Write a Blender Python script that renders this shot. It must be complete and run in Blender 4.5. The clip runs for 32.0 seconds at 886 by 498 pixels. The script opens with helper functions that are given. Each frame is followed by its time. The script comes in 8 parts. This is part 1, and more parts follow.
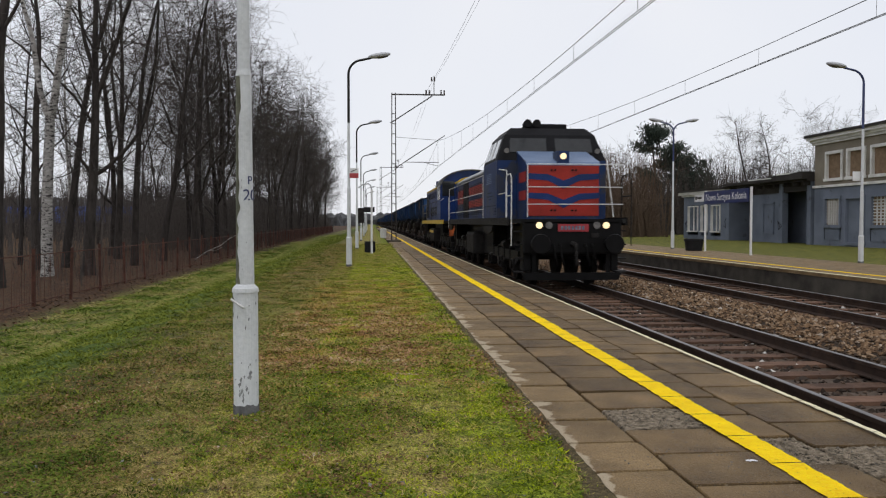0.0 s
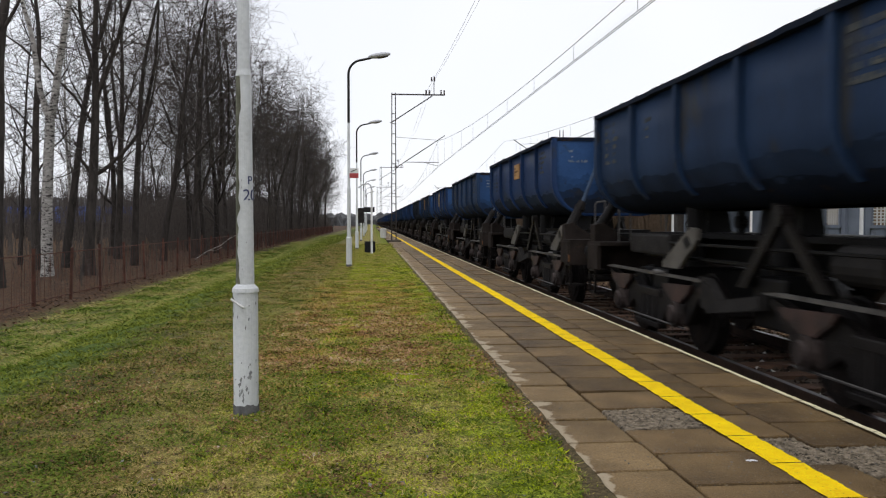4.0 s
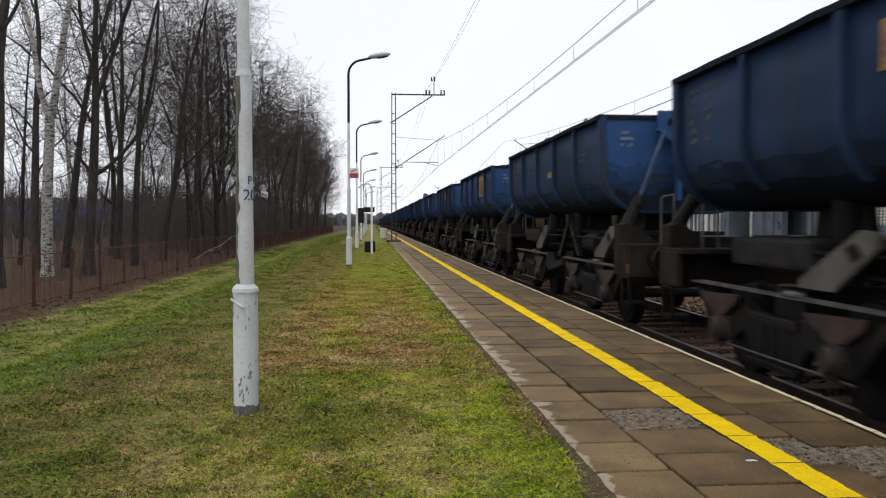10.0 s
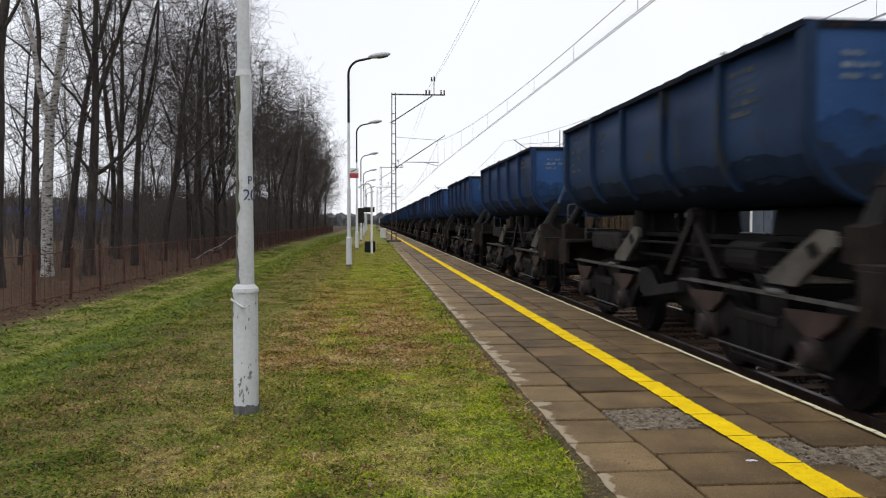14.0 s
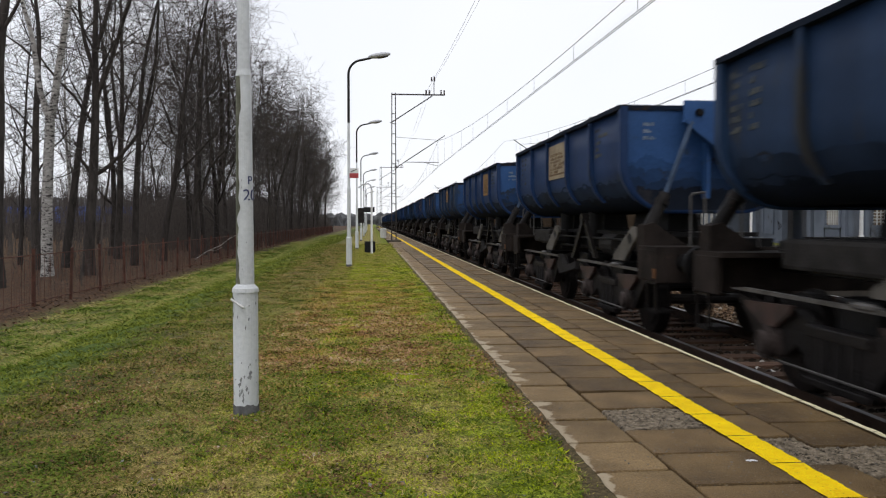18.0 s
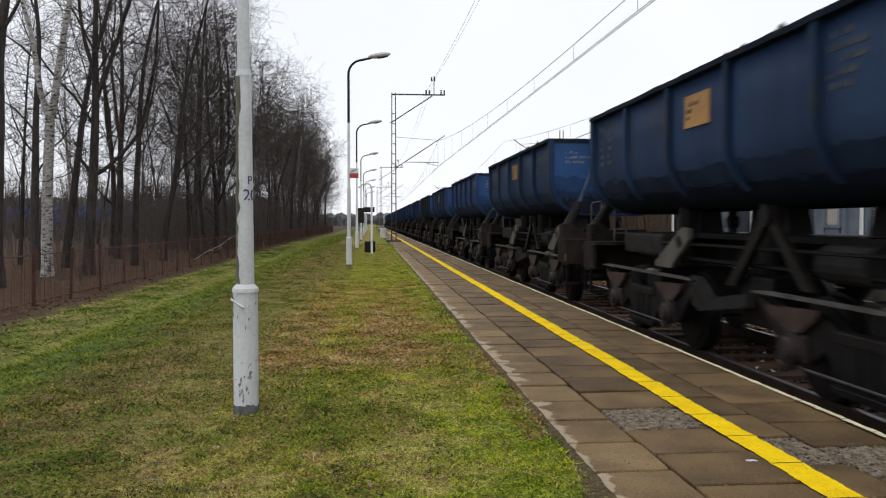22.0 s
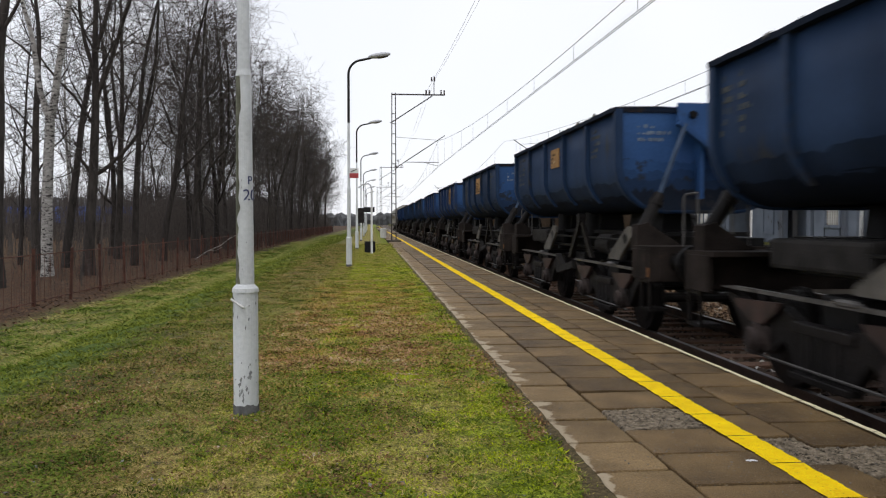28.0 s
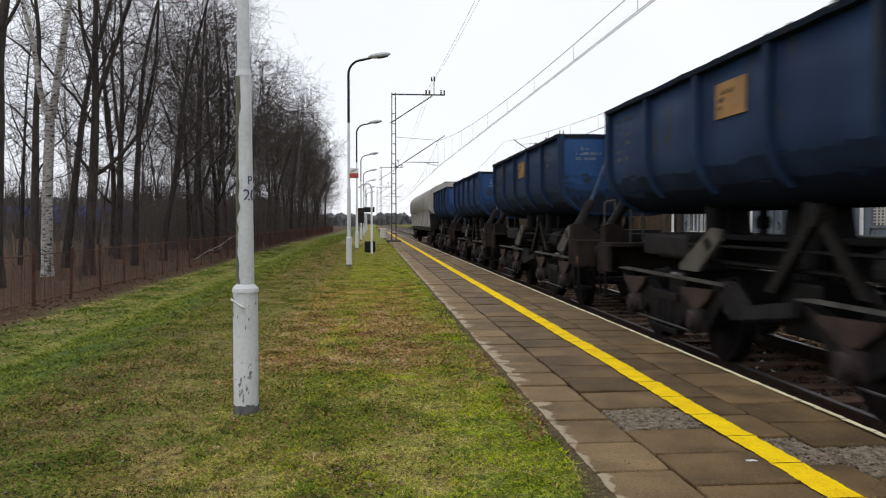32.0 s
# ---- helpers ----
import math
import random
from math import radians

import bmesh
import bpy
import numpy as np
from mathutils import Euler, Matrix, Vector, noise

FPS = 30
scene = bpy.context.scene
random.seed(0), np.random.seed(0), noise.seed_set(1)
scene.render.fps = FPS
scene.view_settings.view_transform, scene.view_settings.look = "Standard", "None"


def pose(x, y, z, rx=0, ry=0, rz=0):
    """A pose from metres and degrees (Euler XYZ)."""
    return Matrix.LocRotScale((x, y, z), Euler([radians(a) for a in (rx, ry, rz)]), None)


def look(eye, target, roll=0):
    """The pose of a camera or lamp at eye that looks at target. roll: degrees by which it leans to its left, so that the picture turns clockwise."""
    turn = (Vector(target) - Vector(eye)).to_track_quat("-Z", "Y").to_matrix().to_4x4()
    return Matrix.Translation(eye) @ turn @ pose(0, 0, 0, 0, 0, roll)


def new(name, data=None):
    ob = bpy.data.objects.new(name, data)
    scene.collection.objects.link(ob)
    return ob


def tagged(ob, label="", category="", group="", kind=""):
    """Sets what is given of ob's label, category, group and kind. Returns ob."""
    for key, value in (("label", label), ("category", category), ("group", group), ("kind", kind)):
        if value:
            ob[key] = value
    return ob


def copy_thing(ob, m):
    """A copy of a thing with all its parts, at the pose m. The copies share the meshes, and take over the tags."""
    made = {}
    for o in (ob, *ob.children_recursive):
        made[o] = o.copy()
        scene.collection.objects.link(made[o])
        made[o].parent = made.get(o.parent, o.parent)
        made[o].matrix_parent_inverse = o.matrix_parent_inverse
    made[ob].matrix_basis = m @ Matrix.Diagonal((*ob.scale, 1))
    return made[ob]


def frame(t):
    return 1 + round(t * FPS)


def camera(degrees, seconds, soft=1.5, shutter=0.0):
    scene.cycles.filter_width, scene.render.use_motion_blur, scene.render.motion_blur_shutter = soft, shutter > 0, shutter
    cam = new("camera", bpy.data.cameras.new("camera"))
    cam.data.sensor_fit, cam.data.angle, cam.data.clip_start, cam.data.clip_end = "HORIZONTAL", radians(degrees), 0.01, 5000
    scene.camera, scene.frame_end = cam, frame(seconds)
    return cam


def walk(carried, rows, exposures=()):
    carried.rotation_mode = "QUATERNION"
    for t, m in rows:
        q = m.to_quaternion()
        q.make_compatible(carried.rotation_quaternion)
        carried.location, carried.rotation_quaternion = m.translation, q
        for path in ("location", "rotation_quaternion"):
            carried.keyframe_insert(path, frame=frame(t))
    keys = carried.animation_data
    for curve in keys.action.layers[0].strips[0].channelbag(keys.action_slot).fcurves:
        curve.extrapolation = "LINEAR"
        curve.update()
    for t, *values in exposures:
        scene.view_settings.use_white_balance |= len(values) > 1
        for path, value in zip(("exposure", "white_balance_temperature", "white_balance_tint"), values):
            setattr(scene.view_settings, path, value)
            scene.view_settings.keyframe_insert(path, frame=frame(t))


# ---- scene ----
cam = camera(57.8, 32.0, soft=1.15, shutter=0.25)
EYE = pose(0.0, 0.0, 1.218, 88.105, 0.0, -5.11)
walk(cam, [(0.0, EYE), (32.0, EYE)],
     exposures=[(0.0, -0.05), (0.4, -0.05), (1.0, 0.17), (2.0, 0.17), (32.0, 0.17)])

# ---- world and sun: a flat overcast winter day ----
world = bpy.data.worlds.new("overcast_sky")
scene.world = world
world.use_nodes = True
wn, wl = world.node_tree.nodes, world.node_tree.links
wn.clear()
w_out = wn.new("ShaderNodeOutputWorld")
w_bg = wn.new("ShaderNodeBackground")
w_bg.inputs["Strength"].default_value = 1.0
w_sky = wn.new("ShaderNodeTexSky")
w_sky.sky_type = "NISHITA"
w_sky.sun_disc = False
w_sky.sun_elevation = radians(22)
w_sky.sun_rotation = radians(200)
w_dim = wn.new("ShaderNodeVectorMath")
w_dim.operation = "SCALE"
w_dim.inputs["Scale"].default_value = 0.06
w_tc = wn.new("ShaderNodeTexCoord")
w_noise = wn.new("ShaderNodeTexNoise")
w_noise.inputs["Scale"].default_value = 1.6
w_noise.inputs["Detail"].default_value = 4
w_cloud = wn.new("ShaderNodeValToRGB")
w_cloud.color_ramp.elements[0].position, w_cloud.color_ramp.elements[0].color = 0.3, (0.86, 0.895, 0.995, 1)
w_cloud.color_ramp.elements[1].position, w_cloud.color_ramp.elements[1].color = 0.7, (0.985, 0.99, 1.03, 1)
w_mix = wn.new("ShaderNodeMix")
w_mix.data_type = "RGBA"
w_mix.inputs["Factor"].default_value = 0.88
wl.new(w_sky.outputs["Color"], w_dim.inputs[0])
wl.new(w_tc.outputs["Generated"], w_noise.inputs["Vector"])
wl.new(w_noise.outputs["Fac"], w_cloud.inputs["Fac"])
wl.new(w_dim.outputs["Vector"], w_mix.inputs["A"])
wl.new(w_cloud.outputs["Color"], w_mix.inputs["B"])
wl.new(w_mix.outputs["Result"], w_bg.inputs["Color"])
wl.new(w_bg.outputs["Background"], w_out.inputs["Surface"])

sun = new("sun", bpy.data.lights.new("sun", "SUN"))
sun.data.energy, sun.data.angle, sun.data.color = 0.6, radians(25), (1.0, 0.96, 0.9)
sun.matrix_world = look((0, 0, 50), (8, 22, 0))


# ---- materials ----
def surf(name, base, dark, scale=3.0, rough=0.6, metal=0.0, bump=0.2, fine=60.0, spot=None, spot_scale=2.0,
         spot_at=0.6, rnd=0.0, stretch=(1, 1, 1), fine_mix=0.25, coords="Object", spec=0.5):
    """A worn surface: two colours by a coarse noise, fine grain in colour and relief, spots of a third colour."""
    m = bpy.data.materials.new(name)
    m.use_nodes = True
    n, l = m.node_tree.nodes, m.node_tree.links
    b = n["Principled BSDF"]
    b.inputs["Roughness"].default_value = rough
    b.inputs["Metallic"].default_value = metal
    b.inputs["Specular IOR Level"].default_value = spec if rough < 0.55 or spec < 0.5 else 0.16
    tc, mp = n.new("ShaderNodeTexCoord"), n.new("ShaderNodeMapping")
    mp.inputs["Scale"].default_value = stretch
    l.new(tc.outputs[coords], mp.inputs["Vector"])
    if rnd > 0:
        oi = n.new("ShaderNodeObjectInfo")
        sh = n.new("ShaderNodeVectorMath")
        sh.operation = "SCALE"
        sh.inputs[0].default_value = (17.0, 31.0, 13.0)
        l.new(oi.outputs["Random"], sh.inputs["Scale"])
        l.new(sh.outputs["Vector"], mp.inputs["Location"])
    big, small = n.new("ShaderNodeTexNoise"), n.new("ShaderNodeTexNoise")
    big.inputs["Scale"].default_value, big.inputs["Detail"].default_value = scale, 5
    small.inputs["Scale"].default_value, small.inputs["Detail"].default_value = fine, 4
    l.new(mp.outputs["Vector"], big.inputs["Vector"])
    l.new(mp.outputs["Vector"], small.inputs["Vector"])
    ramp = n.new("ShaderNodeValToRGB")
    ramp.color_ramp.elements[0].position, ramp.color_ramp.elements[1].position = 0.32, 0.68
    ramp.color_ramp.elements[0].color, ramp.color_ramp.elements[1].color = (*dark, 1), (*base, 1)
    l.new(big.outputs["Fac"], ramp.inputs["Fac"])
    grain = n.new("ShaderNodeMix")
    grain.data_type, grain.blend_type = "RGBA", "OVERLAY"
    grain.inputs["Factor"].default_value = fine_mix
    l.new(ramp.outputs["Color"], grain.inputs["A"])
    l.new(small.outputs["Fac"], grain.inputs["B"])
    col = grain.outputs["Result"]
    if spot:
        sn, sr, sm = n.new("ShaderNodeTexNoise"), n.new("ShaderNodeValToRGB"), n.new("ShaderNodeMix")
        sn.inputs["Scale"].default_value, sn.inputs["Detail"].default_value = spot_scale, 8
        sn.inputs["Roughness"].default_value = 0.7
        sr.color_ramp.elements[0].position, sr.color_ramp.elements[1].position = spot_at, spot_at + 0.06
        sm.data_type = "RGBA"
        sm.inputs["B"].default_value = (*spot, 1)
        l.new(mp.outputs["Vector"], sn.inputs["Vector"])
        l.new(sn.outputs["Fac"], sr.inputs["Fac"])
        l.new(sr.outputs["Color"], sm.inputs["Factor"])
        l.new(col, sm.inputs["A"])
        col = sm.outputs["Result"]
    if rnd > 0:
        hs, mr = n.new("ShaderNodeHueSaturation"), n.new("ShaderNodeMapRange")
        mr.inputs["To Min"].default_value, mr.inputs["To Max"].default_value = 1 - rnd, 1 + rnd
        l.new(oi.outputs["Random"], mr.inputs["Value"])
        l.new(mr.outputs["Result"], hs.inputs["Value"])
        l.new(col, hs.inputs["Color"])
        col = hs.outputs["Color"]
    l.new(col, b.inputs["Base Color"])
    bp = n.new("ShaderNodeBump")
    bp.inputs["Strength"].default_value, bp.inputs["Distance"].default_value = bump, 0.02
    l.new(small.outputs["Fac"], bp.inputs["Height"])
    l.new(bp.outputs["Normal"], b.inputs["Normal"])
    return m


def glow(name, colour, strength):
    m = bpy.data.materials.new(name)
    m.use_nodes = True
    b = m.node_tree.nodes["Principled BSDF"]
    b.inputs["Base Color"].default_value = (*colour, 1)
    b.inputs["Emission Color"].default_value = (*colour, 1)
    b.inputs["Emission Strength"].default_value = strength
    return m


M_SLAB = surf("concrete_slab", (0.202, 0.131, 0.059), (0.092, 0.059, 0.028), 2.6, 0.58, 0, 0.7, 110, (0.31, 0.245, 0.16), 60, 0.605, 0.21, fine_mix=0.9)
M_SLAB_PALE = surf("weathered_pale_slab", (0.256, 0.173, 0.083), (0.150, 0.099, 0.047), 2.6, 0.62, 0, 0.7, 110, (0.34, 0.275, 0.185), 60, 0.635, 0.15, fine_mix=0.9)
M_RUBBLE = surf("broken_concrete", (0.36, 0.295, 0.215), (0.10, 0.08, 0.055), 30, 0.9, 0, 1.0, 110, (0.045, 0.037, 0.026), 20, 0.55)


def lime_edge(m, limit, colour):
    """A pale lime crust that creeps in from one long edge of a slab."""
    n, l = m.node_tree.nodes, m.node_tree.links
    b = n["Principled BSDF"]
    old = b.inputs["Base Color"].links[0].from_socket
    tc, sep, nz, ad, mr, mx = (n.new(k) for k in ("ShaderNodeTexCoord", "ShaderNodeSeparateXYZ", "ShaderNodeTexNoise", "ShaderNodeMath", "ShaderNodeMapRange", "ShaderNodeMix"))
    oi, sc = n.new("ShaderNodeObjectInfo"), n.new("ShaderNodeVectorMath")
    sc.operation = "MULTIPLY_ADD"
    l.new(tc.outputs["Object"], sc.inputs[0])
    sc.inputs[1].default_value = (1, 1, 1)
    sh = n.new("ShaderNodeCombineXYZ")
    mu = n.new("ShaderNodeMath")
    mu.operation = "MULTIPLY"
    mu.inputs[1].default_value = 40
    l.new(oi.outputs["Random"], mu.inputs[0])
    l.new(mu.outputs["Value"], sh.inputs["Z"])
    l.new(sh.outputs["Vector"], sc.inputs[2])
    nz.inputs["Scale"].default_value, nz.inputs["Detail"].default_value = 5.0, 6
    l.new(sc.outputs["Vector"], nz.inputs["Vector"])
    l.new(tc.outputs["Object"], sep.inputs["Vector"])
    ad.operation = "MULTIPLY_ADD"
    ad.inputs[1].default_value = 0.52
    l.new(nz.outputs["Fac"], ad.inputs[0])
    l.new(sep.outputs["X"], ad.inputs[2])
    mr.inputs["From Min"].default_value, mr.inputs["From Max"].default_value = limit, limit + 0.03
    mr.inputs["To Min"].default_value, mr.inputs["To Max"].default_value = 0.85, 0.0
    l.new(ad.outputs["Value"], mr.inputs["Value"])
    mx.data_type = "RGBA"
    mx.inputs["B"].default_value = (*colour, 1)
    l.new(mr.outputs["Result"], mx.inputs["Factor"])
    l.new(old, mx.inputs["A"])
    l.new(mx.outputs["Result"], b.inputs["Base Color"])
    return m


lime_edge(M_SLAB_PALE, 0.10, (0.47, 0.385, 0.265))
M_JOINT = surf("joint_soil", (0.022, 0.018, 0.012), (0.012, 0.010, 0.007), 8, 0.95)
M_YELLOW = surf("yellow_line_paint", (0.99, 0.70, 0.008), (0.84, 0.55, 0.010), 7, 0.75, 0, 0.5, 70, (0.20, 0.145, 0.045), 34, 0.615, spec=0.05, fine_mix=0.5)
M_EDGE = surf("worn_edge_paint", (0.78, 0.72, 0.50), (0.62, 0.55, 0.34), 3, 0.6, 0, 0.3, 60, (0.15, 0.12, 0.07), 16, 0.60)
M_VERGE = surf("dark_crumbly_soil", (0.165, 0.125, 0.062), (0.060, 0.046, 0.024), 38, 0.95, 0, 1.0, 120, (0.25, 0.205, 0.13), 55, 0.64, fine_mix=0.9)
M_KERB = surf("dark_platform_wall", (0.09, 0.08, 0.065), (0.04, 0.035, 0.03), 2, 0.85)

def stone_material(name, stops):
    """Crushed stones, each of its own shade."""
    m = bpy.data.materials.new(name)
    m.use_nodes = True
    n, l = m.node_tree.nodes, m.node_tree.links
    b = n["Principled BSDF"]
    b.inputs["Roughness"].default_value, b.inputs["Specular IOR Level"].default_value = 0.85, 0.15
    geo, ramp, nz, mx, tc = (n.new(k) for k in ("ShaderNodeNewGeometry", "ShaderNodeValToRGB", "ShaderNodeTexNoise", "ShaderNodeMix", "ShaderNodeTexCoord"))
    while len(ramp.color_ramp.elements) < len(stops):
        ramp.color_ramp.elements.new(0.5)
    for el, (p, c) in zip(ramp.color_ramp.elements, stops):
        el.position, el.color = p, (*c, 1)
    l.new(geo.outputs["Random Per Island"], ramp.inputs["Fac"])
    l.new(tc.outputs["Object"], nz.inputs["Vector"])
    nz.inputs["Scale"].default_value, nz.inputs["Detail"].default_value = 90.0, 4
    mx.data_type, mx.blend_type = "RGBA", "OVERLAY"
    mx.inputs["Factor"].default_value = 0.5
    l.new(ramp.outputs["Color"], mx.inputs["A"])
    l.new(nz.outputs["Fac"], mx.inputs["B"])
    l.new(mx.outputs["Result"], b.inputs["Base Color"])
    return m


M_BALLAST = surf("ballast_bed", (0.13, 0.095, 0.07), (0.055, 0.042, 0.033), 30, 0.9, 0, 0.9, 45)
M_STONE = stone_material("ballast_stone", [(0.0, (0.045, 0.032, 0.022)), (0.35, (0.12, 0.073, 0.042)), (0.7, (0.225, 0.140, 0.078)), (0.95, (0.28, 0.20, 0.13)), (1.0, (0.42, 0.37, 0.31))])
M_STONE_DARK = stone_material("oily_ballast_stone", [(0.0, (0.018, 0.014, 0.011)), (0.5, (0.055, 0.038, 0.028)), (0.9, (0.11, 0.075, 0.052)), (0.965, (0.16, 0.12, 0.09)), (0.975, (0.55, 0.52, 0.48)), (1.0, (0.62, 0.60, 0.56))])
M_SLEEPER = surf("rusty_brown_sleeper", (0.165, 0.095, 0.062), (0.085, 0.050, 0.035), 4, 0.85, 0, 0.4, 50, rnd=0.25)
M_RAIL = surf("rusty_rail_steel", (0.07, 0.045, 0.033), (0.035, 0.024, 0.02), 5, 0.6, 0.3, 0.2, 60)
M_RAILTOP = surf("polished_rail_head", (0.22, 0.21, 0.205), (0.14, 0.133, 0.13), 3, 0.42, 0.9, 0.05, 40)
M_WHITE_POLE = surf("chipped_white_pole_paint", (0.64, 0.66, 0.675), (0.54, 0.555, 0.56), 3, 0.55, 0, 0.25, 40, (0.15, 0.155, 0.145), 6, 0.68, 0.05)
M_POLE_DIRT = surf("green_streaked_paint", (0.20, 0.20, 0.15), (0.055, 0.058, 0.04), 7, 0.7, 0, 0.3, 40)
M_CHIP = surf("grey_primer_chip", (0.30, 0.31, 0.31), (0.14, 0.145, 0.145), 14, 0.8)
M_STAIN = surf("grey_damp_stain", (0.17, 0.17, 0.17), (0.09, 0.09, 0.092), 12, 0.8)
M_NAVY = surf("navy_pole_paint", (0.035, 0.05, 0.15), (0.025, 0.035, 0.10), 4, 0.5)
M_LAMP = surf("grey_lamp_housing", (0.50, 0.51, 0.53), (0.40, 0.41, 0.43), 4, 0.45)
M_STEEL_DK = surf("dark_mast_steel", (0.085, 0.075, 0.07), (0.045, 0.04, 0.038), 4, 0.7, 0.2)
M_WIRE = surf("overhead_copper_wire", (0.055, 0.052, 0.05), (0.035, 0.033, 0.032), 4, 0.6, 0.3)
M_INSUL = surf("brown_insulator", (0.05, 0.03, 0.025), (0.035, 0.02, 0.016), 4, 0.3)
M_BIN = surf("black_bin_plastic", (0.02, 0.02, 0.022), (0.013, 0.013, 0.014), 5, 0.6)
M_BLACK = surf("black_underframe_paint", (0.0085, 0.0082, 0.0084), (0.0045, 0.0043, 0.0044), 4, 0.5, 0, 0.3, 40, spec=0.10)
M_GREY_UF = surf("grey_frame_paint", (0.032, 0.030, 0.029), (0.017, 0.016, 0.0155), 4, 0.6, 0, 0.3, 40, spec=0.04)
M_BOGIE = surf("brown_black_bogie_grime", (0.013, 0.0108, 0.0102), (0.0055, 0.0048, 0.0046), 4, 0.46, 0, 0.4, 40, (0.040, 0.025, 0.02), 3, 0.62, spec=0.12)
M_AXLE = surf("rust_dusted_axlebox", (0.046, 0.034, 0.031), (0.012, 0.010, 0.009), 6, 0.54, spec=0.12)
M_GLINT = surf("bare_worn_steel", (0.105, 0.098, 0.092), (0.038, 0.035, 0.033), 6, 0.5, 0.3)
M_WBLUE = surf("faded_blue_wagon_paint", (0.023, 0.047, 0.102), (0.011, 0.024, 0.055), 0.9, 0.6, 0, 0.25, 30, (0.034, 0.036, 0.040), 1.4, 0.56, 0.10, (1, 1, 0.4), spec=0.10)
M_WBLUE2 = surf("bright_blue_wagon_paint", (0.019, 0.046, 0.126), (0.011, 0.026, 0.072), 0.9, 0.5, 0, 0.25, 30, (0.026, 0.034, 0.048), 1.4, 0.59, 0.08, (1, 1, 0.4), spec=0.12)
# Ends: cleaner blue, brightened to carry the open sky light they face.
M_WEND = surf("clean_blue_end_paint", (0.032, 0.088, 0.225), (0.020, 0.056, 0.150), 1.0, 0.5, 0, 0.05, 30, (0.028, 0.045, 0.07), 1.3, 0.60, 0.06, spec=0.15)
# The end blue in four steps, each darker than the last.
M_END_STEPS = [surf("grime_on_end_paint", (0.032 - 0.0055 * k, 0.088 - 0.018 * k, 0.225 - 0.049 * k), (0.020 - 0.0035 * k, 0.056 - 0.012 * k, 0.150 - 0.034 * k), 1.2, 0.55, 0, 0.05, 30,
                 (0.022, 0.034 - 0.003 * k, 0.055 - 0.007 * k), 1.6, 0.56, 0.06, spec=0.10) for k in (1, 2, 3, 4)]
M_WGREY = surf("grey_faded_wagon_paint", (0.022, 0.030, 0.045), (0.013, 0.018, 0.028), 1.4, 0.6, 0, 0.25, 30, (0.035, 0.04, 0.045), 1.8, 0.62, 0.08, (1, 1, 0.4), spec=0.08)
# Belly paints hold the under side's shade; the rim shares the darker one.
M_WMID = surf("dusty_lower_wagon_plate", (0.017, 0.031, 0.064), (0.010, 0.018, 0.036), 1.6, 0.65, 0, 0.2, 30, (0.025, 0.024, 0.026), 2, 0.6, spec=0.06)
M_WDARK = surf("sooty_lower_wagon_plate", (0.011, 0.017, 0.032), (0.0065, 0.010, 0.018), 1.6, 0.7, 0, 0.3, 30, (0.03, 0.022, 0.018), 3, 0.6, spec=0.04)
M_GRIT = surf("pale_stone_grit", (0.24, 0.225, 0.205), (0.10, 0.094, 0.086), 20, 0.9, 0, 0.3, 60)
M_LOAD = surf("dark_crushed_stone_load", (0.05, 0.047, 0.045), (0.02, 0.019, 0.018), 12, 0.9, 0, 0.8, 40, spec=0.04)
M_TARP = surf("violet_tarpaulin", (0.060, 0.058, 0.20), (0.035, 0.034, 0.12), 3, 0.5, 0, 0.3, 30)
M_RODBLUE = surf("dusty_blue_rod_paint", (0.055, 0.085, 0.14), (0.03, 0.05, 0.085), 4, 0.6)
M_PLATF = surf("dusty_black_platform_steel", (0.032, 0.0255, 0.0225), (0.012, 0.010, 0.009), 3, 0.75, 0, 0.3, 40, (0.05, 0.036, 0.026), 2.5, 0.62, spec=0.04)
M_RUSTBOG = surf("rust_brown_casting", (0.060, 0.034, 0.028), (0.020, 0.0135, 0.012), 4, 0.5, 0, 0.3, 40, spec=0.25)
M_BEIGE = surf("beige_notice_panel", (0.40, 0.33, 0.22), (0.27, 0.21, 0.14), 3, 0.6, 0, 0.2, 40, (0.24, 0.15, 0.07), 5, 0.60, 0.2)
M_TANBARS = surf("faded_tan_stencil", (0.11, 0.11, 0.095), (0.035, 0.045, 0.06), 9, 0.7)
M_DUSTY = surf("dusty_grey_plate", (0.125, 0.115, 0.100), (0.060, 0.055, 0.048), 3, 0.6, 0, 0.3, 40)
M_PANELBAR = surf("dark_faded_bar", (0.16, 0.10, 0.05), (0.10, 0.065, 0.035), 6, 0.7)
M_OCHRE = surf("ochre_notice_panel", (0.38, 0.215, 0.082), (0.25, 0.14, 0.055), 3, 0.6, 0, 0.2, 40, (0.55, 0.42, 0.25), 5, 0.62, 0.25)
M_BARS = surf("white_stencil_paint", (0.22, 0.26, 0.31), (0.07, 0.10, 0.15), 9, 0.6)
M_LBLUE = surf("royal_blue_loco_paint", (0.009, 0.030, 0.115), (0.008, 0.022, 0.075), 2, 0.42, 0, 0.1, 40, (0.030, 0.036, 0.058), 1.3, 0.50, spec=0.22)
M_LRED = surf("red_loco_paint", (0.36, 0.026, 0.016), (0.25, 0.020, 0.013), 2, 0.42, 0, 0.1, 40, (0.2, 0.03, 0.02), 2, 0.68, spec=0.25)
M_LLIGHT = surf("pale_blue_nose_top", (0.15, 0.21, 0.33), (0.11, 0.16, 0.26), 2, 0.45, 0, 0.1, 40)
M_LROOF = surf("grey_roof_sheet", (0.30, 0.31, 0.32), (0.20, 0.21, 0.22), 2, 0.5, 0, 0.1, 40)
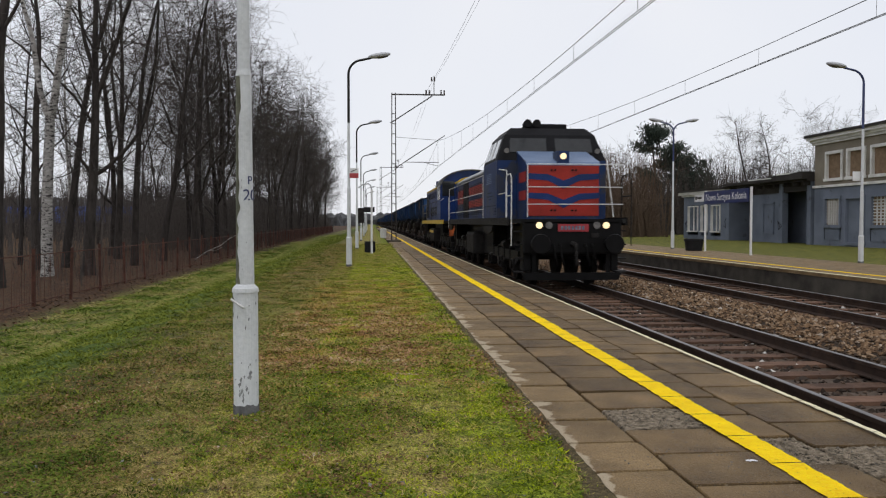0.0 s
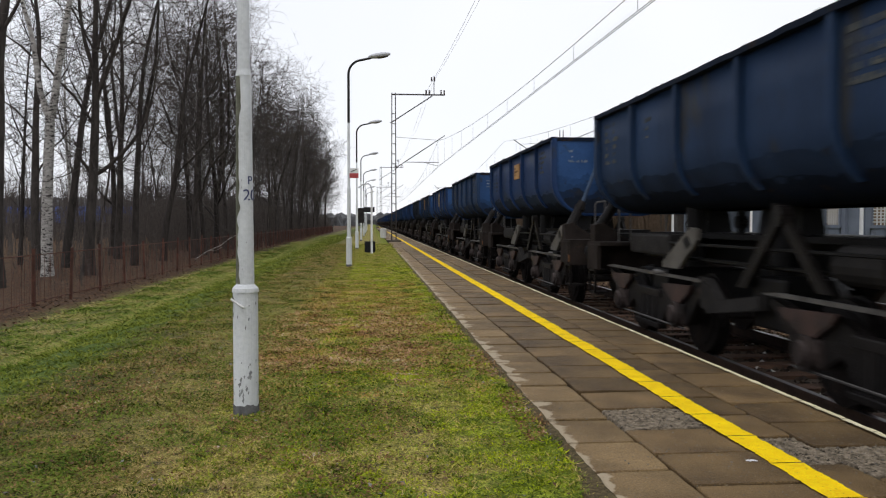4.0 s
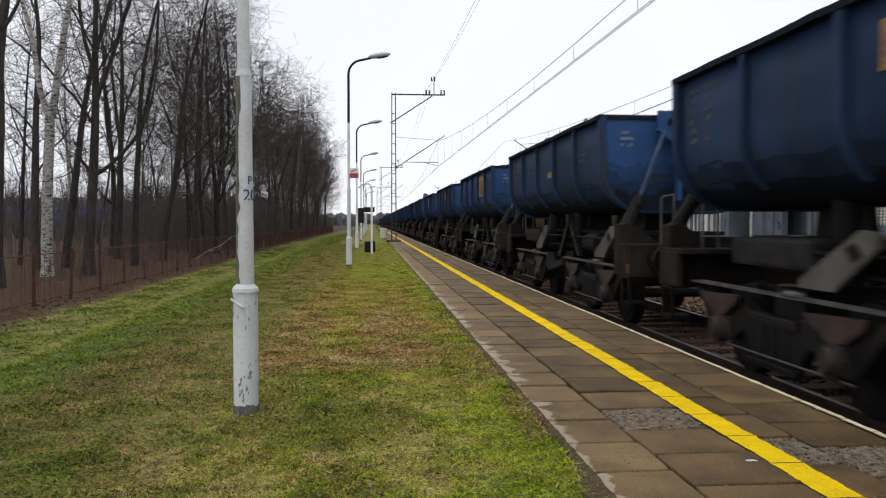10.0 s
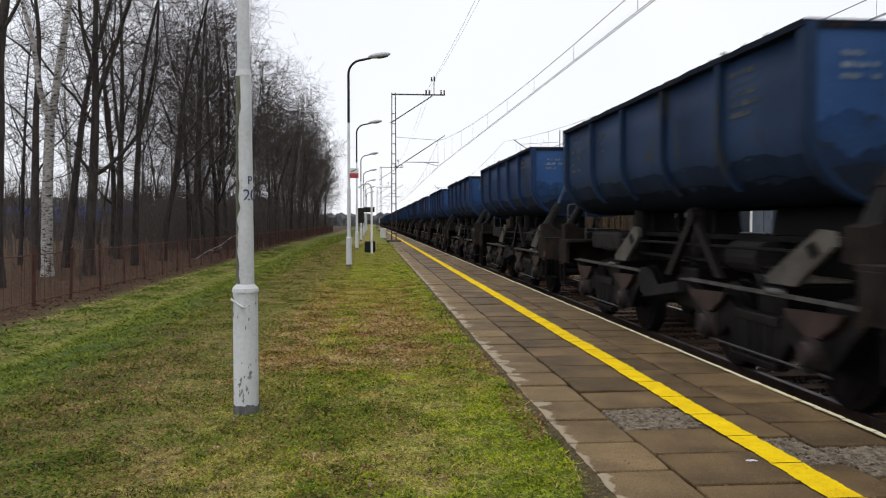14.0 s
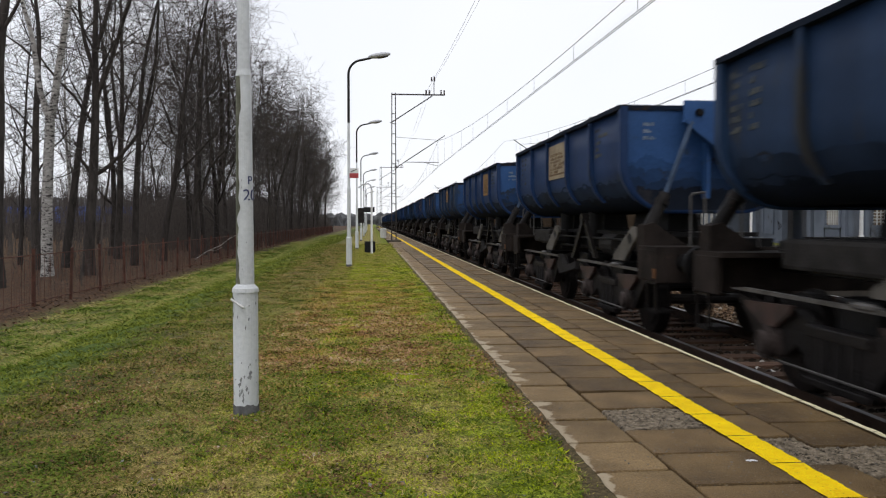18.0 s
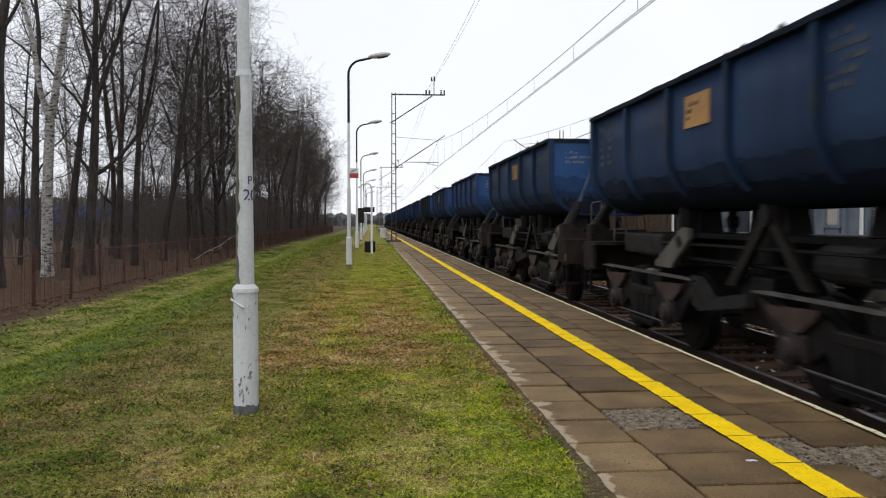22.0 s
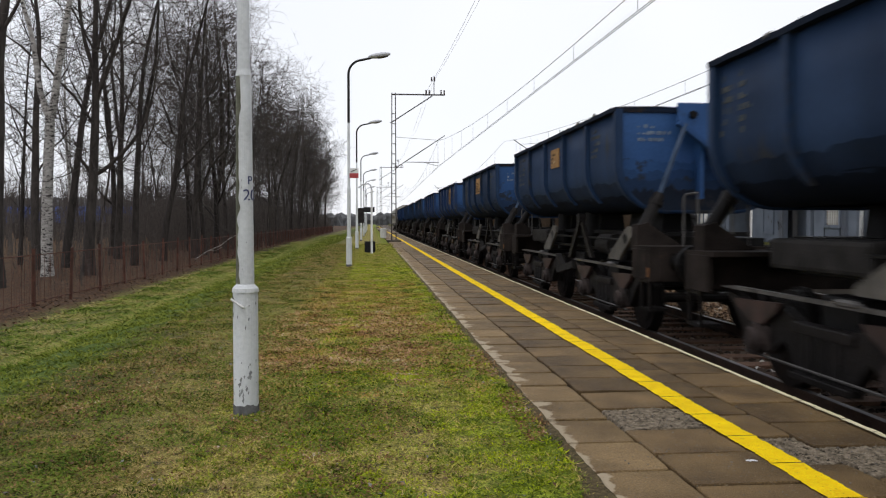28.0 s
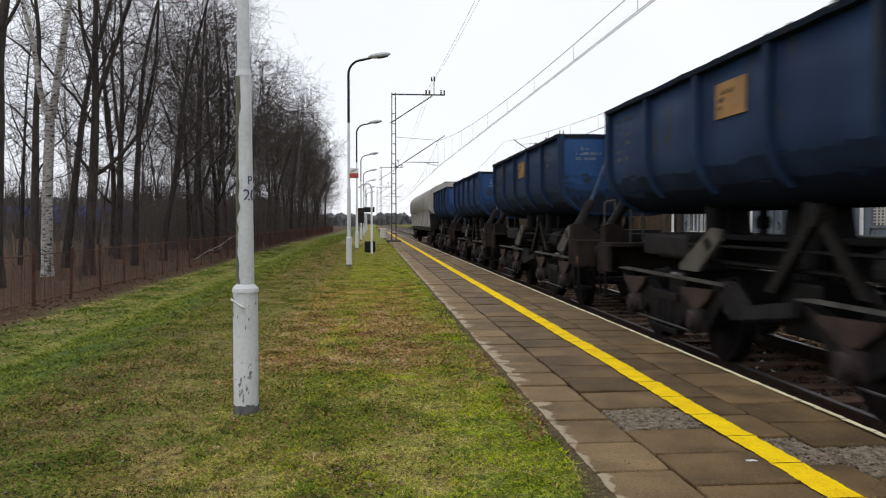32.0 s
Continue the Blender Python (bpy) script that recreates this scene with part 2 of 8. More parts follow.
M_LROOFDK = surf("dull_grey_roof_paint", (0.13, 0.133, 0.135), (0.05, 0.052, 0.052), 2, 0.55, 0, 0.1, 40, spec=0.15)
M_LDARK = surf("black_cab_roof_paint", (0.012, 0.012, 0.014), (0.007, 0.007, 0.008), 3, 0.6, 0, 0.1, 40, spec=0.12)
M_LYEL = surf("yellow_loco_paint", (0.62, 0.42, 0.03), (0.48, 0.32, 0.03), 2, 0.5, 0, 0.15, 40, (0.2, 0.14, 0.04), 3, 0.68)
M_LBLUE2 = surf("bright_blue_loco_paint", (0.008, 0.032, 0.150), (0.006, 0.020, 0.084), 2, 0.35, 0, 0.1, 40, (0.02, 0.04, 0.12), 2, 0.66, spec=0.25)
M_HANDRAIL = surf("white_handrail_paint", (0.68, 0.68, 0.66), (0.5, 0.5, 0.48), 6, 0.5)
M_GLASS_DK = surf("dark_window_glass", (0.025, 0.028, 0.03), (0.015, 0.016, 0.018), 2, 0.06, 0, 0.0, 5)
# Bluish pane colour stands in for the reflected sky.
M_GLASS_BLUE = surf("dusty_blue_window_glass", (0.16, 0.19, 0.24), (0.07, 0.085, 0.11), 1.2, 0.2, 0, 0.0, 5)
# Sky reflection is put into this pale glass colour.
M_GLASS_SKY = surf("sky_lit_window_glass", (0.50, 0.52, 0.54), (0.38, 0.40, 0.42), 2, 0.08, 0, 0.0, 5)
M_LIGHT_ON = glow("lit_headlight", (1.0, 0.78, 0.46), 0.85)
M_LENS = surf("unlit_lens", (0.16, 0.15, 0.14), (0.09, 0.085, 0.08), 9, 0.15)
M_REDLENS = surf("red_plate_paint", (0.34, 0.022, 0.03), (0.26, 0.018, 0.025), 4, 0.5)
M_ORANGE = surf("orange_buffer_paint", (0.42, 0.10, 0.025), (0.25, 0.06, 0.02), 4, 0.6)
M_RUSTMARK = surf("dull_orange_mark", (0.17, 0.075, 0.028), (0.08, 0.04, 0.02), 14, 0.8)
M_CREAM = surf("cream_hopper_paint", (0.42, 0.41, 0.38), (0.27, 0.26, 0.24), 1.5, 0.55, 0, 0.2, 30, (0.16, 0.14, 0.12), 2, 0.66, 0.0, (1, 1, 0.4))
M_BARK = surf("dark_grey_bark", (0.054, 0.046, 0.041), (0.024, 0.020, 0.018), 6, 0.9, 0, 0.8, 30, (0.045, 0.052, 0.028), 2, 0.68, 0.2, (1, 1, 0.3))
M_BIRCH = surf("birch_bark", (0.43, 0.41, 0.385), (0.23, 0.215, 0.20), 4, 0.8, 0, 0.3, 30, (0.03, 0.027, 0.025), 5.0, 0.515, 0.1, (1, 1, 2.4))
M_TWIG = surf("bare_twigs", (0.090, 0.077, 0.069), (0.050, 0.043, 0.038), 6, 0.9, 0, 0.2, 30, rnd=0.2)
M_TWIG_TAN = surf("tan_scrub_twigs", (0.125, 0.088, 0.062), (0.075, 0.052, 0.036), 6, 0.9, 0, 0.2, 30, rnd=0.2)
M_NEEDLE = surf("dark_pine_needles", (0.058, 0.074, 0.056), (0.028, 0.038, 0.030), 3, 0.8, 0, 0.4, 30)
M_FENCE = surf("rusty_fence_paint", (0.120, 0.052, 0.037), (0.055, 0.029, 0.022), 5, 0.8, 0, 0.3, 40, rnd=0.2)
M_WALLGREY = surf("blue_grey_plaster", (0.175, 0.198, 0.245), (0.115, 0.132, 0.168), 0.6, 0.85, 0, 0.3, 40, (0.085, 0.09, 0.10), 0.9, 0.60)
M_WALLTAN = surf("stained_beige_render", (0.25, 0.218, 0.17), (0.155, 0.135, 0.105), 0.6, 0.9, 0, 0.3, 40, (0.13, 0.11, 0.09), 0.8, 0.63)
M_TRIM = surf("peeling_white_trim", (0.72, 0.71, 0.68), (0.54, 0.53, 0.50), 1.5, 0.8, 0, 0.3, 40, (0.2, 0.18, 0.15), 1.6, 0.63)
M_DARKROOF = surf("tar_paper_roof", (0.05, 0.045, 0.042), (0.028, 0.025, 0.023), 1, 0.85)
M_BOARD = surf("chipboard_panel", (0.24, 0.165, 0.105), (0.16, 0.11, 0.07), 5, 0.85)
M_GRAFFITI = surf("black_spray_paint", (0.02, 0.022, 0.03), (0.015, 0.016, 0.02), 5, 0.7)
M_SIGNBLUE = surf("navy_sign_enamel", (0.012, 0.022, 0.105), (0.010, 0.018, 0.085), 3, 0.4, 0, 0.03, 20)
M_SIGNWHITE = surf("white_sign_enamel", (0.75, 0.75, 0.75), (0.66, 0.66, 0.66), 3, 0.5, 0, 0.03, 20)
M_SIGNRED = surf("red_sign_enamel", (0.46, 0.055, 0.055), (0.36, 0.045, 0.05), 3, 0.5)
M_BLUEROOF = surf("blue_sheet_roof", (0.045, 0.088, 0.30), (0.012, 0.019, 0.055), 0.45, 0.7, 0, 0.2, 10, (0.012, 0.014, 0.02), 0.5, 0.50)
# Pale grey carries the distance haze; no haze is in the air.
M_FARWOOD = surf("far_winter_wood", (0.135, 0.138, 0.142), (0.085, 0.087, 0.09), 0.3, 0.95, 0, 0.4, 1.0)


def blade_material(name, stops, rough=0.75, sway=0.45, scale=2.2, own=0.62):
    """Blades that differ one by one, and drift in colour over the ground."""
    m = bpy.data.materials.new(name)
    m.use_nodes = True
    n, l = m.node_tree.nodes, m.node_tree.links
    b = n["Principled BSDF"]
    b.inputs["Roughness"].default_value = rough
    b.inputs["Specular IOR Level"].default_value = 0.03
    geo, tc, nz, mx, ramp = n.new("ShaderNodeNewGeometry"), n.new("ShaderNodeTexCoord"), n.new("ShaderNodeTexNoise"), n.new("ShaderNodeMath"), n.new("ShaderNodeValToRGB")
    nz.inputs["Scale"].default_value, nz.inputs["Detail"].default_value = scale, 5
    l.new(tc.outputs["Object"], nz.inputs["Vector"])
    mr = n.new("ShaderNodeMapRange")
    mr.inputs["From Min"].default_value, mr.inputs["From Max"].default_value = 0.30, 0.70
    mr.inputs["To Min"].default_value, mr.inputs["To Max"].default_value = -sway, sway
    l.new(nz.outputs["Fac"], mr.inputs["Value"])
    nz.inputs["Roughness"].default_value = 0.66
    shift = n.new("ShaderNodeMath")
    shift.inputs[1].default_value = 0.5 - 0.5 * own
    l.new(mr.outputs["Result"], shift.inputs[0])
    mx.operation = "MULTIPLY_ADD"
    mx.inputs[1].default_value = own
    l.new(geo.outputs["Random Per Island"], mx.inputs[0])
    l.new(shift.outputs["Value"], mx.inputs[2])
    while len(ramp.color_ramp.elements) < len(stops):
        ramp.color_ramp.elements.new(0.5)
    for el, (p, c) in zip(ramp.color_ramp.elements, stops):
        el.position, el.color = p, (*c, 1)
    l.new(mx.outputs["Value"], ramp.inputs["Fac"])
    l.new(ramp.outputs["Color"], b.inputs["Base Color"])
    return m


M_GRASS = blade_material("grass_blades", [(0.0, (0.023, 0.042, 0.005)), (0.27, (0.148, 0.201, 0.019)), (0.52, (0.318, 0.334, 0.042)), (0.74, (0.435, 0.345, 0.104)), (0.92, (0.498, 0.382, 0.180)), (1.0, (0.212, 0.111, 0.053))])
M_GRASS_DIM = blade_material("dull_grass_blades", [(0.0, (0.016, 0.031, 0.005)), (0.29, (0.100, 0.132, 0.019)), (0.52, (0.209, 0.195, 0.038)), (0.74, (0.290, 0.203, 0.079)), (0.92, (0.394, 0.284, 0.151)), (1.0, (0.209, 0.102, 0.052))])
M_MOSS = blade_material("moss_tufts", [(0.0, (0.045, 0.075, 0.006)), (0.40, (0.26, 0.33, 0.010)), (1.0, (0.52, 0.58, 0.014))])
M_LUSH = blade_material("lush_grass_blades", [(0.0, (0.040, 0.075, 0.010)), (0.38, (0.131, 0.188, 0.024)), (0.66, (0.257, 0.245, 0.064)), (1.0, (0.388, 0.308, 0.148))], 0.75, 0.55, 0.8)
M_STRAW = blade_material("dry_straw", [(0.0, (0.115, 0.072, 0.028)), (0.5, (0.205, 0.135, 0.056)), (1.0, (0.27, 0.195, 0.102))])
M_BROWN = blade_material("withered_grass", [(0.0, (0.23, 0.105, 0.032)), (0.5, (0.46, 0.245, 0.085)), (1.0, (0.60, 0.39, 0.17))])
M_CLOVER = blade_material("dark_clover", [(0.0, (0.043, 0.063, 0.009)), (0.5, (0.132, 0.160, 0.019)), (1.0, (0.265, 0.265, 0.050))])
M_CLOVERLEAF = blade_material("clover_leaf", [(0.0, (0.030, 0.055, 0.008)), (0.5, (0.105, 0.150, 0.020)), (1.0, (0.210, 0.235, 0.040))])
M_LITTER = blade_material("leaf_litter", [(0.0, (0.080, 0.044, 0.022)), (0.5, (0.200, 0.105, 0.048)), (0.85, (0.33, 0.20, 0.10)), (1.0, (0.46, 0.38, 0.27))])
M_LITTER_DRY = blade_material("dry_reddish_litter", [(0.0, (0.14, 0.072, 0.036)), (0.5, (0.33, 0.180, 0.085)), (0.85, (0.46, 0.29, 0.15)), (1.0, (0.54, 0.44, 0.31))])
M_LEAF = surf("fallen_brown_leaf", (0.14, 0.082, 0.045), (0.07, 0.04, 0.024), 3, 0.85, 0, 0.2, 30)


def ground_material():
    """Winter turf: patchy green, straw and brown, moss beside the paving, leaf litter under the trees."""
    m = surf("winter_turf", (0.215, 0.220, 0.038), (0.290, 0.210, 0.076), 1.1, 0.95, 0, 1.0, 38, (0.10, 0.088, 0.034), 6.0, 0.56, fine_mix=0.75)
    n, l = m.node_tree.nodes, m.node_tree.links
    b = n["Principled BSDF"]
    tc, sep = n.new("ShaderNodeTexCoord"), n.new("ShaderNodeSeparateXYZ")
    l.new(tc.outputs["Object"], sep.inputs["Vector"])

    def drift(lo, hi, scale, gain, ca, cb, fine, upto=None):
        """Mixes in a two-tone cover where x plus a noise lies between lo and hi."""
        old = b.inputs["Base Color"].links[0].from_socket
        nz, ad, mr, mx, n2, rp = (n.new(k) for k in ("ShaderNodeTexNoise", "ShaderNodeMath", "ShaderNodeMapRange", "ShaderNodeMix", "ShaderNodeTexNoise", "ShaderNodeValToRGB"))
        nz.inputs["Scale"].default_value, nz.inputs["Detail"].default_value = scale, 6
        n2.inputs["Scale"].default_value, n2.inputs["Detail"].default_value = fine, 8
        l.new(tc.outputs["Object"], nz.inputs["Vector"])
        l.new(tc.outputs["Object"], n2.inputs["Vector"])
        ad.operation = "MULTIPLY_ADD"
        ad.inputs[1].default_value = gain
        l.new(nz.outputs["Fac"], ad.inputs[0])
        l.new(sep.outputs["X"], ad.inputs[2])
        mr.inputs["From Min"].default_value, mr.inputs["From Max"].default_value = lo, hi
        l.new(ad.outputs["Value"], mr.inputs["Value"])
        rp.color_ramp.elements[0].position, rp.color_ramp.elements[1].position = 0.35, 0.65
        rp.color_ramp.elements[0].color, rp.color_ramp.elements[1].color = (*ca, 1), (*cb, 1)
        l.new(n2.outputs["Fac"], rp.inputs["Fac"])
        mx.data_type = "RGBA"
        amount = mr.outputs["Result"]
        if upto is not None:
            m2, mul = n.new("ShaderNodeMapRange"), n.new("ShaderNodeMath")
            m2.inputs["From Min"].default_value, m2.inputs["From Max"].default_value = upto, upto + 0.5
            m2.inputs["To Min"].default_value, m2.inputs["To Max"].default_value = 1.0, 0.0
            l.new(sep.outputs["X"], m2.inputs["Value"])
            mul.operation = "MULTIPLY"
            l.new(amount, mul.inputs[0])
            l.new(m2.outputs["Result"], mul.inputs[1])
            amount = mul.outputs["Value"]
        l.new(amount, mx.inputs["Factor"])
        l.new(old, mx.inputs["A"])
        l.new(rp.outputs["Color"], mx.inputs["B"])
        l.new(mx.outputs["Result"], b.inputs["Base Color"])

    drift(1.55, 2.1, 2.4, 2.6, (0.10, 0.13, 0.015), (0.22, 0.26, 0.02), 16.0, 3.0)
    drift(-0.1, -1.5, 0.9, 1.6, (0.060, 0.064, 0.016), (0.110, 0.098, 0.028), 9.0)
    drift(-1.8, -2.2, 1.2, 1.0, (0.040, 0.070, 0.008), (0.090, 0.130, 0.018), 5.0)
    drift(-3.4, -4.2, 0.8, 1.6, (0.070, 0.092, 0.018), (0.185, 0.160, 0.060), 2.4)
    drift(-7.0, -7.8, 1.3, 1.0, (0.036, 0.021, 0.012), (0.088, 0.048, 0.025), 9.0)
    drift(9.0, 12.0, 0.6, 1.0, (0.085, 0.095, 0.016), (0.165, 0.155, 0.030), 3.0)
    drift(-13.0, -18.0, 0.3, 3.0, (0.046, 0.026, 0.013), (0.098, 0.055, 0.026), 2.0)
    for scale, lo, hi in ((95.0, 0.35, 1.55), (13.0, 0.72, 1.22)):
        old = b.inputs["Base Color"].links[0].from_socket
        nz, mr, mx = n.new("ShaderNodeTexNoise"), n.new("ShaderNodeMapRange"), n.new("ShaderNodeMix")
        nz.inputs["Scale"].default_value, nz.inputs["Detail"].default_value = scale, 3
        mr.inputs["From Min"].default_value, mr.inputs["From Max"].default_value = 0.36, 0.64
        mr.inputs["To Min"].default_value, mr.inputs["To Max"].default_value = lo, hi
        l.new(tc.outputs["Object"], nz.inputs["Vector"])
        l.new(nz.outputs["Fac"], mr.inputs["Value"])
        mx.data_type, mx.blend_type = "RGBA", "MULTIPLY"
        mx.inputs["Factor"].default_value = 1.0
        l.new(old, mx.inputs["A"])
        l.new(mr.outputs["Result"], mx.inputs["B"])
        l.new(mx.outputs["Result"], b.inputs["Base Color"])
    return m


M_TURF = ground_material()


# ---- mesh helpers ----
def link_mesh(name, bm, material, smooth=False):
    me = bpy.data.meshes.new(name)
    bmesh.ops.recalc_face_normals(bm, faces=bm.faces)
    bm.to_mesh(me)
    bm.free()
    me.materials.append(material)
    if smooth:
        me.polygons.foreach_set("use_smooth", [True] * len(me.polygons))
    return new(name, me)


def part(name, bm, material, parent, label="", smooth=False):
    ob = link_mesh(name, bm, material, smooth)
    ob.parent = parent
    if label:
        ob["label"] = label
    return ob


def again(ob, m, parent=None):
    """A second object on the same mesh under the same parent."""
    o = bpy.data.objects.new(ob.name.split(".")[0], ob.data)
    scene.collection.objects.link(o)
    o.parent = parent or ob.parent
    o.matrix_basis = m
    if "label" in ob:
        o["label"] = ob["label"]
    return o


def thing(name, at, label, category, group=""):
    e = new(name)
    e.empty_display_size = 0.2
    e.matrix_basis = at if isinstance(at, Matrix) else Matrix.Translation(at)
    return tagged(e, label, category, group)


def box(bm, x0, x1, y0, y1, z0, z1, bevel=0.0):
    m = Matrix.Translation(((x0 + x1) / 2, (y0 + y1) / 2, (z0 + z1) / 2)) @ Matrix.Diagonal((abs(x1 - x0), abs(y1 - y0), abs(z1 - z0), 1))
    r = bmesh.ops.create_cube(bm, size=1, matrix=m)
    if bevel > 0:
        es = list({e for v in r["verts"] for e in v.link_edges})
        bmesh.ops.bevel(bm, geom=es, offset=bevel, segments=2, profile=0.6, affect="EDGES")
    return bm


def cyl(bm, p0, p1, r0, r1=None, n=10, caps=True):
    p0, p1 = Vector(p0), Vector(p1)
    d = p1 - p0
    m = Matrix.Translation((p0 + p1) / 2) @ d.to_track_quat("Z", "Y").to_matrix().to_4x4()
    bmesh.ops.create_cone(bm, cap_ends=caps, segments=n, radius1=r0, radius2=r0 if r1 is None else r1, depth=d.length, matrix=m)
    return bm


def ball(bm, c, r, n=10):
    bmesh.ops.create_uvsphere(bm, u_segments=n, v_segments=max(5, n // 2), radius=1.0,
                              matrix=Matrix.Translation(c) @ Matrix.Diagonal((*(r if hasattr(r, "__len__") else (r, r, r)), 1)))
    return bm


def tube(bm, pts, r, n=6):
    for a, b in zip(pts[:-1], pts[1:]):
        cyl(bm, a, b, r, r, n)
        ball(bm, b, r, 6)
    return bm


def prism(bm, profile, axis, a, b):
    """A closed 2D profile swept from a to b along axis ('x': profile is y,z; 'y': x,z; 'z': x,y)."""
    def at(p, s):
        return {"x": (s, p[0], p[1]), "y": (p[0], s, p[1]), "z": (p[0], p[1], s)}[axis]
    va = [bm.verts.new(at(p, a)) for p in profile]
    vb = [bm.verts.new(at(p, b)) for p in profile]
    k = len(profile)
    bm.faces.new(va)
    bm.faces.new(vb[::-1])
    for i in range(k):
        bm.faces.new((va[i], va[(i + 1) % k], vb[(i + 1) % k], vb[i]))
    return bm


def B():
    return bmesh.new()


def arrays_object(name, verts, faces, material):
    me = bpy.data.meshes.new(name)
    me.from_pydata(verts.tolist(), [], faces.tolist())
    me.materials.append(material)
    return new(name, me)


def sticks(p0, p1, r0, r1, sides=3):
    """Tapered sticks between arrays of points, as vertices and faces."""
    p0, p1 = np.asarray(p0, float), np.asarray(p1, float)
    r0, r1 = np.asarray(r0, float)[:, None], np.asarray(r1, float)[:, None]
    d = p1 - p0
    d /= np.linalg.norm(d, axis=1, keepdims=True) + 1e-9
    up = np.where(np.abs(d[:, 2:3]) > 0.9, np.array([[1.0, 0, 0]]), np.array([[0, 0, 1.0]]))
    u = np.cross(d, up)
    u /= np.linalg.norm(u, axis=1, keepdims=True) + 1e-9
    w = np.cross(d, u)
    n = len(p0)
    vs = np.zeros((n, 2 * sides, 3))
    for i in range(sides):
        a = 2 * math.pi * i / sides
        o = u * math.cos(a) + w * math.sin(a)
        vs[:, i], vs[:, sides + i] = p0 + o * r0, p1 + o * r1
    fs = np.zeros((n, sides, 4), int)
    base = (np.arange(n) * 2 * sides)[:, None]
    for i in range(sides):
        j = (i + 1) % sides
        fs[:, i] = base + np.array([[i, j, sides + j, sides + i]])
    return vs.reshape(-1, 3), fs.reshape(-1, 4)


# ---- the ground: one sheet from the wood on one side to the scrub on the other ----
RAIL_Z = -0.34
TRACK_1, TRACK_2 = 4.775, 9.03
EDGE_1, EDGE_2 = 2.933, 10.77


def ground_height(x, y):
    n = noise.noise(Vector((x * 0.35, y * 0.22, 0.0)))
    n2 = noise.noise(Vector((x * 1.7, y * 1.3, 5.0)))
    if x < -6.0:
        return -1.0 + 0.10 * n + 0.03 * n2
    if x < -2.5:
        t = (x + 6.0) / 3.5
        t = t * t * (3 - 2 * t)
        return -1.0 + 0.985 * t + 0.05 * n + 0.055 * n2 * (1 - t * t)
    if x < 1.02:
        return -0.02 + 0.018 * n + 0.010 * n2 + 0.016 * max(0.0, min(1.0, (x - 0.5) / 0.4))
    if x < 2.7:
        return -0.10
    if x < 10.9:
        return -0.80
    if x < 14.6:
        return -0.09
    if x < 16:
        return -0.03 + 0.02 * n2
    return -0.10 + 0.04 * n


def build_ground():
    xs = sorted(set([-400, -200, -120, -80, -60, -45, -36, -30, -25] + [round(-22 + 0.55 * i, 2) for i in range(25)]
                    + [round(-8.6 + 0.22 * i, 2) for i in range(44)] + [1.0, 1.03, 2.69, 2.71, 10.88, 10.92, 14.58, 14.62]
                    + [15, 15.9, 16.1, 18, 20, 23, 26, 30, 36, 45, 60, 90, 150, 250, 420]))
    ys = [-60, -30, -15, -8] + [-4 + 0.35 * i for i in range(100)] + [31 + 1.2 * i for i in range(30)] + [70, 80, 95, 115, 140, 170, 210, 260, 330, 420, 600, 900, 1600]
    verts = np.array([(x, y, ground_height(x, y)) for y in ys for x in xs])
    w = len(xs)
    faces = np.array([(j * w + i, j * w + i + 1, (j + 1) * w + i + 1, (j + 1) * w + i) for j in range(len(ys) - 1) for i in range(w - 1)])
    g = arrays_object("ground", verts, faces, M_TURF)
    g.data.polygons.foreach_set("use_smooth", [True] * len(g.data.polygons))
    return tagged(g, "patchy winter grass sloping down to brown leaf litter", "ground", kind="structure")


build_ground()
FAR = 420.0


def platform_edges():
    b = B()
    box(b, 2.66, EDGE_1 - 0.03, -12, 230, -0.80, -0.075)
    p = tagged(link_mesh("platform_wall", b, M_KERB), "dark grimy concrete wall of the near platform", "platform", kind="structure")
    b = B()
    box(b, EDGE_2 + 0.02, EDGE_2 + 0.30, -12, 230, -0.80, -0.06)
    tagged(link_mesh("platform_wall_2", b, M_KERB), "dark concrete wall of the opposite platform", "platform", kind="structure")
    b = B()
    box(b, EDGE_2, 14.6, -12, 230, -0.086, 0.0)
    tagged(link_mesh("platform_2", b, M_SLAB_PALE), "grey-brown paved opposite platform", "platform", kind="structure")
    for x, w, m, nm in ((EDGE_2 + 0.06, 0.10, M_EDGE, "edge_line"), (EDGE_2 + 0.75, 0.13, M_YELLOW, "safety_line")):
        b = B()
        box(b, x - w / 2, x + w / 2, -12, 230, 0.0, 0.006)
        tagged(link_mesh(nm, b, m), "worn painted line along the opposite platform", "line", kind="structure")


platform_edges()


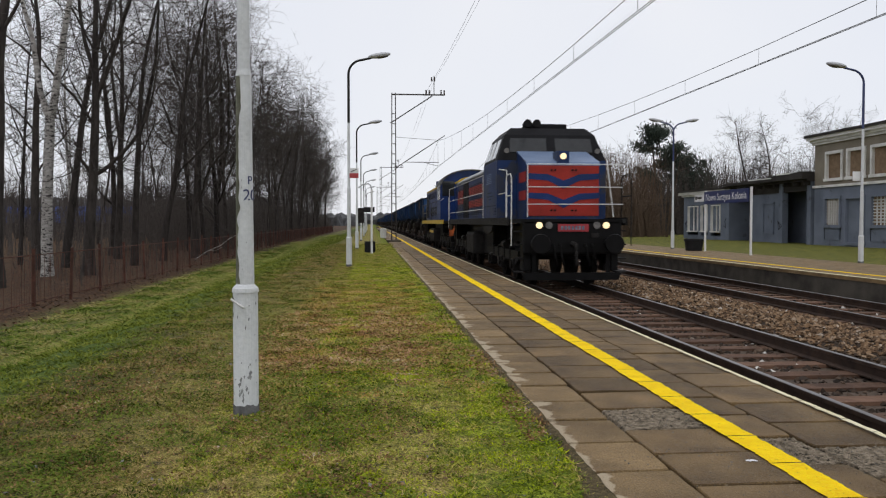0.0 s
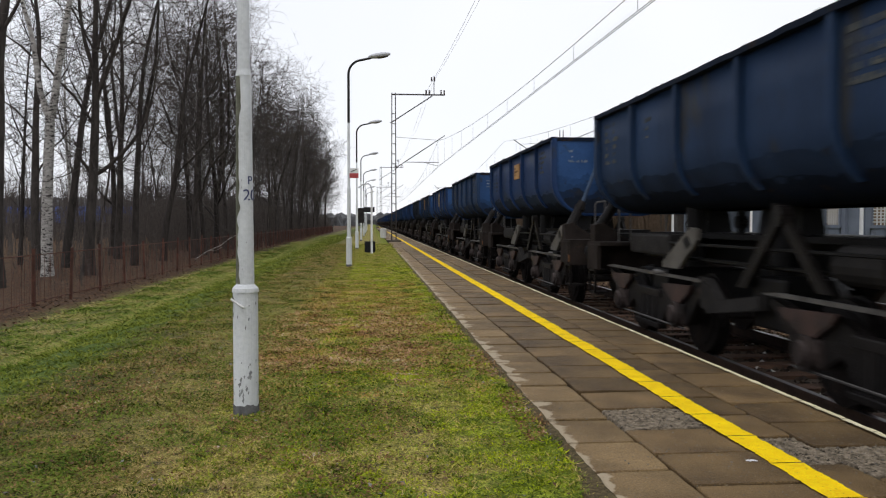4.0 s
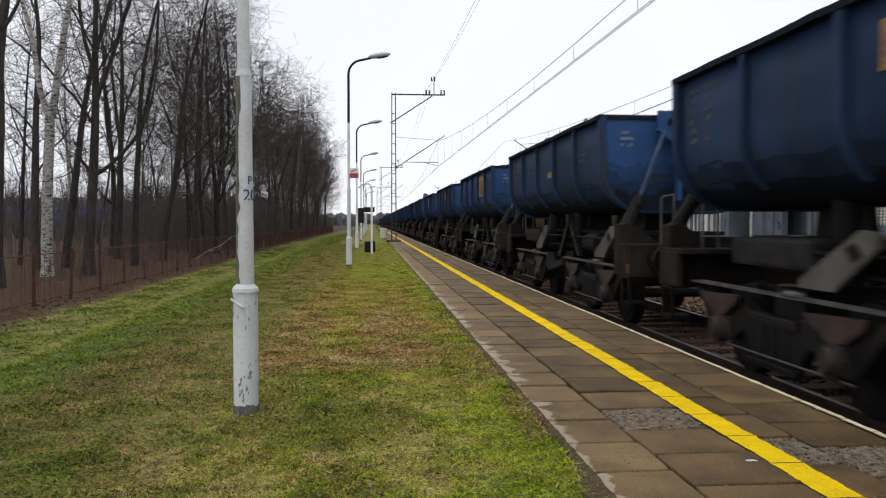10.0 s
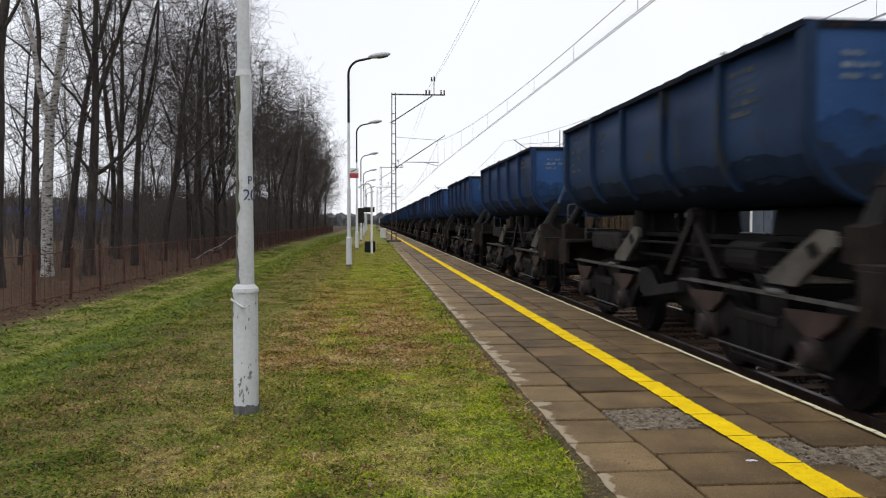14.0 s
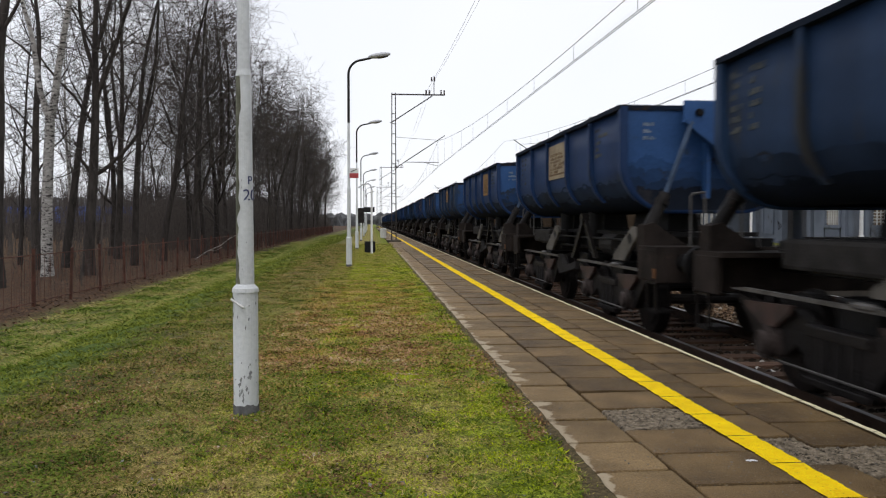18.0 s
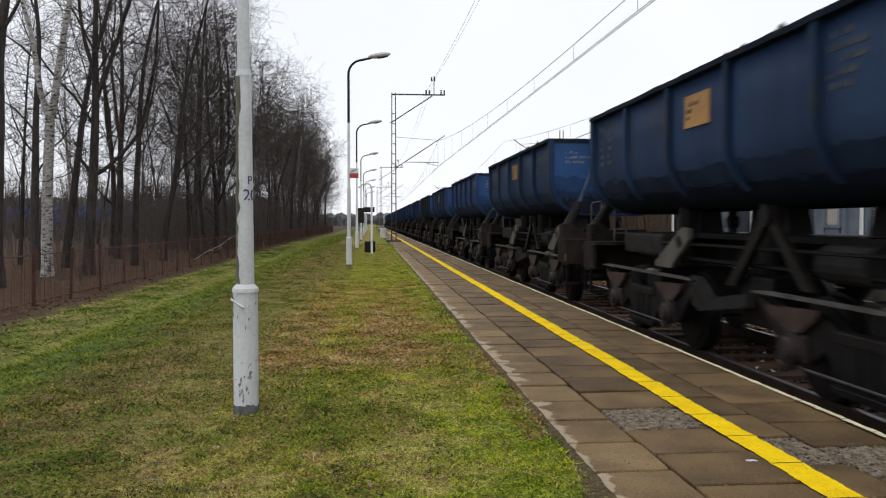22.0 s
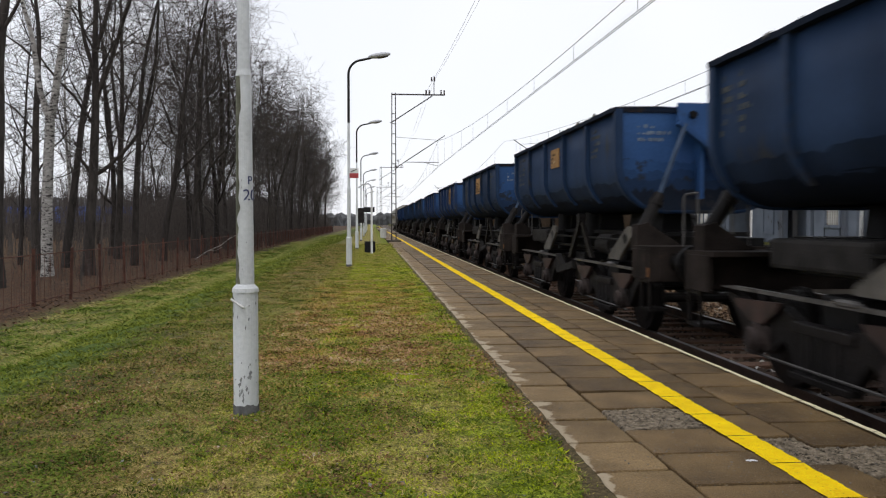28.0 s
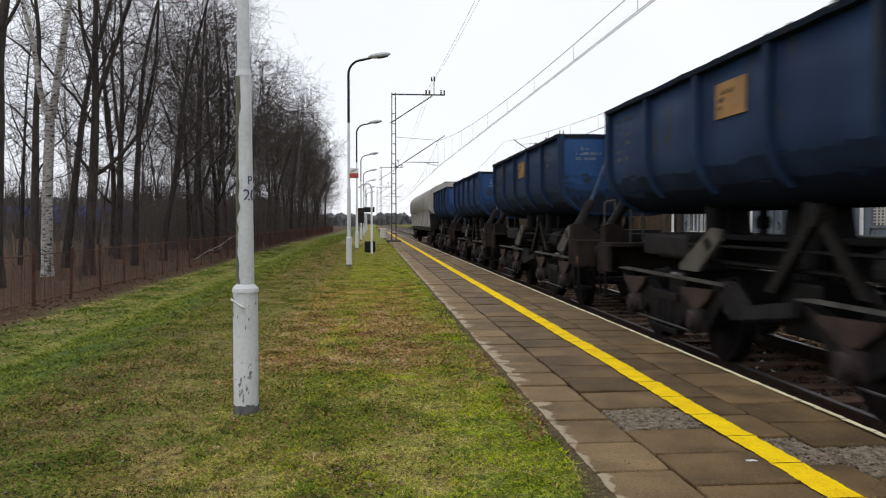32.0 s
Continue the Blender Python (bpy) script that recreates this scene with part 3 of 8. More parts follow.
# ---- railway: ballast, sleepers, rails ----
def trackbed():
    prof = [(2.9, -0.80), (2.9, -0.60), (3.4, -0.535), (6.1, -0.535), (6.55, -0.56), (6.9, -0.50), (7.3, -0.50), (7.7, -0.535), (10.4, -0.535), (10.8, -0.60), (10.8, -0.80)]
    b = B()
    prism(b, prof, "y", -30, 700)
    tagged(link_mesh("ballast_bed", b, M_BALLAST), "brown crushed stone ballast under two tracks", "ballast", kind="structure")
    rng = np.random.default_rng(3)
    for nm, mat, count, x0, x1, zt, y1, lab in (
            ("ballast_stones", M_STONE, 15000, 6.25, 8.05, -0.515, 36, "tan crushed ballast stones heaped between the tracks"),
            ("oily_ballast_stones", M_STONE_DARK, 6000, 3.35, 6.25, -0.54, 26, "dark oily ballast stones between the sleepers"),
            ("far_ballast_stones", M_STONE_DARK, 4000, 8.05, 10.5, -0.535, 40, "dark ballast stones of the second track")):
        y = 2.0 + (y1 - 2.0) * rng.random(count) ** 1.3
        x = x0 + (x1 - x0) * rng.random(count)
        s = 0.022 + 0.030 * rng.random(count)
        hump = 0.075 * np.clip(1 - ((x - 7.1) / 0.8) ** 2, 0, 1) if nm == "ballast_stones" else 0.0
        c = np.stack([x, y, zt + hump + 0.02 * rng.random(count)], 1)
        octa = np.array([(1, 0, 0), (-1, 0, 0), (0, 1, 0), (0, -1, 0), (0, 0, 1), (0, 0, -1)], float)
        ax = rng.normal(size=(count, 6, 3)) * 0.28
        an = rng.random(count) * 6.28
        shp = octa[None] + ax
        xx = shp[..., 0] * np.cos(an)[:, None] - shp[..., 1] * np.sin(an)[:, None]
        yy = shp[..., 0] * np.sin(an)[:, None] + shp[..., 1] * np.cos(an)[:, None]
        v = np.stack([xx, yy, shp[..., 2] * 0.7], 2) * s[:, None, None] + c[:, None]
        f = np.array([(0, 2, 4), (2, 1, 4), (1, 3, 4), (3, 0, 4), (2, 0, 5), (1, 2, 5), (3, 1, 5), (0, 3, 5)])
        fs = (np.arange(count) * 6)[:, None, None] + f[None]
        tagged(arrays_object(nm, v.reshape(-1, 3), fs.reshape(-1, 3), mat), lab, "ballast", kind="stuff")


trackbed()


def rail_profile(x):
    z = RAIL_Z
    return [(x - 0.07, z - 0.16), (x + 0.07, z - 0.16), (x + 0.07, z - 0.145), (x + 0.012, z - 0.125), (x + 0.012, z - 0.045),
            (x + 0.036, z - 0.035), (x + 0.036, z - 0.004), (x - 0.036, z - 0.004), (x - 0.036, z - 0.035), (x - 0.012, z - 0.045),
            (x - 0.012, z - 0.125), (x - 0.07, z - 0.145)]


def tracks():
    for tx, nm in ((TRACK_1, "track"), (TRACK_2, "track")):
        near = tx == TRACK_1
        t = thing(nm, (0, 0, 0), "rusty railway track with worn rail heads on brown sleepers" if near else "second railway track beside the opposite platform", "track", "tracks")
        t["kind"] = "structure"
        for s in (-0.7525, 0.7525):
            b = B()
            prism(b, rail_profile(tx + s), "y", -30, FAR)
            part("rail", b, M_RAIL, t)
            b = B()
            box(b, tx + s - 0.030, tx + s + 0.030, -30, FAR, RAIL_Z - 0.005, RAIL_Z)
            part("rail_head", b, M_RAILTOP, t, "polished running surface")
        b = B()
        prism(b, [(-1.25, 0), (1.25, 0), (1.25, 0.10), (1.22, 0.13), (-1.22, 0.13), (-1.25, 0.10)], "y", -0.125, 0.125)
        first = part("sleeper", b, M_SLEEPER, t)
        first.matrix_basis = Matrix.Translation((tx, 0.2, RAIL_Z - 0.29))
        rnd = random.Random(5)
        for i in range(1, 140 if near else 110):
            again(first, pose(tx + rnd.uniform(-0.02, 0.02), 0.2 + i * 0.65, RAIL_Z - 0.29 + rnd.uniform(-0.008, 0.008), 0, 0, rnd.uniform(-0.6, 0.6)))


tracks()


# ---- lamp posts ----
def lamp_post(at, label, turn=0.0, double=False, sign=False, group="platform lamp posts", near=False):
    e = thing("lamp_post", pose(*at, 0, 0, turn), label, "lamp post", group)
    b = B()
    cyl(b, (0, 0, -0.15), (0, 0, 0.78), 0.080, 0.079, 28)
    cyl(b, (0, 0, 0.78), (0, 0, 0.805), 0.086, 0.082, 28)
    cyl(b, (0, 0, 0.805), (0, 0, 0.83), 0.082, 0.058, 28)
    part("base_tube", b, M_WHITE_POLE, e, smooth=False)
    b = B()
    rs, top = random.Random(5), []
    for k in range(28):
        top.append(0.055 + rs.uniform(-0.006, 0.006) + 0.006 * math.sin(k * 0.9))
    lo = [b.verts.new((0.0825 * math.cos(k * math.tau / 28), 0.0825 * math.sin(k * math.tau / 28), -0.02)) for k in range(28)]
    hi = [b.verts.new((0.0822 * math.cos(k * math.tau / 28), 0.0822 * math.sin(k * math.tau / 28), top[k])) for k in range(28)]
    for k in range(28):
        b.faces.new((lo[k], lo[(k + 1) % 28], hi[(k + 1) % 28], hi[k]))
    part("foot_stain", b, M_STAIN, e, "grey damp stain at the ground")
    b = B()
    cyl(b, (0, 0, 0.80), (0, 0, 2.17), 0.0575, 0.0475, 28)
    for z in (1.50, 1.57, 1.83):
        cyl(b, (0, 0, z), (0, 0, z + 0.012), 0.0560 - (z - 0.8) * 0.0068, 0.0560 - (z - 0.8) * 0.0068, 28)
    part("middle_tube", b, M_WHITE_POLE, e)
    b = B()
    cyl(b, (0, 0, 2.165), (0, 0, 2.205), 0.051, 0.042, 28)
    cyl(b, (0, 0, 2.2), (0, 0, 4.0), 0.040, 0.036, 20)
    part("upper_tube", b, M_WHITE_POLE, e)
    b = B()
    cyl(b, (0, 0, 4.0), (0, 0, 5.35), 0.037, 0.035, 14)
    for side in ((1, -1) if double else (1,)):
        arc = [(side * 0.42 * (1 - math.cos(a)), 0, 5.35 + 0.40 * math.sin(a)) for a in [i * math.pi / 2 * 0.78 / 6 for i in range(7)]]
        tube(b, [Vector(p) for p in arc] + [Vector((side * 0.62, 0, 5.80))], 0.032, 8)
    part("curved_arm", b, M_NAVY if double or turn == 180 else M_GREY_UF, e, "darker painted bent arm")
    for side in ((1, -1) if double else (1,)):
        b = B()
        m = Matrix.Translation((side * 0.86, 0, 5.88)) @ Matrix.Rotation(-side * 0.16, 4, "Y")
        bmesh.ops.create_uvsphere(b, u_segments=14, v_segments=8, radius=1.0, matrix=m @ Matrix.Diagonal((0.33, 0.13, 0.075, 1)))
        part("lamp_head", b, M_LAMP, e, "grey oval lamp housing", smooth=True)
        b = B()
        bmesh.ops.create_uvsphere(b, u_segments=12, v_segments=6, radius=1.0, matrix=m @ Matrix.Translation((side * 0.05, 0, -0.03)) @ Matrix.Diagonal((0.22, 0.105, 0.06, 1)))
        part("lens", b, M_LENS, e, "clear lamp lens", smooth=True)
    if sign:
        b = B()
        box(b, 0.02, 0.27, -0.055, -0.045, 2.46, 2.74)
        s = part("notice_plate", b, M_SIGNWHITE, e, "small white notice plate")
        b = B()
        box(b, 0.02, 0.27, -0.058, -0.046, 2.465, 2.60)
        part("red_field", b, M_SIGNRED, s, "red field")
        b = B()
        tube(b, [Vector((0.06, -0.06, 2.64)), Vector((0.22, -0.06, 2.71))], 0.009, 4)
        part("mark", b, M_GREY_UF, s)
    if near:
        b = B()
        rs = random.Random(31)
        for k in range(46):
            low = k % 5 == 0
            z = rs.uniform(0.62, 0.74) if low else rs.choice([rs.uniform(0.84, 1.2), rs.uniform(1.0, 1.6), rs.uniform(1.7, 2.08)])
            h = rs.uniform(0.02, 0.10)
            a, w = rs.uniform(3.22, 3.55), rs.uniform(0.12, 0.50)
            steps = 5
            for j in range(steps):
                qs = (a + w * j / steps, a + w * (j + 1) / steps)
                up = [h * (1 - (q - a) / (w * 1.3)) for q in qs]
                pts = []
                for q, zz in ((qs[0], z), (qs[1], z), (qs[1], z + up[1]), (qs[0], z + up[0])):
                    r = 0.0815 if low else 0.0585 - (zz - 0.8) * 0.0073
                    pts.append(b.verts.new((math.cos(q) * r, math.sin(q) * r, zz)))
                b.faces.new(pts)
        n, zs = 70, (0.835, 2.16)
        strip = []
        for k in range(n + 1):
            z = zs[0] + (zs[1] - zs[0]) * k / n
            r = 0.0590 - (z - 0.8) * 0.0073
            wide = 0.85 + 0.60 * noise.noise(Vector((z * 2.2, 2.0, 0.0))) + 0.35 * noise.noise(Vector((z * 14.0, 5.0, 0.0)))
            strip.append([b.verts.new((math.cos(q) * r, math.sin(q) * r, z)) for q in (3.05, 3.28, 3.31 + max(0.0, wide * 0.4), 3.32 + max(0.0, wide * 0.7), 3.33 + max(0.0, wide))])
        for lo, hi in zip(strip[:-1], strip[1:]):
            for q in range(4):
                b.faces.new((lo[q], lo[q + 1], hi[q + 1], hi[q]))
        part("green_streaks", b, M_POLE_DIRT, e, "green algae streaks")["kind"] = "stuff"
        b = B()
        rr = random.Random(12)
        for k in range(46):
            a = -math.pi / 2 + rr.uniform(-1.35, 1.35)
            z = rr.choice([rr.uniform(0.03, 0.5), rr.uniform(0.1, 0.35), rr.uniform(0.5, 0.78), rr.uniform(0.85, 1.5)])
            r = (0.0805 if z < 0.79 else 0.0572 - (z - 0.8) * 0.0072) + 0.0012
            s, h = rr.uniform(0.02, 0.09), rr.uniform(0.004, 0.018)
            if k < 12:
                a, z, s, h = -1.45 + rr.uniform(-0.55, 0.45), rr.uniform(0.07, 0.27), rr.uniform(0.08, 0.2), rr.uniform(0.012, 0.035)
                r = 0.0825
            pts = [(a - s * rr.uniform(.5, 1), z), (a, z - h * rr.uniform(.5, 1)), (a + s * rr.uniform(.5, 1), z + h * .3), (a + s * .2, z + h * rr.uniform(.6, 1.3))]
            b.faces.new([b.verts.new((math.cos(q) * r, math.sin(q) * r, zz)) for q, zz in pts])
        part("paint_chips", b, M_CHIP, e, "grey patches of chipped paint")["kind"] = "stuff"
        b = B()
        tube(b, [Vector((-0.085, -0.03, 0.735)), Vector((-0.02, -0.09, 0.70)), Vector((0.0, -0.10, 0.69))], 0.008, 5)
        part("wire_tie", b, M_HANDRAIL, e, "loose wire tie at the collar")
    return e


def text_mesh(name, body, size, m, material, parent, extrude=0.002):
    c = bpy.data.curves.new(name, "FONT")
    c.body, c.size, c.extrude, c.align_x, c.align_y = body, size, extrude, "CENTER", "CENTER"
    tmp = new(name, c)
    me = bpy.data.meshes.new_from_object(tmp.evaluated_get(bpy.context.evaluated_depsgraph_get()))
    bpy.data.objects.remove(tmp)
    me.materials.append(material)
    o = new(name, me)
    o.parent = parent
    o.matrix_basis = m
    return o


near_post = lamp_post((-0.811, 5.268, -0.01), "white steel lamp post with chipped paint standing in the grass", near=True)
for ch, z in (("P", 1.495), ("20", 1.400)):
    r = 0.0575 - (z - 0.8) * 0.0073 + 0.001
    o = text_mesh("number_mark", ch, 0.075 if ch == "P" else 0.10, pose(r * math.sin(0.85), -r * math.cos(0.85), z, 90, 0, math.degrees(0.85)), M_NAVY, near_post)
    for v in o.data.vertices:
        x, y, h = v.co
        v.co = ((r + h) * math.sin(x / r), y, (r + h) * math.cos(x / r) - r)
    o["label"] = "stencilled dark number"
lamp_post((-0.618, 22.6, -0.01), "white lamp post with a bent arm and a red notice plate", sign=True)
for x, y in ((-0.66, 37.4), (-0.68, 54.5), (-0.66, 71.5), (-0.66, 88.5), (-0.66, 105.5), (-0.66, 122.5)):
    lamp_post((x, y, -0.01), "white platform lamp post with a bent arm")
lamp_post((14.6, 22.8, 0.0), "white and navy lamp post on the opposite platform", 180, sign=True, group="opposite lamp posts")
lamp_post((13.77, 35.73, 0.0), "white and navy lamp post with two lamp heads", 180, double=True, group="opposite lamp posts")


# ---- overhead line ----
def mast_arm(e, s, tall):
    """The crossarm with insulators at a mast's top."""
    b = B()
    box(b, -0.15 * s, 3.25 * s, -0.04, 0.04, tall - 0.14, tall - 0.06)
    part("crossarm", b, M_STEEL_DK, e)
    b = B()
    cyl(b, (-0.2 * s, 0, tall - 1.9), (2.45 * s, 0, tall - 0.16), 0.035, 0.035, 6)
    part("brace", b, M_STEEL_DK, e)
    b = B()
    cyl(b, (2.55 * s, 0, tall - 0.1), (2.55 * s, 0, tall + 1.1), 0.03, 0.03, 6)
    part("riser", b, M_STEEL_DK, e)
    for dx, z in ((2.05, tall - 0.05), (2.25, tall - 0.05), (3.0, tall - 0.05), (3.2, tall - 0.05), (2.40, tall + 0.75), (2.58, tall + 0.75)):
        b = B()
        for k in range(3):
            cyl(b, (dx * s, 0, z + k * 0.09), (dx * s, 0, z + k * 0.09 + 0.075), 0.055, 0.045, 8)
        part("insulator", b, M_INSUL, e)


def mast(at, side, label, tall=9.4, arm=True):
    """A lattice mast; side +1 reaches towards +x."""
    e = thing("catenary_mast", at, label, "mast", "catenary masts")
    b = B()
    for dx in (-0.11, 0.11):
        cyl(b, (dx * 1.3, 0, 0), (dx, 0, tall), 0.035, 0.03, 6)
    part("upright", b, M_STEEL_DK, e)
    b = B()
    box(b, -0.13, 0.13, -0.012, 0.012, 0, 0.05)
    lace = part("lacing", b, M_STEEL_DK, e)
    lace.matrix_basis = pose(0, 0, 0.5)
    for k in range(1, int((tall - 0.6) / 0.63)):
        again(lace, pose(0, 0, 0.5 + k * 0.63))
    b = B()
    box(b, -0.45, 0.45, -0.3, 0.3, -0.45, 0.12, 0.04)
    part("footing", b, M_KERB, e, "dark concrete footing")
    s = side
    if arm:
        mast_arm(e, s, tall)
    b = B()
    cyl(b, (0.1 * s, 0, 4.66), (3.25 * s, 0, 6.75), 0.032, 0.026, 8)
    part("cantilever_tube", b, M_STEEL_DK, e)
    b = B()
    cyl(b, (0.1 * s, 0, 6.62), (2.7 * s, 0, 6.45), 0.012, 0.012, 5)
    part("stay_rod", b, M_STEEL_DK, e)
    b = B()
    cyl(b, (0.75 * s, 0, 5.05), (2.85 * s, 0, 5.05), 0.02, 0.02, 6)
    cyl(b, (1.9 * s, 0, 5.03), (2.80 * s, 0, 4.82), 0.013, 0.013, 6)
    cyl(b, (2.8 * s, 0, 4.82), (2.8 * s, 0, 6.4), 0.008, 0.008, 5)
    part("registration_arm", b, M_STEEL_DK, e)
    return e


mast((1.43, 50.9, -0.02), 1, "dark lattice catenary mast standing in the platform grass")
mast((1.43, 118.0, -0.02), 1, "distant dark lattice catenary mast")
mast((1.43, 185.0, -0.02), 1, "distant dark lattice catenary mast")
mast((12.7, 53.0, -0.02), -1, "dark lattice catenary mast on the opposite platform", 7.4, False)
mast((12.7, 120.0, -0.02), -1, "distant dark lattice catenary mast", 7.4, False)


def overhead(tx, label):
    e = thing("overhead_line", (0, 0, 0), label, "overhead wire", "overhead lines")
    spans = [(-16.0, 50.9), (50.9, 118.0), (118.0, 185.0), (185.0, 252.0)]
    con, mes = B(), B()
    for i, (a, z) in enumerate(spans):
        st = [(-0.12, -0.54, 0.2, -0.3, 0.2)[k] for k in (i, i + 1)]
        prev = None
        for k in range(17):
            f = k / 16
            y = a + (z - a) * f
            x = tx + st[0] + (st[1] - st[0]) * f
            zc, zm = 4.77, 5.12 + 1.26 * (2 * f - 1) ** 2
            if prev:
                cyl(con, prev[0], (x, y, zc), 0.0075, 0.0075, 5)
                cyl(con, Vector(prev[0]) + Vector((0.05, 0, 0)), (x + 0.05, y, zc), 0.0075, 0.0075, 5)
                cyl(mes, prev[1], (x, y, zm), 0.008, 0.008, 5)
            prev = ((x, y, zc), (x, y, zm))
            if 0 < k < 16:
                d = B()
                cyl(d, (x, y, zc), (x, y, zm), 0.004, 0.004, 4)
                part("dropper", d, M_WIRE, e)
    part("contact_wire", con, M_WIRE, e)
    part("messenger_wire", mes, M_WIRE, e)


overhead(TRACK_1, "thin catenary wires with droppers over the near track")
overhead(TRACK_2 - 0.02, "thin catenary wires with droppers over the far track")
b = B()
for dx, z in ((2.6, 10.25), (2.1, 9.55)):
    for a, c in ((-16, 50.9), (50.9, 118.0), (118.0, 185.0)):
        pts = [(1.43 + dx, a + (c - a) * k / 10, z + 0.9 * ((2 * k / 10 - 1) ** 2 - 1)) for k in range(11)]
        for p, q in zip(pts[:-1], pts[1:]):
            cyl(b, p, q, 0.006, 0.006, 4)
tagged(link_mesh("feeder_wires", b, M_WIRE), "pair of thin feeder wires along the mast tops", "wire")


# ---- the near fence ----
def fence():
    e = thing("fence", (-8.8, 0, -1.0), "low rusty steel bar fence between grass bank and wood", "fence")
    b = B()
    box(b, -0.035, 0.035, -0.035, 0.035, -0.2, 1.50, 0.006)
    box(b, -0.042, 0.042, -0.042, 0.042, 1.49, 1.52)
    post = part("post", b, M_FENCE, e)
    post.matrix_basis = pose(0, 14.0, 0)
    b = B()
    box(b, -0.014, 0.014, 0, 2.6, 0, 0.024)
    rail = part("rail", b, M_FENCE, e)
    rail.matrix_basis = pose(0, 14.0, 1.35)
    again(rail, pose(0, 14.0, 0.12))
    b = B()
    box(b, -0.0045, 0.0045, -0.0045, 0.0045, 0.05, 1.36)
    bar = part("bar", b, M_FENCE, e)
    bar.matrix_basis = pose(0, 14.147, 0)
    b = B()
    for k in range(0, 17, 2):
        box(b, -0.006, 0.006, 0.12 + k * 0.147, 0.132 + k * 0.147, 0.05, 1.36)
    bars = part("far_railing", b, M_FENCE, e)
    bars["kind"] = "stuff"
    bars.matrix_basis = pose(0, 14.0 + 2.6 * 16, 0)
    rnd = random.Random(9)
    for i in range(0, 66):
        y = 14.0 + 2.6 * i
        if i == 0:
            continue
        lean = rnd.uniform(-2.5, 2.5)
        again(post, pose(0, y, rnd.uniform(-0.05, 0.05), 0, lean, 0))
        again(rail, pose(0, y, 1.35, 0, lean * 0.3, 0))
        again(rail, pose(0, y, 0.12, 0, lean * 0.3, 0))
        if 0 <= i < 16:
            for k in range(17):
                if rnd.random() < 0.38:
                    continue
                again(bar, pose(0, y + 0.12 + k * 0.147, rnd.uniform(-0.03, 0.02), rnd.uniform(-2, 2), lean * 0.5, 0))
        elif i > 16:
            again(bars, pose(0, y, 0, 0, lean * 0.5, 0))["kind"] = "stuff"


fence()


# ---- the train ----
def wheel_mesh(r=0.46):
    b = B()
    cyl(b, (-0.065, 0, 0), (0.065, 0, 0), r, r, 28)
    cyl(b, (0.05, 0, 0), (0.085, 0, 0), r + 0.028, r + 0.028, 28)
    cyl(b, (-0.085, 0, 0), (-0.06, 0, 0), r * 0.80, r * 0.80, 24)
    cyl(b, (-0.13, 0, 0), (-0.08, 0, 0), 0.12, 0.12, 14)
    return b


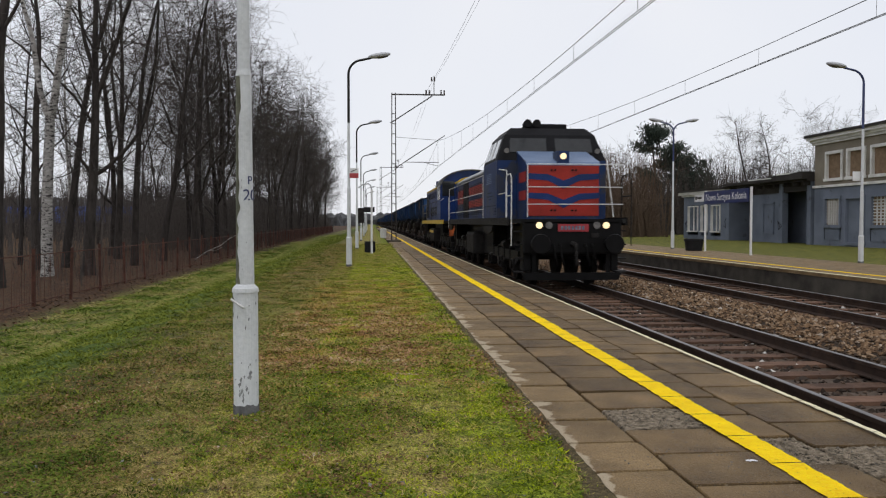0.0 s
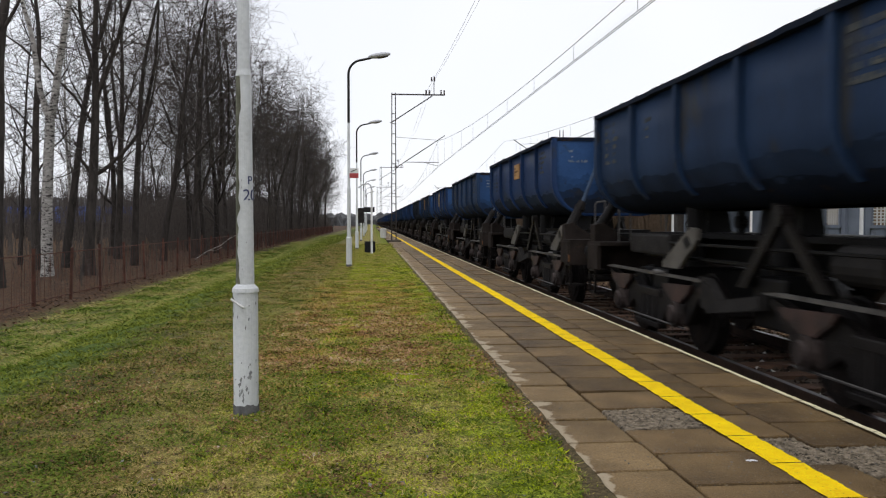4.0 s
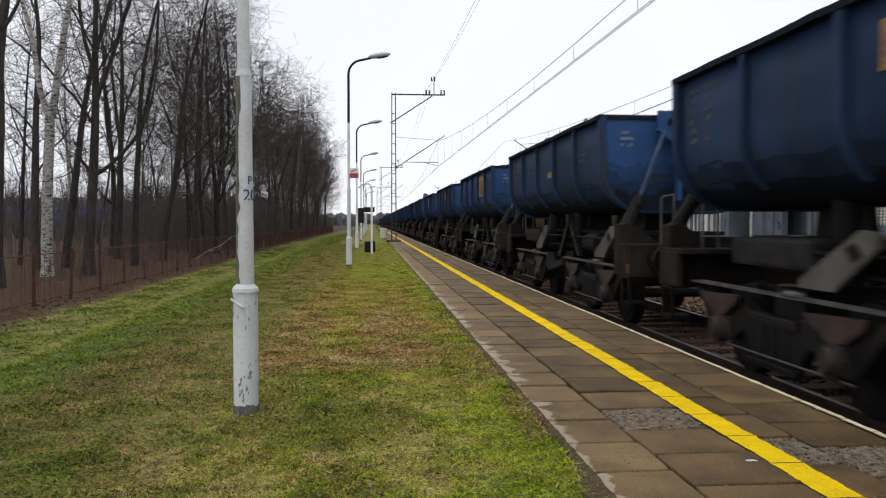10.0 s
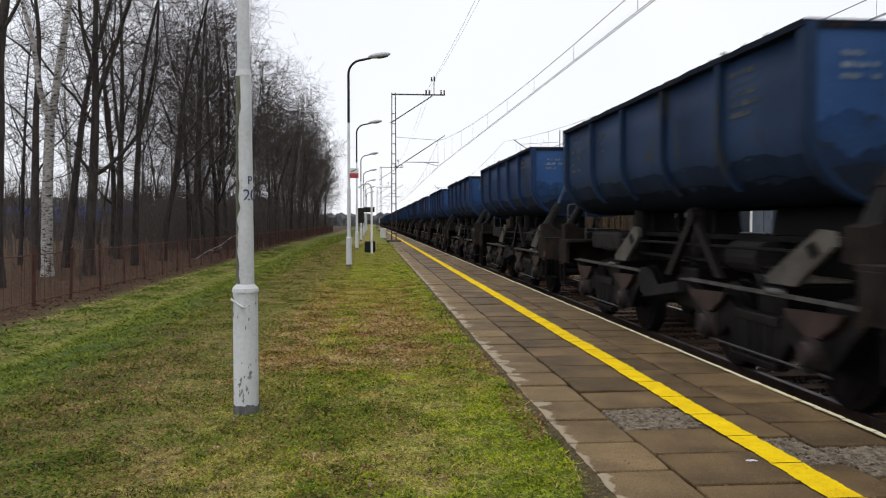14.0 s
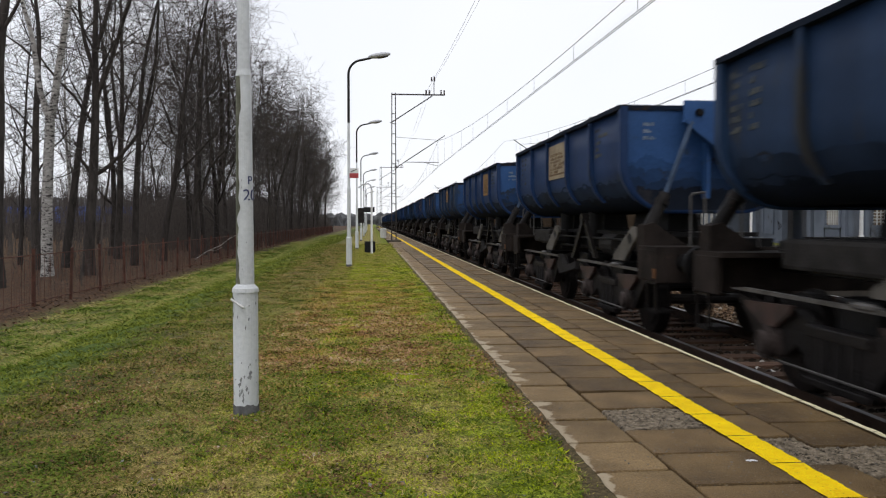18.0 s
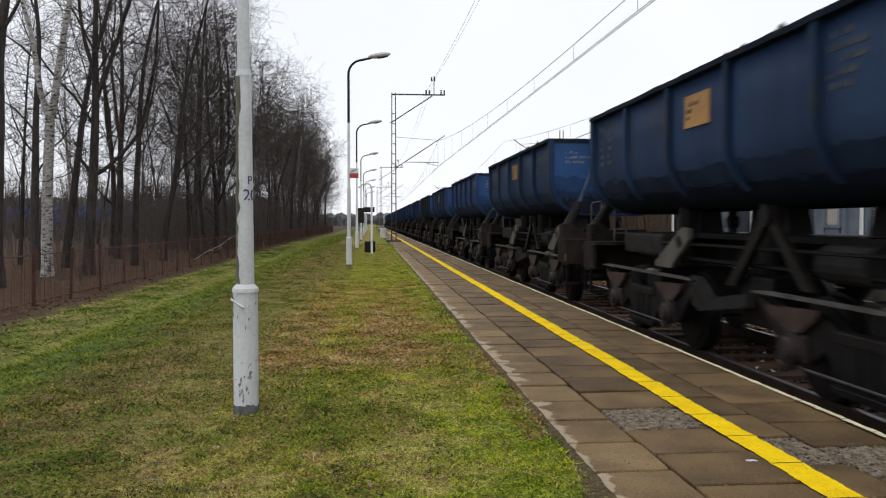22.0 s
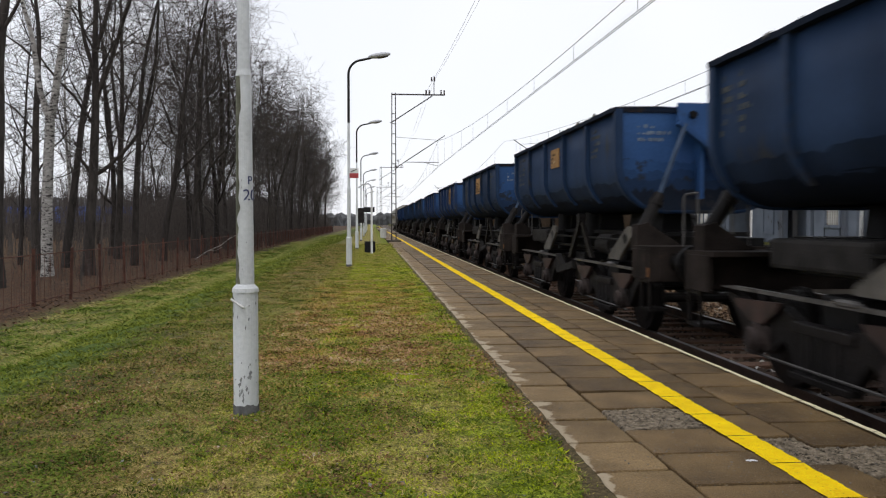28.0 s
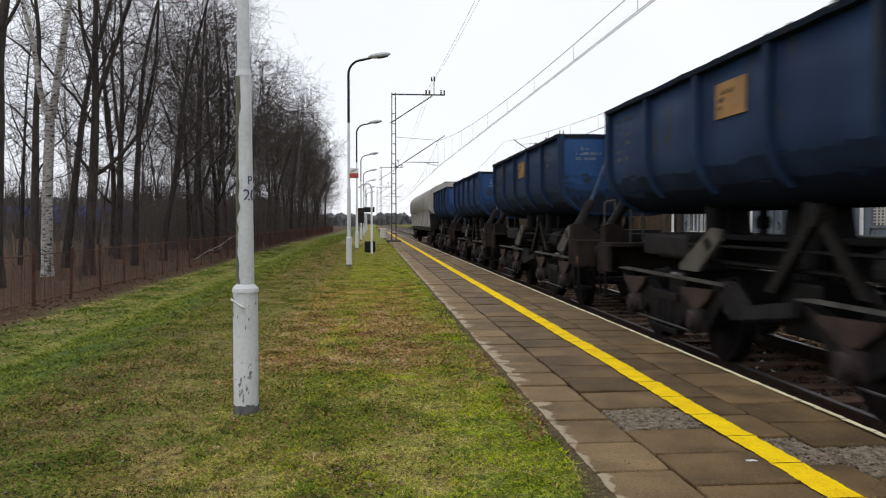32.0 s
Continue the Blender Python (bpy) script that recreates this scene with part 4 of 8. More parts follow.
def wagon_bogie(parent, y, colour=None, link=0):
    """A two-axle bogie with a long top bar, axleboxes and wheels."""
    e = B()
    box(e, -0.95, 0.95, -0.28, 0.28, 0.55, 0.95, 0.03)
    bolster = part("bogie", e, M_BLACK, parent, "grimy two-axle bogie")
    bolster.matrix_basis = Matrix.Translation((0, y, 0))
    for s in (-1, 1):
        b = B()
        prof = [(-1.75, 0.80), (-1.52, 0.62), (-1.28, 0.36), (-0.86, 0.36), (-0.62, 0.50), (-0.40, 0.25), (0.40, 0.25), (0.62, 0.50),
                (0.86, 0.36), (1.28, 0.36), (1.52, 0.62), (1.75, 0.80), (1.75, 0.86), (1.2, 0.74), (0.7, 0.80), (0.3, 0.66), (-0.3, 0.66), (-0.7, 0.80), (-1.2, 0.74), (-1.75, 0.86)]
        prism(b, prof, "x", s * 0.98, s * 1.09)
        part("side_frame", b, colour or M_BOGIE, bolster)
        b = B()
        prism(b, [(-1.85, 0.885), (1.85, 0.885), (1.85, 0.90), (1.6, 0.92), (-1.6, 0.92), (-1.85, 0.90)], "x", s * 1.07, s * 1.12)
        ball(b, (s * 1.10, -0.35, 0.925), (0.04, 0.22, 0.035), 8)
        part("top_bar", b, M_GLINT, bolster, "rubbed bright steel bar")
        b = B()
        for k in (-0.2, 0.0, 0.2):
            cyl(b, (s * 1.06, k, 0.27), (s * 1.06, k, 0.62), 0.075, 0.075, 12)
        box(b, min(s * 1.00, s * 1.13), max(s * 1.00, s * 1.13), -0.44, 0.44, 0.60, 0.70, 0.015)
        box(b, min(s * 1.02, s * 1.14), max(s * 1.02, s * 1.14), -0.46, 0.46, 0.20, 0.27, 0.015)
        part("spring_nest", b, M_BOGIE, bolster)
        b = B()
        cyl(b, (s * 1.13, -1.30, 0.315), (s * 1.13, 1.30, 0.315), 0.012, 0.012, 6)
        part("tie_bar", b, M_GLINT, bolster, "rubbed steel tie bar")
        for a in (-1.05, 1.05):
            b = B()
            box(b, min(s * 0.98, s * 1.13), max(s * 0.98, s * 1.13), a - 0.17, a + 0.17, 0.34, 0.60, 0.03)
            cyl(b, (s * 1.10, a, 0.46), (s * 1.19, a, 0.46), 0.165, 0.150, 18)
            cyl(b, (s * 1.18, a, 0.46), (s * 1.225, a, 0.46), 0.120, 0.095, 16)
            part("axlebox", b, M_AXLE, bolster)
            b = B()
            prism(b, [(a - 0.44, 0.835), (a + 0.44, 0.80), (a + 0.40, 0.74), (a + 0.12, 0.61), (a - 0.12, 0.61), (a - 0.36, 0.74)], "x", s * 1.10, s * 1.15)
            part("guide_wedge", b, M_RUSTBOG, bolster, "rust-brown wedge casting")
            w = part("wheel", wheel_mesh(), M_BOGIE, bolster, "dull steel wheel")
            w.matrix_basis = pose(s * 0.7525, a, 0.46, 0, 0, 0 if s < 0 else 180)
    if link:
        b = B()
        prism(b, [(link * 1.72, 0.62), (link * 1.72, 0.945), (link * 1.84, 0.94), (link * 2.16, 0.73), (link * 3.06, 0.86), (link * 3.06, 0.73), (link * 1.95, 0.58)], "x", -1.12, -1.02)
        prism(b, [(link * 1.95, 0.57), (link * 3.06, 0.72), (link * 3.06, 0.74), (link * 1.95, 0.60)], "x", -1.16, -1.01)
        part("linkage_plate", b, M_GREY_UF, bolster, "dusty slanted linkage plate")
    for a in (-1.05, 1.05):
        b = B()
        cyl(b, (-0.75, a, 0.46), (0.75, a, 0.46), 0.075, 0.075, 10)
        part("axle", b, M_BOGIE, bolster)
    return bolster


def buffer_parts(parent, y, out, half=0.875, z=1.05, mat=None):
    for s in (-1, 1):
        b = B()
        cyl(b, (s * half, y, z), (s * half, y + out * 0.36, z), 0.12, 0.11, 14)
        cyl(b, (s * half, y + out * 0.34, z), (s * half, y + out * 0.50, z), 0.085, 0.085, 12)
        cyl(b, (s * half, y + out * 0.49, z), (s * half, y + out * 0.535, z), 0.235, 0.22, 20)
        part("buffer", b, mat or M_BLACK, parent)


def stencil(b, rr, put, u, z, rows, words, high=0.05, gap=0.035, cut=0.10):
    """Rows of unreadable stencilled characters as small bars; put(u0, u1, z0, z1) adds one bar."""
    for k in range(rows):
        x, zz = u, z - k * (high + gap)
        for w in range(rr.randint(*words)):
            for c in range(rr.randint(2, 7)):
                wd = high * rr.uniform(0.35, 0.62)
                if rr.random() > cut:
                    put(x, x + wd, zz - high * rr.uniform(0.85, 1.0), zz - high * rr.choice([0.0, 0.0, 0.0, 0.45]))
                x += wd + high * 0.17
            x += high * 0.6


def build_wagon(seed, paint, panel, back=4.05):
    """A side-tipping wagon: ribbed round-bellied box on a pivoting underframe, two bogies."""
    rnd = random.Random(seed)
    e = thing("tipping_wagon", (TRACK_1, 60, RAIL_Z), "blue ribbed side-tipping wagon heaped with dark stone", "wagon", "tipping wagons")
    F, K, W, TOP, LOW = -4.05, back, 1.19, 3.20, 1.72
    # half of the box's section, from the top down to the middle of the floor
    half = [(W, TOP), (W, 2.72)] + [(0.52 + (W - 0.52) * math.cos(a), 2.40 - (2.40 - LOW) * math.sin(a)) for a in [radians(90 * k / 9) for k in range(10)]]
    outer = [(-x, z) for x, z in half] + half[::-1]
    inner = [(x * 0.955, max(z, LOW + 0.08)) for x, z in outer]
    b = B()
    rings = [([b.verts.new((x, y, z)) for x, z in outer], [b.verts.new((x, y, z)) for x, z in inner]) for y in (F, K)]
    for i in range(len(outer) - 1):
        b.faces.new((rings[0][0][i], rings[1][0][i], rings[1][0][i + 1], rings[0][0][i + 1]))
        b.faces.new((rings[0][1][i], rings[0][1][i + 1], rings[1][1][i + 1], rings[1][1][i]))
    for i in (0, -1):
        b.faces.new((rings[0][0][i], rings[0][1][i], rings[1][1][i], rings[1][0][i]))
    part("box_side", b, paint, e, smooth=True)
    # shade of the rounded under side, with some soot, painted in; ragged upper limit
    for limit, off, mat, lab in ((2.20, 1.003, M_WMID, "lower plating, belly shade painted half dark"), (1.99, 1.006, M_WDARK, "bottom plating, belly shade painted dark, with soot")):
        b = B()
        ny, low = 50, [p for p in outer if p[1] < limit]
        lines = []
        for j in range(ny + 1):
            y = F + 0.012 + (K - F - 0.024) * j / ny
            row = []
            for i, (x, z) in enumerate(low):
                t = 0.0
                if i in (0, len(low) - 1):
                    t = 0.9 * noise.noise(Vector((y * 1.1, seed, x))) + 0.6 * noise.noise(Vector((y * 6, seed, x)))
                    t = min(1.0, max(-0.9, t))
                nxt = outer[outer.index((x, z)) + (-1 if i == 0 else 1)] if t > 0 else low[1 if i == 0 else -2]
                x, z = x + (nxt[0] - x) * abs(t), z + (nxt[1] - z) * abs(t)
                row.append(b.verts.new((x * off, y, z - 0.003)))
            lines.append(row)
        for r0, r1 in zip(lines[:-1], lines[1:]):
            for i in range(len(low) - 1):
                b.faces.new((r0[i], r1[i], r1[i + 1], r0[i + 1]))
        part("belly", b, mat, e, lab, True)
    for yy, nm in ((F, -1), (K, 1)):
        b = B()
        prism(b, outer, "y", yy - nm * 0.07, yy)
        part("end_wall", b, M_WEND, e, "flat end wall")
        # Films darken step by step towards the bottom of the end wall.
        for step, mat in enumerate(M_END_STEPS if nm < 0 else M_END_STEPS[2:3]):
            level = 2.46 - 0.14 * step if nm < 0 else 2.2
            b = B()
            film = [p for p in outer if p[1] < level]
            n = 70
            edge = [(film[-1][0] + (film[0][0] - film[-1][0]) * k / n, level + 0.13 * noise.noise(Vector((k * 0.11, seed + 3 * step, nm))) + 0.06 * noise.noise(Vector((k * 0.5, seed, step))) + 0.05 * noise.noise(Vector((k * 1.4, seed, step)))) for k in range(1, n)]
            prism(b, [(x * 0.985, z + 0.006) for x, z in film] + edge, "y", yy - nm * 0.02, yy + nm * (0.003 + 0.0025 * step))
            part("grime_film", b, mat, e, "darker film low on the end wall")
        b = B()
        ra = [[b.verts.new((x * 1.004, yy - nm * 0.02, z - 0.002)), b.verts.new((x * 1.062, yy - nm * 0.02, z - 0.06 * (1 - abs(x) / W))),
               b.verts.new((x * 1.062, yy + nm * 0.06, z - 0.06 * (1 - abs(x) / W))), b.verts.new((x * 0.975, yy + nm * 0.06, z + 0.03 * (1 - abs(x) / W)))] for x, z in outer]
        for r0, r1 in zip(ra[:-1], ra[1:]):
            for q in range(3):
                b.faces.new((r0[q], r0[q + 1], r1[q + 1], r1[q]))
        part("end_flange", b, paint, e, "curved end flange", True)
        b = B()
        prism(b, [(-0.40, 3.27), (1.22, 3.27), (1.22, 1.90), (0.98, 1.94), (-0.20, 2.86), (-0.40, 3.00)], "y", yy + nm * 0.17, yy + nm * 0.20)
        pl = part("lever_plate", b, M_WEND, e, "big bent lever plate")
        b = B()
        prism(b, [(-0.40, 3.00), (-0.20, 2.86), (0.98, 1.94), (0.98, 1.88), (-0.22, 2.80), (-0.42, 2.96)], "y", yy + nm * 0.16, yy + nm * 0.29)
        part("plate_lip", b, M_WEND, pl)
        for x, z in ((-0.18, 3.10), (0.18, 2.76)) if nm < 0 else ():
            b = B()
            cyl(b, (x, yy + nm * 0.20, z), (x, yy + nm * 0.26, z), 0.06, 0.05, 10)
            part("pin", b, M_BLACK, pl)
        for x in (-0.05, 0.45, 0.85):
            b = B()
            box(b, x, x + 0.06, min(yy, yy + nm * 0.16), max(yy, yy + nm * 0.16), 1.9, 3.18)
            part("end_stiffener", b, M_WEND, e)
        b = B()
        cyl(b, (-0.31, yy + nm * 0.26, 2.96), (-0.77, yy + nm * 0.46, 1.91), 0.034, 0.034, 8)
        part("tipping_rod", b, M_RODBLUE, e, "thin pale blue tipping rod")
        b = B()
        cyl(b, (-0.755, yy + nm * 0.45, 1.95), (-1.03, yy + nm * 0.56, 1.46), 0.078, 0.092, 12)
        cyl(b, (-0.80, yy + nm * 0.47, 1.87), (-0.83, yy + nm * 0.48, 1.80), 0.10, 0.10, 12)
        part("cylinder", b, M_BOGIE, e, "grimy tipping cylinder")
        b = B()
        prism(b, [(-1.14, 1.24), (-1.14, 1.52), (-1.0, 1.56), (-0.86, 1.46), (-0.52, 1.24)], "y", yy + nm * 0.42, yy + nm * 0.70)
        part("cylinder_bracket", b, M_PLATF, e)
    b = B()
    sec = [p for p in outer if p[0] < -0.9]
    prism(b, [(x * 0.995, z) for x, z in sec] + [(x * 1.062, z - 0.02 * (k < 1) - 0.05 * (1 - abs(x) / W)) for k, (x, z) in list(enumerate(sec))[::-1]], "y", -0.04, 0.04)
    rib = part("rib", b, paint, e)
    at = [F + 0.04 + k * 1.595 for k in range(5)] + [K - 0.04]
    rib.matrix_basis = Matrix.Translation((0, at[0], 0))
    for y in at[1:]:
        again(rib, Matrix.Translation((0, y, 0)))
    for y in at:
        again(rib, pose(0, y, 0, 0, 0, 180))
    # the top rim: a bent angle bar with spilled grit along it
    b = B()
    n = 60
    for s in (-1, 1):
        rows = []
        for k in range(n + 1):
            y = F - 0.05 + (K - F + 0.10) * k / n
            dz = 0.016 * noise.noise(Vector((y * 0.7, seed, s))) + 0.010 * noise.noise(Vector((y * 3.1, seed, s)))
            dx = 0.012 * noise.noise(Vector((y * 0.9, seed + 3, s)))
            rows.append([b.verts.new((s * (x + dx), y, z + dz)) for x, z in ((1.16, 3.225), (1.275, 3.225), (1.275, 3.165), (1.16, 3.165))])
        for r0, r1 in zip(rows[:-1], rows[1:]):
            for q in range(4):
                b.faces.new((r0[q], r0[(q + 1) % 4], r1[(q + 1) % 4], r1[q]))
        b.faces.new(rows[0])
        b.faces.new(rows[-1])
    box(b, -1.22, 1.22, F - 0.02, F + 0.09, 3.15, 3.225)
    box(b, -1.22, 1.22, K - 0.09, K + 0.02, 3.15, 3.225)
    part("rim", b, M_WDARK, e, "dented dark top rim")
    b = B()
    nx, ny = 9, 40
    vs = []
    for j in range(ny):
        row = []
        for i in range(nx):
            x, y = -1.13 + 2.26 * i / (nx - 1), F + 0.1 + (K - F - 0.2) * j / (ny - 1)
            edge = min(1.0, 3.2 * min(1 - abs(x) / 1.14, 1 - abs(2 * y - F - K) / (K - F)) + 0.05)
            z = 3.13 + 0.06 * edge + 0.10 * rnd.random() ** 2 * (0.8 + edge)
            row.append(b.verts.new((x, y, z)))
        vs.append(row)
    for j in range(ny - 1):
        for i in range(nx - 1):
            b.faces.new((vs[j][i], vs[j][i + 1], vs[j + 1][i + 1], vs[j + 1][i]))
    part("load", b, M_LOAD, e, "heap of dark crushed stone")
    b = B()
    for k in range(60):
        y = rnd.uniform(F, K)
        x = rnd.choice([-1.18, -1.22, -1.25, rnd.uniform(-1, 1)])
        r = rnd.uniform(0.008, 0.024) if k > 5 else rnd.uniform(0.025, 0.045)
        bmesh.ops.create_icosphere(b, subdivisions=1, radius=r, matrix=Matrix.Translation((x, y, 3.228)) @ Euler((rnd.random() * 3, 0, rnd.random() * 3)).to_matrix().to_4x4() @ Matrix.Diagonal((1, 1.5, 0.7, 1)))
    part("spilled_stone", b, M_GRIT, e, "pale grit lying along the rim")["kind"] = "stuff"
    # underframe, half a metre ahead of the box
    U = -0.50
    b = B()
    box(b, -0.32, 0.32, U - 4.95, U + 4.95, 1.02, 1.36, 0.015)
    part("centre_sill", b, M_BLACK, e)
    b = B()
    box(b, -0.62, 0.62, U - 3.9, U + 3.9, 1.36, 1.42)
    part("bed_frame", b, M_BLACK, e)
    for y, w in ((2.64, 0.16), (0.42, 0.28), (-2.45, 0.80)):
        b = B()
        prism(b, [(-0.26, 1.40), (0.26, 1.40), (0.20, 1.78), (-0.20, 1.78)], "y", y - w, y + w)
        part("pivot_saddle", b, M_BLACK, e)
    for y in (1.64, -0.58):
        b = B()
        cyl(b, (-0.60, y, 1.0), (-0.60, y, 1.80), 0.14, 0.14, 14)
        part("tipping_cylinder", b, M_BLACK, e)
    b = B()
    cyl(b, (-0.06, 1.66, 1.56), (0.06, 1.66, 1.56), 0.085, 0.085, 14)
    box(b, -0.04, 0.04, 1.62, 1.70, 1.40, 1.80)
    cyl(b, (0, 1.52, 1.56), (0, 1.80, 1.56), 0.025, 0.025, 8)
    part("pivot_roller", b, M_BLACK, e)
    for s in (-1, 1):
        b = B()
        apex = -1.30
        prism(b, [(apex + 0.86, 0.90), (apex + 0.66, 0.90), (apex - 0.07, 1.64), (apex + 0.09, 1.64)], "x", s * 0.98, s * 1.05)
        prism(b, [(apex - 0.62, 0.96), (apex - 0.80, 0.96), (apex - 0.07, 1.64), (apex + 0.09, 1.64)], "x", s * 0.985, s * 1.045)
        cyl(b, (s * 0.96, apex, 1.62), (s * 1.08, apex, 1.62), 0.10, 0.10, 14)
        part("support_strut", b, M_BOGIE, e)
        for y in (1.20, -3.55) if s < 0 else ():
            b = B()
            prism(b, [(y - 0.64, 1.36), (y - 0.62, 1.48), (y - 0.42, 1.50), (y + 0.46, 1.06), (y + 0.46, 0.99), (y - 0.06, 0.99)], "x", s * 1.00, s * 1.05)
            part("slanted_bracket", b, M_DUSTY, e, "pale dusty slanted plate")
            b = B()
            prism(b, [(y - 0.46, 1.30), (y - 0.36, 1.40), (y - 0.22, 1.35), (y - 0.34, 1.24)], "x", s * 1.045, s * 1.056)
            part("bracket_slot", b, M_BLACK, e, "dark slot in the plate")
    b = B()
    box(b, -1.02, -0.64, 1.50, 3.05, 1.13, 1.41, 0.04)
    part("reservoir", b, M_GREY_UF, e, "dark long air reservoir")
    b = B()
    cyl(b, (-0.80, -2.7, 1.20), (-0.80, -2.0, 1.20), 0.17, 0.17, 16)
    cyl(b, (-0.80, -2.02, 1.20), (-0.80, -1.95, 1.20), 0.10, 0.10, 12)
    part("brake_cylinder", b, M_GREY_UF, e, "dark brake cylinder")
    b = B()
    box(b, -0.95, -0.45, -1.25, -0.60, 0.52, 1.02, 0.03)
    part("valve_box", b, M_BLACK, e)
    b = B()
    cyl(b, (-1.0, U - 3.6, 1.30), (-1.0, U + 3.6, 1.30), 0.018, 0.018, 6)
    cyl(b, (-0.90, U - 3.2, 1.12), (-0.90, U + 3.2, 1.12), 0.024, 0.024, 6)
    part("air_pipe", b, M_BLACK, e)
    for nm in (-1, 1):
        b = B()
        y0, y1 = sorted((U + nm * 4.30, U + nm * 5.02))
        box(b, -1.25, 1.25, y0, y1, 1.20, 1.25)
        part("end_platform", b, M_PLATF, e, "grimy end platform")
        b = B()
        box(b, -1.25, 1.25, U + nm * 4.97 - 0.05, U + nm * 4.97 + 0.05, 0.80, 1.21, 0.01)
        for x in (-1.10, -0.62, 0.62, 1.10):
            box(b, x - 0.03, x + 0.03, U + nm * 5.02 - 0.02, U + nm * 5.02 + 0.02, 0.83, 1.18)
        part("headstock", b, M_PLATF, e)
        b = B()
        box(b, -1.262, -1.20, y0 + 0.10, y1 - 0.06, 0.82, 1.21, 0.008)
        part("side_plate", b, M_PLATF, e)
        for x in (-0.76, 0.55):
            b = B()
            yr = U + nm * 4.90
            tube(b, [Vector((x, yr, 1.24)), Vector((x, yr, 1.88)), Vector((x + 0.03, yr, 1.92)), Vector((x + 0.18, yr, 1.94)), Vector((x + 0.20, yr, 1.24))], 0.015, 6)
            part("grab_rail", b, M_GLINT, e, "pale grab rail")
        b = B()
        ys = U + nm * 4.80
        box(b, -1.24, -0.98, ys - 0.16, ys + 0.16, 0.42, 0.455)
        box(b, -1.24, -1.02, ys - 0.16, ys + 0.16, 0.78, 0.81)
        for dy in (-0.15, 0.15):
            box(b, -1.24, -1.20, ys + dy - 0.015, ys + dy + 0.015, 0.42, 1.21)
        part("step", b, M_BOGIE, e)
        b = B()
        cyl(b, (0, U + nm * 5.0, 1.02), (0, U + nm * 5.6, 1.0), 0.07, 0.07, 8)
        part("coupler", b, M_BLACK, e)
        b = B()
        tube(b, [Vector((0.3, U + nm * 5.0, 0.95)), Vector((0.28, U + nm * 5.25, 0.55)), Vector((0.2, U + nm * 5.55, 0.62))], 0.025, 6)
        part("brake_hose", b, M_BLACK, e)
        buffer_parts(e, U + nm * 5.02, nm)
        wagon_bogie(e, U + nm * 2.5, None, -1 if nm > 0 else 0)
    rr = random.Random(seed + 4)
    if panel:
        y0, y1, z0, z1, mat = panel
        b = B()
        box(b, -W - 0.022, -W - 0.003, -y1, -y0, z0, z1)
        p = part("notice_panel", b, mat, e, "weathered notice panel with worn lettering")
        b = B()

        def mark(u0, u1, za, zb):
            if u1 < y1 - 0.04:
                box(b, -W - 0.026, -W - 0.021, -u1, -u0, za, zb)

        high, wide = z1 - z0, y1 - y0
        if wide > 0.9:
            stencil(b, rr, mark, y0 + 0.10 * wide, z1 - 0.26 * high, 6, (4, 6), 0.052 * high / 0.66, 0.014, 0.22)
            mark(y0 + 0.05 * wide, y1 - 0.06 * wide, z0 + 0.10 * high, z0 + 0.15 * high)
        else:
            stencil(b, rr, mark, y0 + 0.10 * wide, z1 - 0.22 * high, 3, (1, 2), 0.13 * high, 0.08 * high, 0.15)
        part("faded_lettering", b, M_PANELBAR, p)["kind"] = "stuff"
    b = B()

    def side_mark(u0, u1, za, zb):
        box(b, -W - 0.008, -W - 0.002, -u1, -u0, za, zb)

    stencil(b, rr, side_mark, 2.55, 3.04, 5, (2, 3), 0.060, 0.040, 0.25)
    for u in (-3.75, -3.35):
        stencil(b, rr, side_mark, u, 3.04, 6, (1, 1), 0.062, 0.048, 0.2)
    if seed % 3 == 1:
        stencil(b, rr, side_mark, -1.95, 2.92, 3, (1, 2), 0.055, 0.05, 0.3)
    part("side_lettering", b, M_TANBARS, e, "faded pale stencilled bars")["kind"] = "stuff"
    b = B()
    box(b, -1.270, -1.252, U - 5.02, U - 4.95, 0.86, 0.98, 0.004)
    part("end_mark", b, M_RUSTMARK, e, "small dull orange end mark")
    b = B()

    def end_mark(u0, u1, za, zb):
        box(b, u0, u1, F - 0.008, F + 0.002, za, zb)

    stencil(b, rr, end_mark, -0.92, 2.98, 3, (1, 2), 0.052, 0.045, 0.1)
    part("end_lettering", b, M_BARS, e, "faded white stencilled bars")["kind"] = "stuff"
    return e


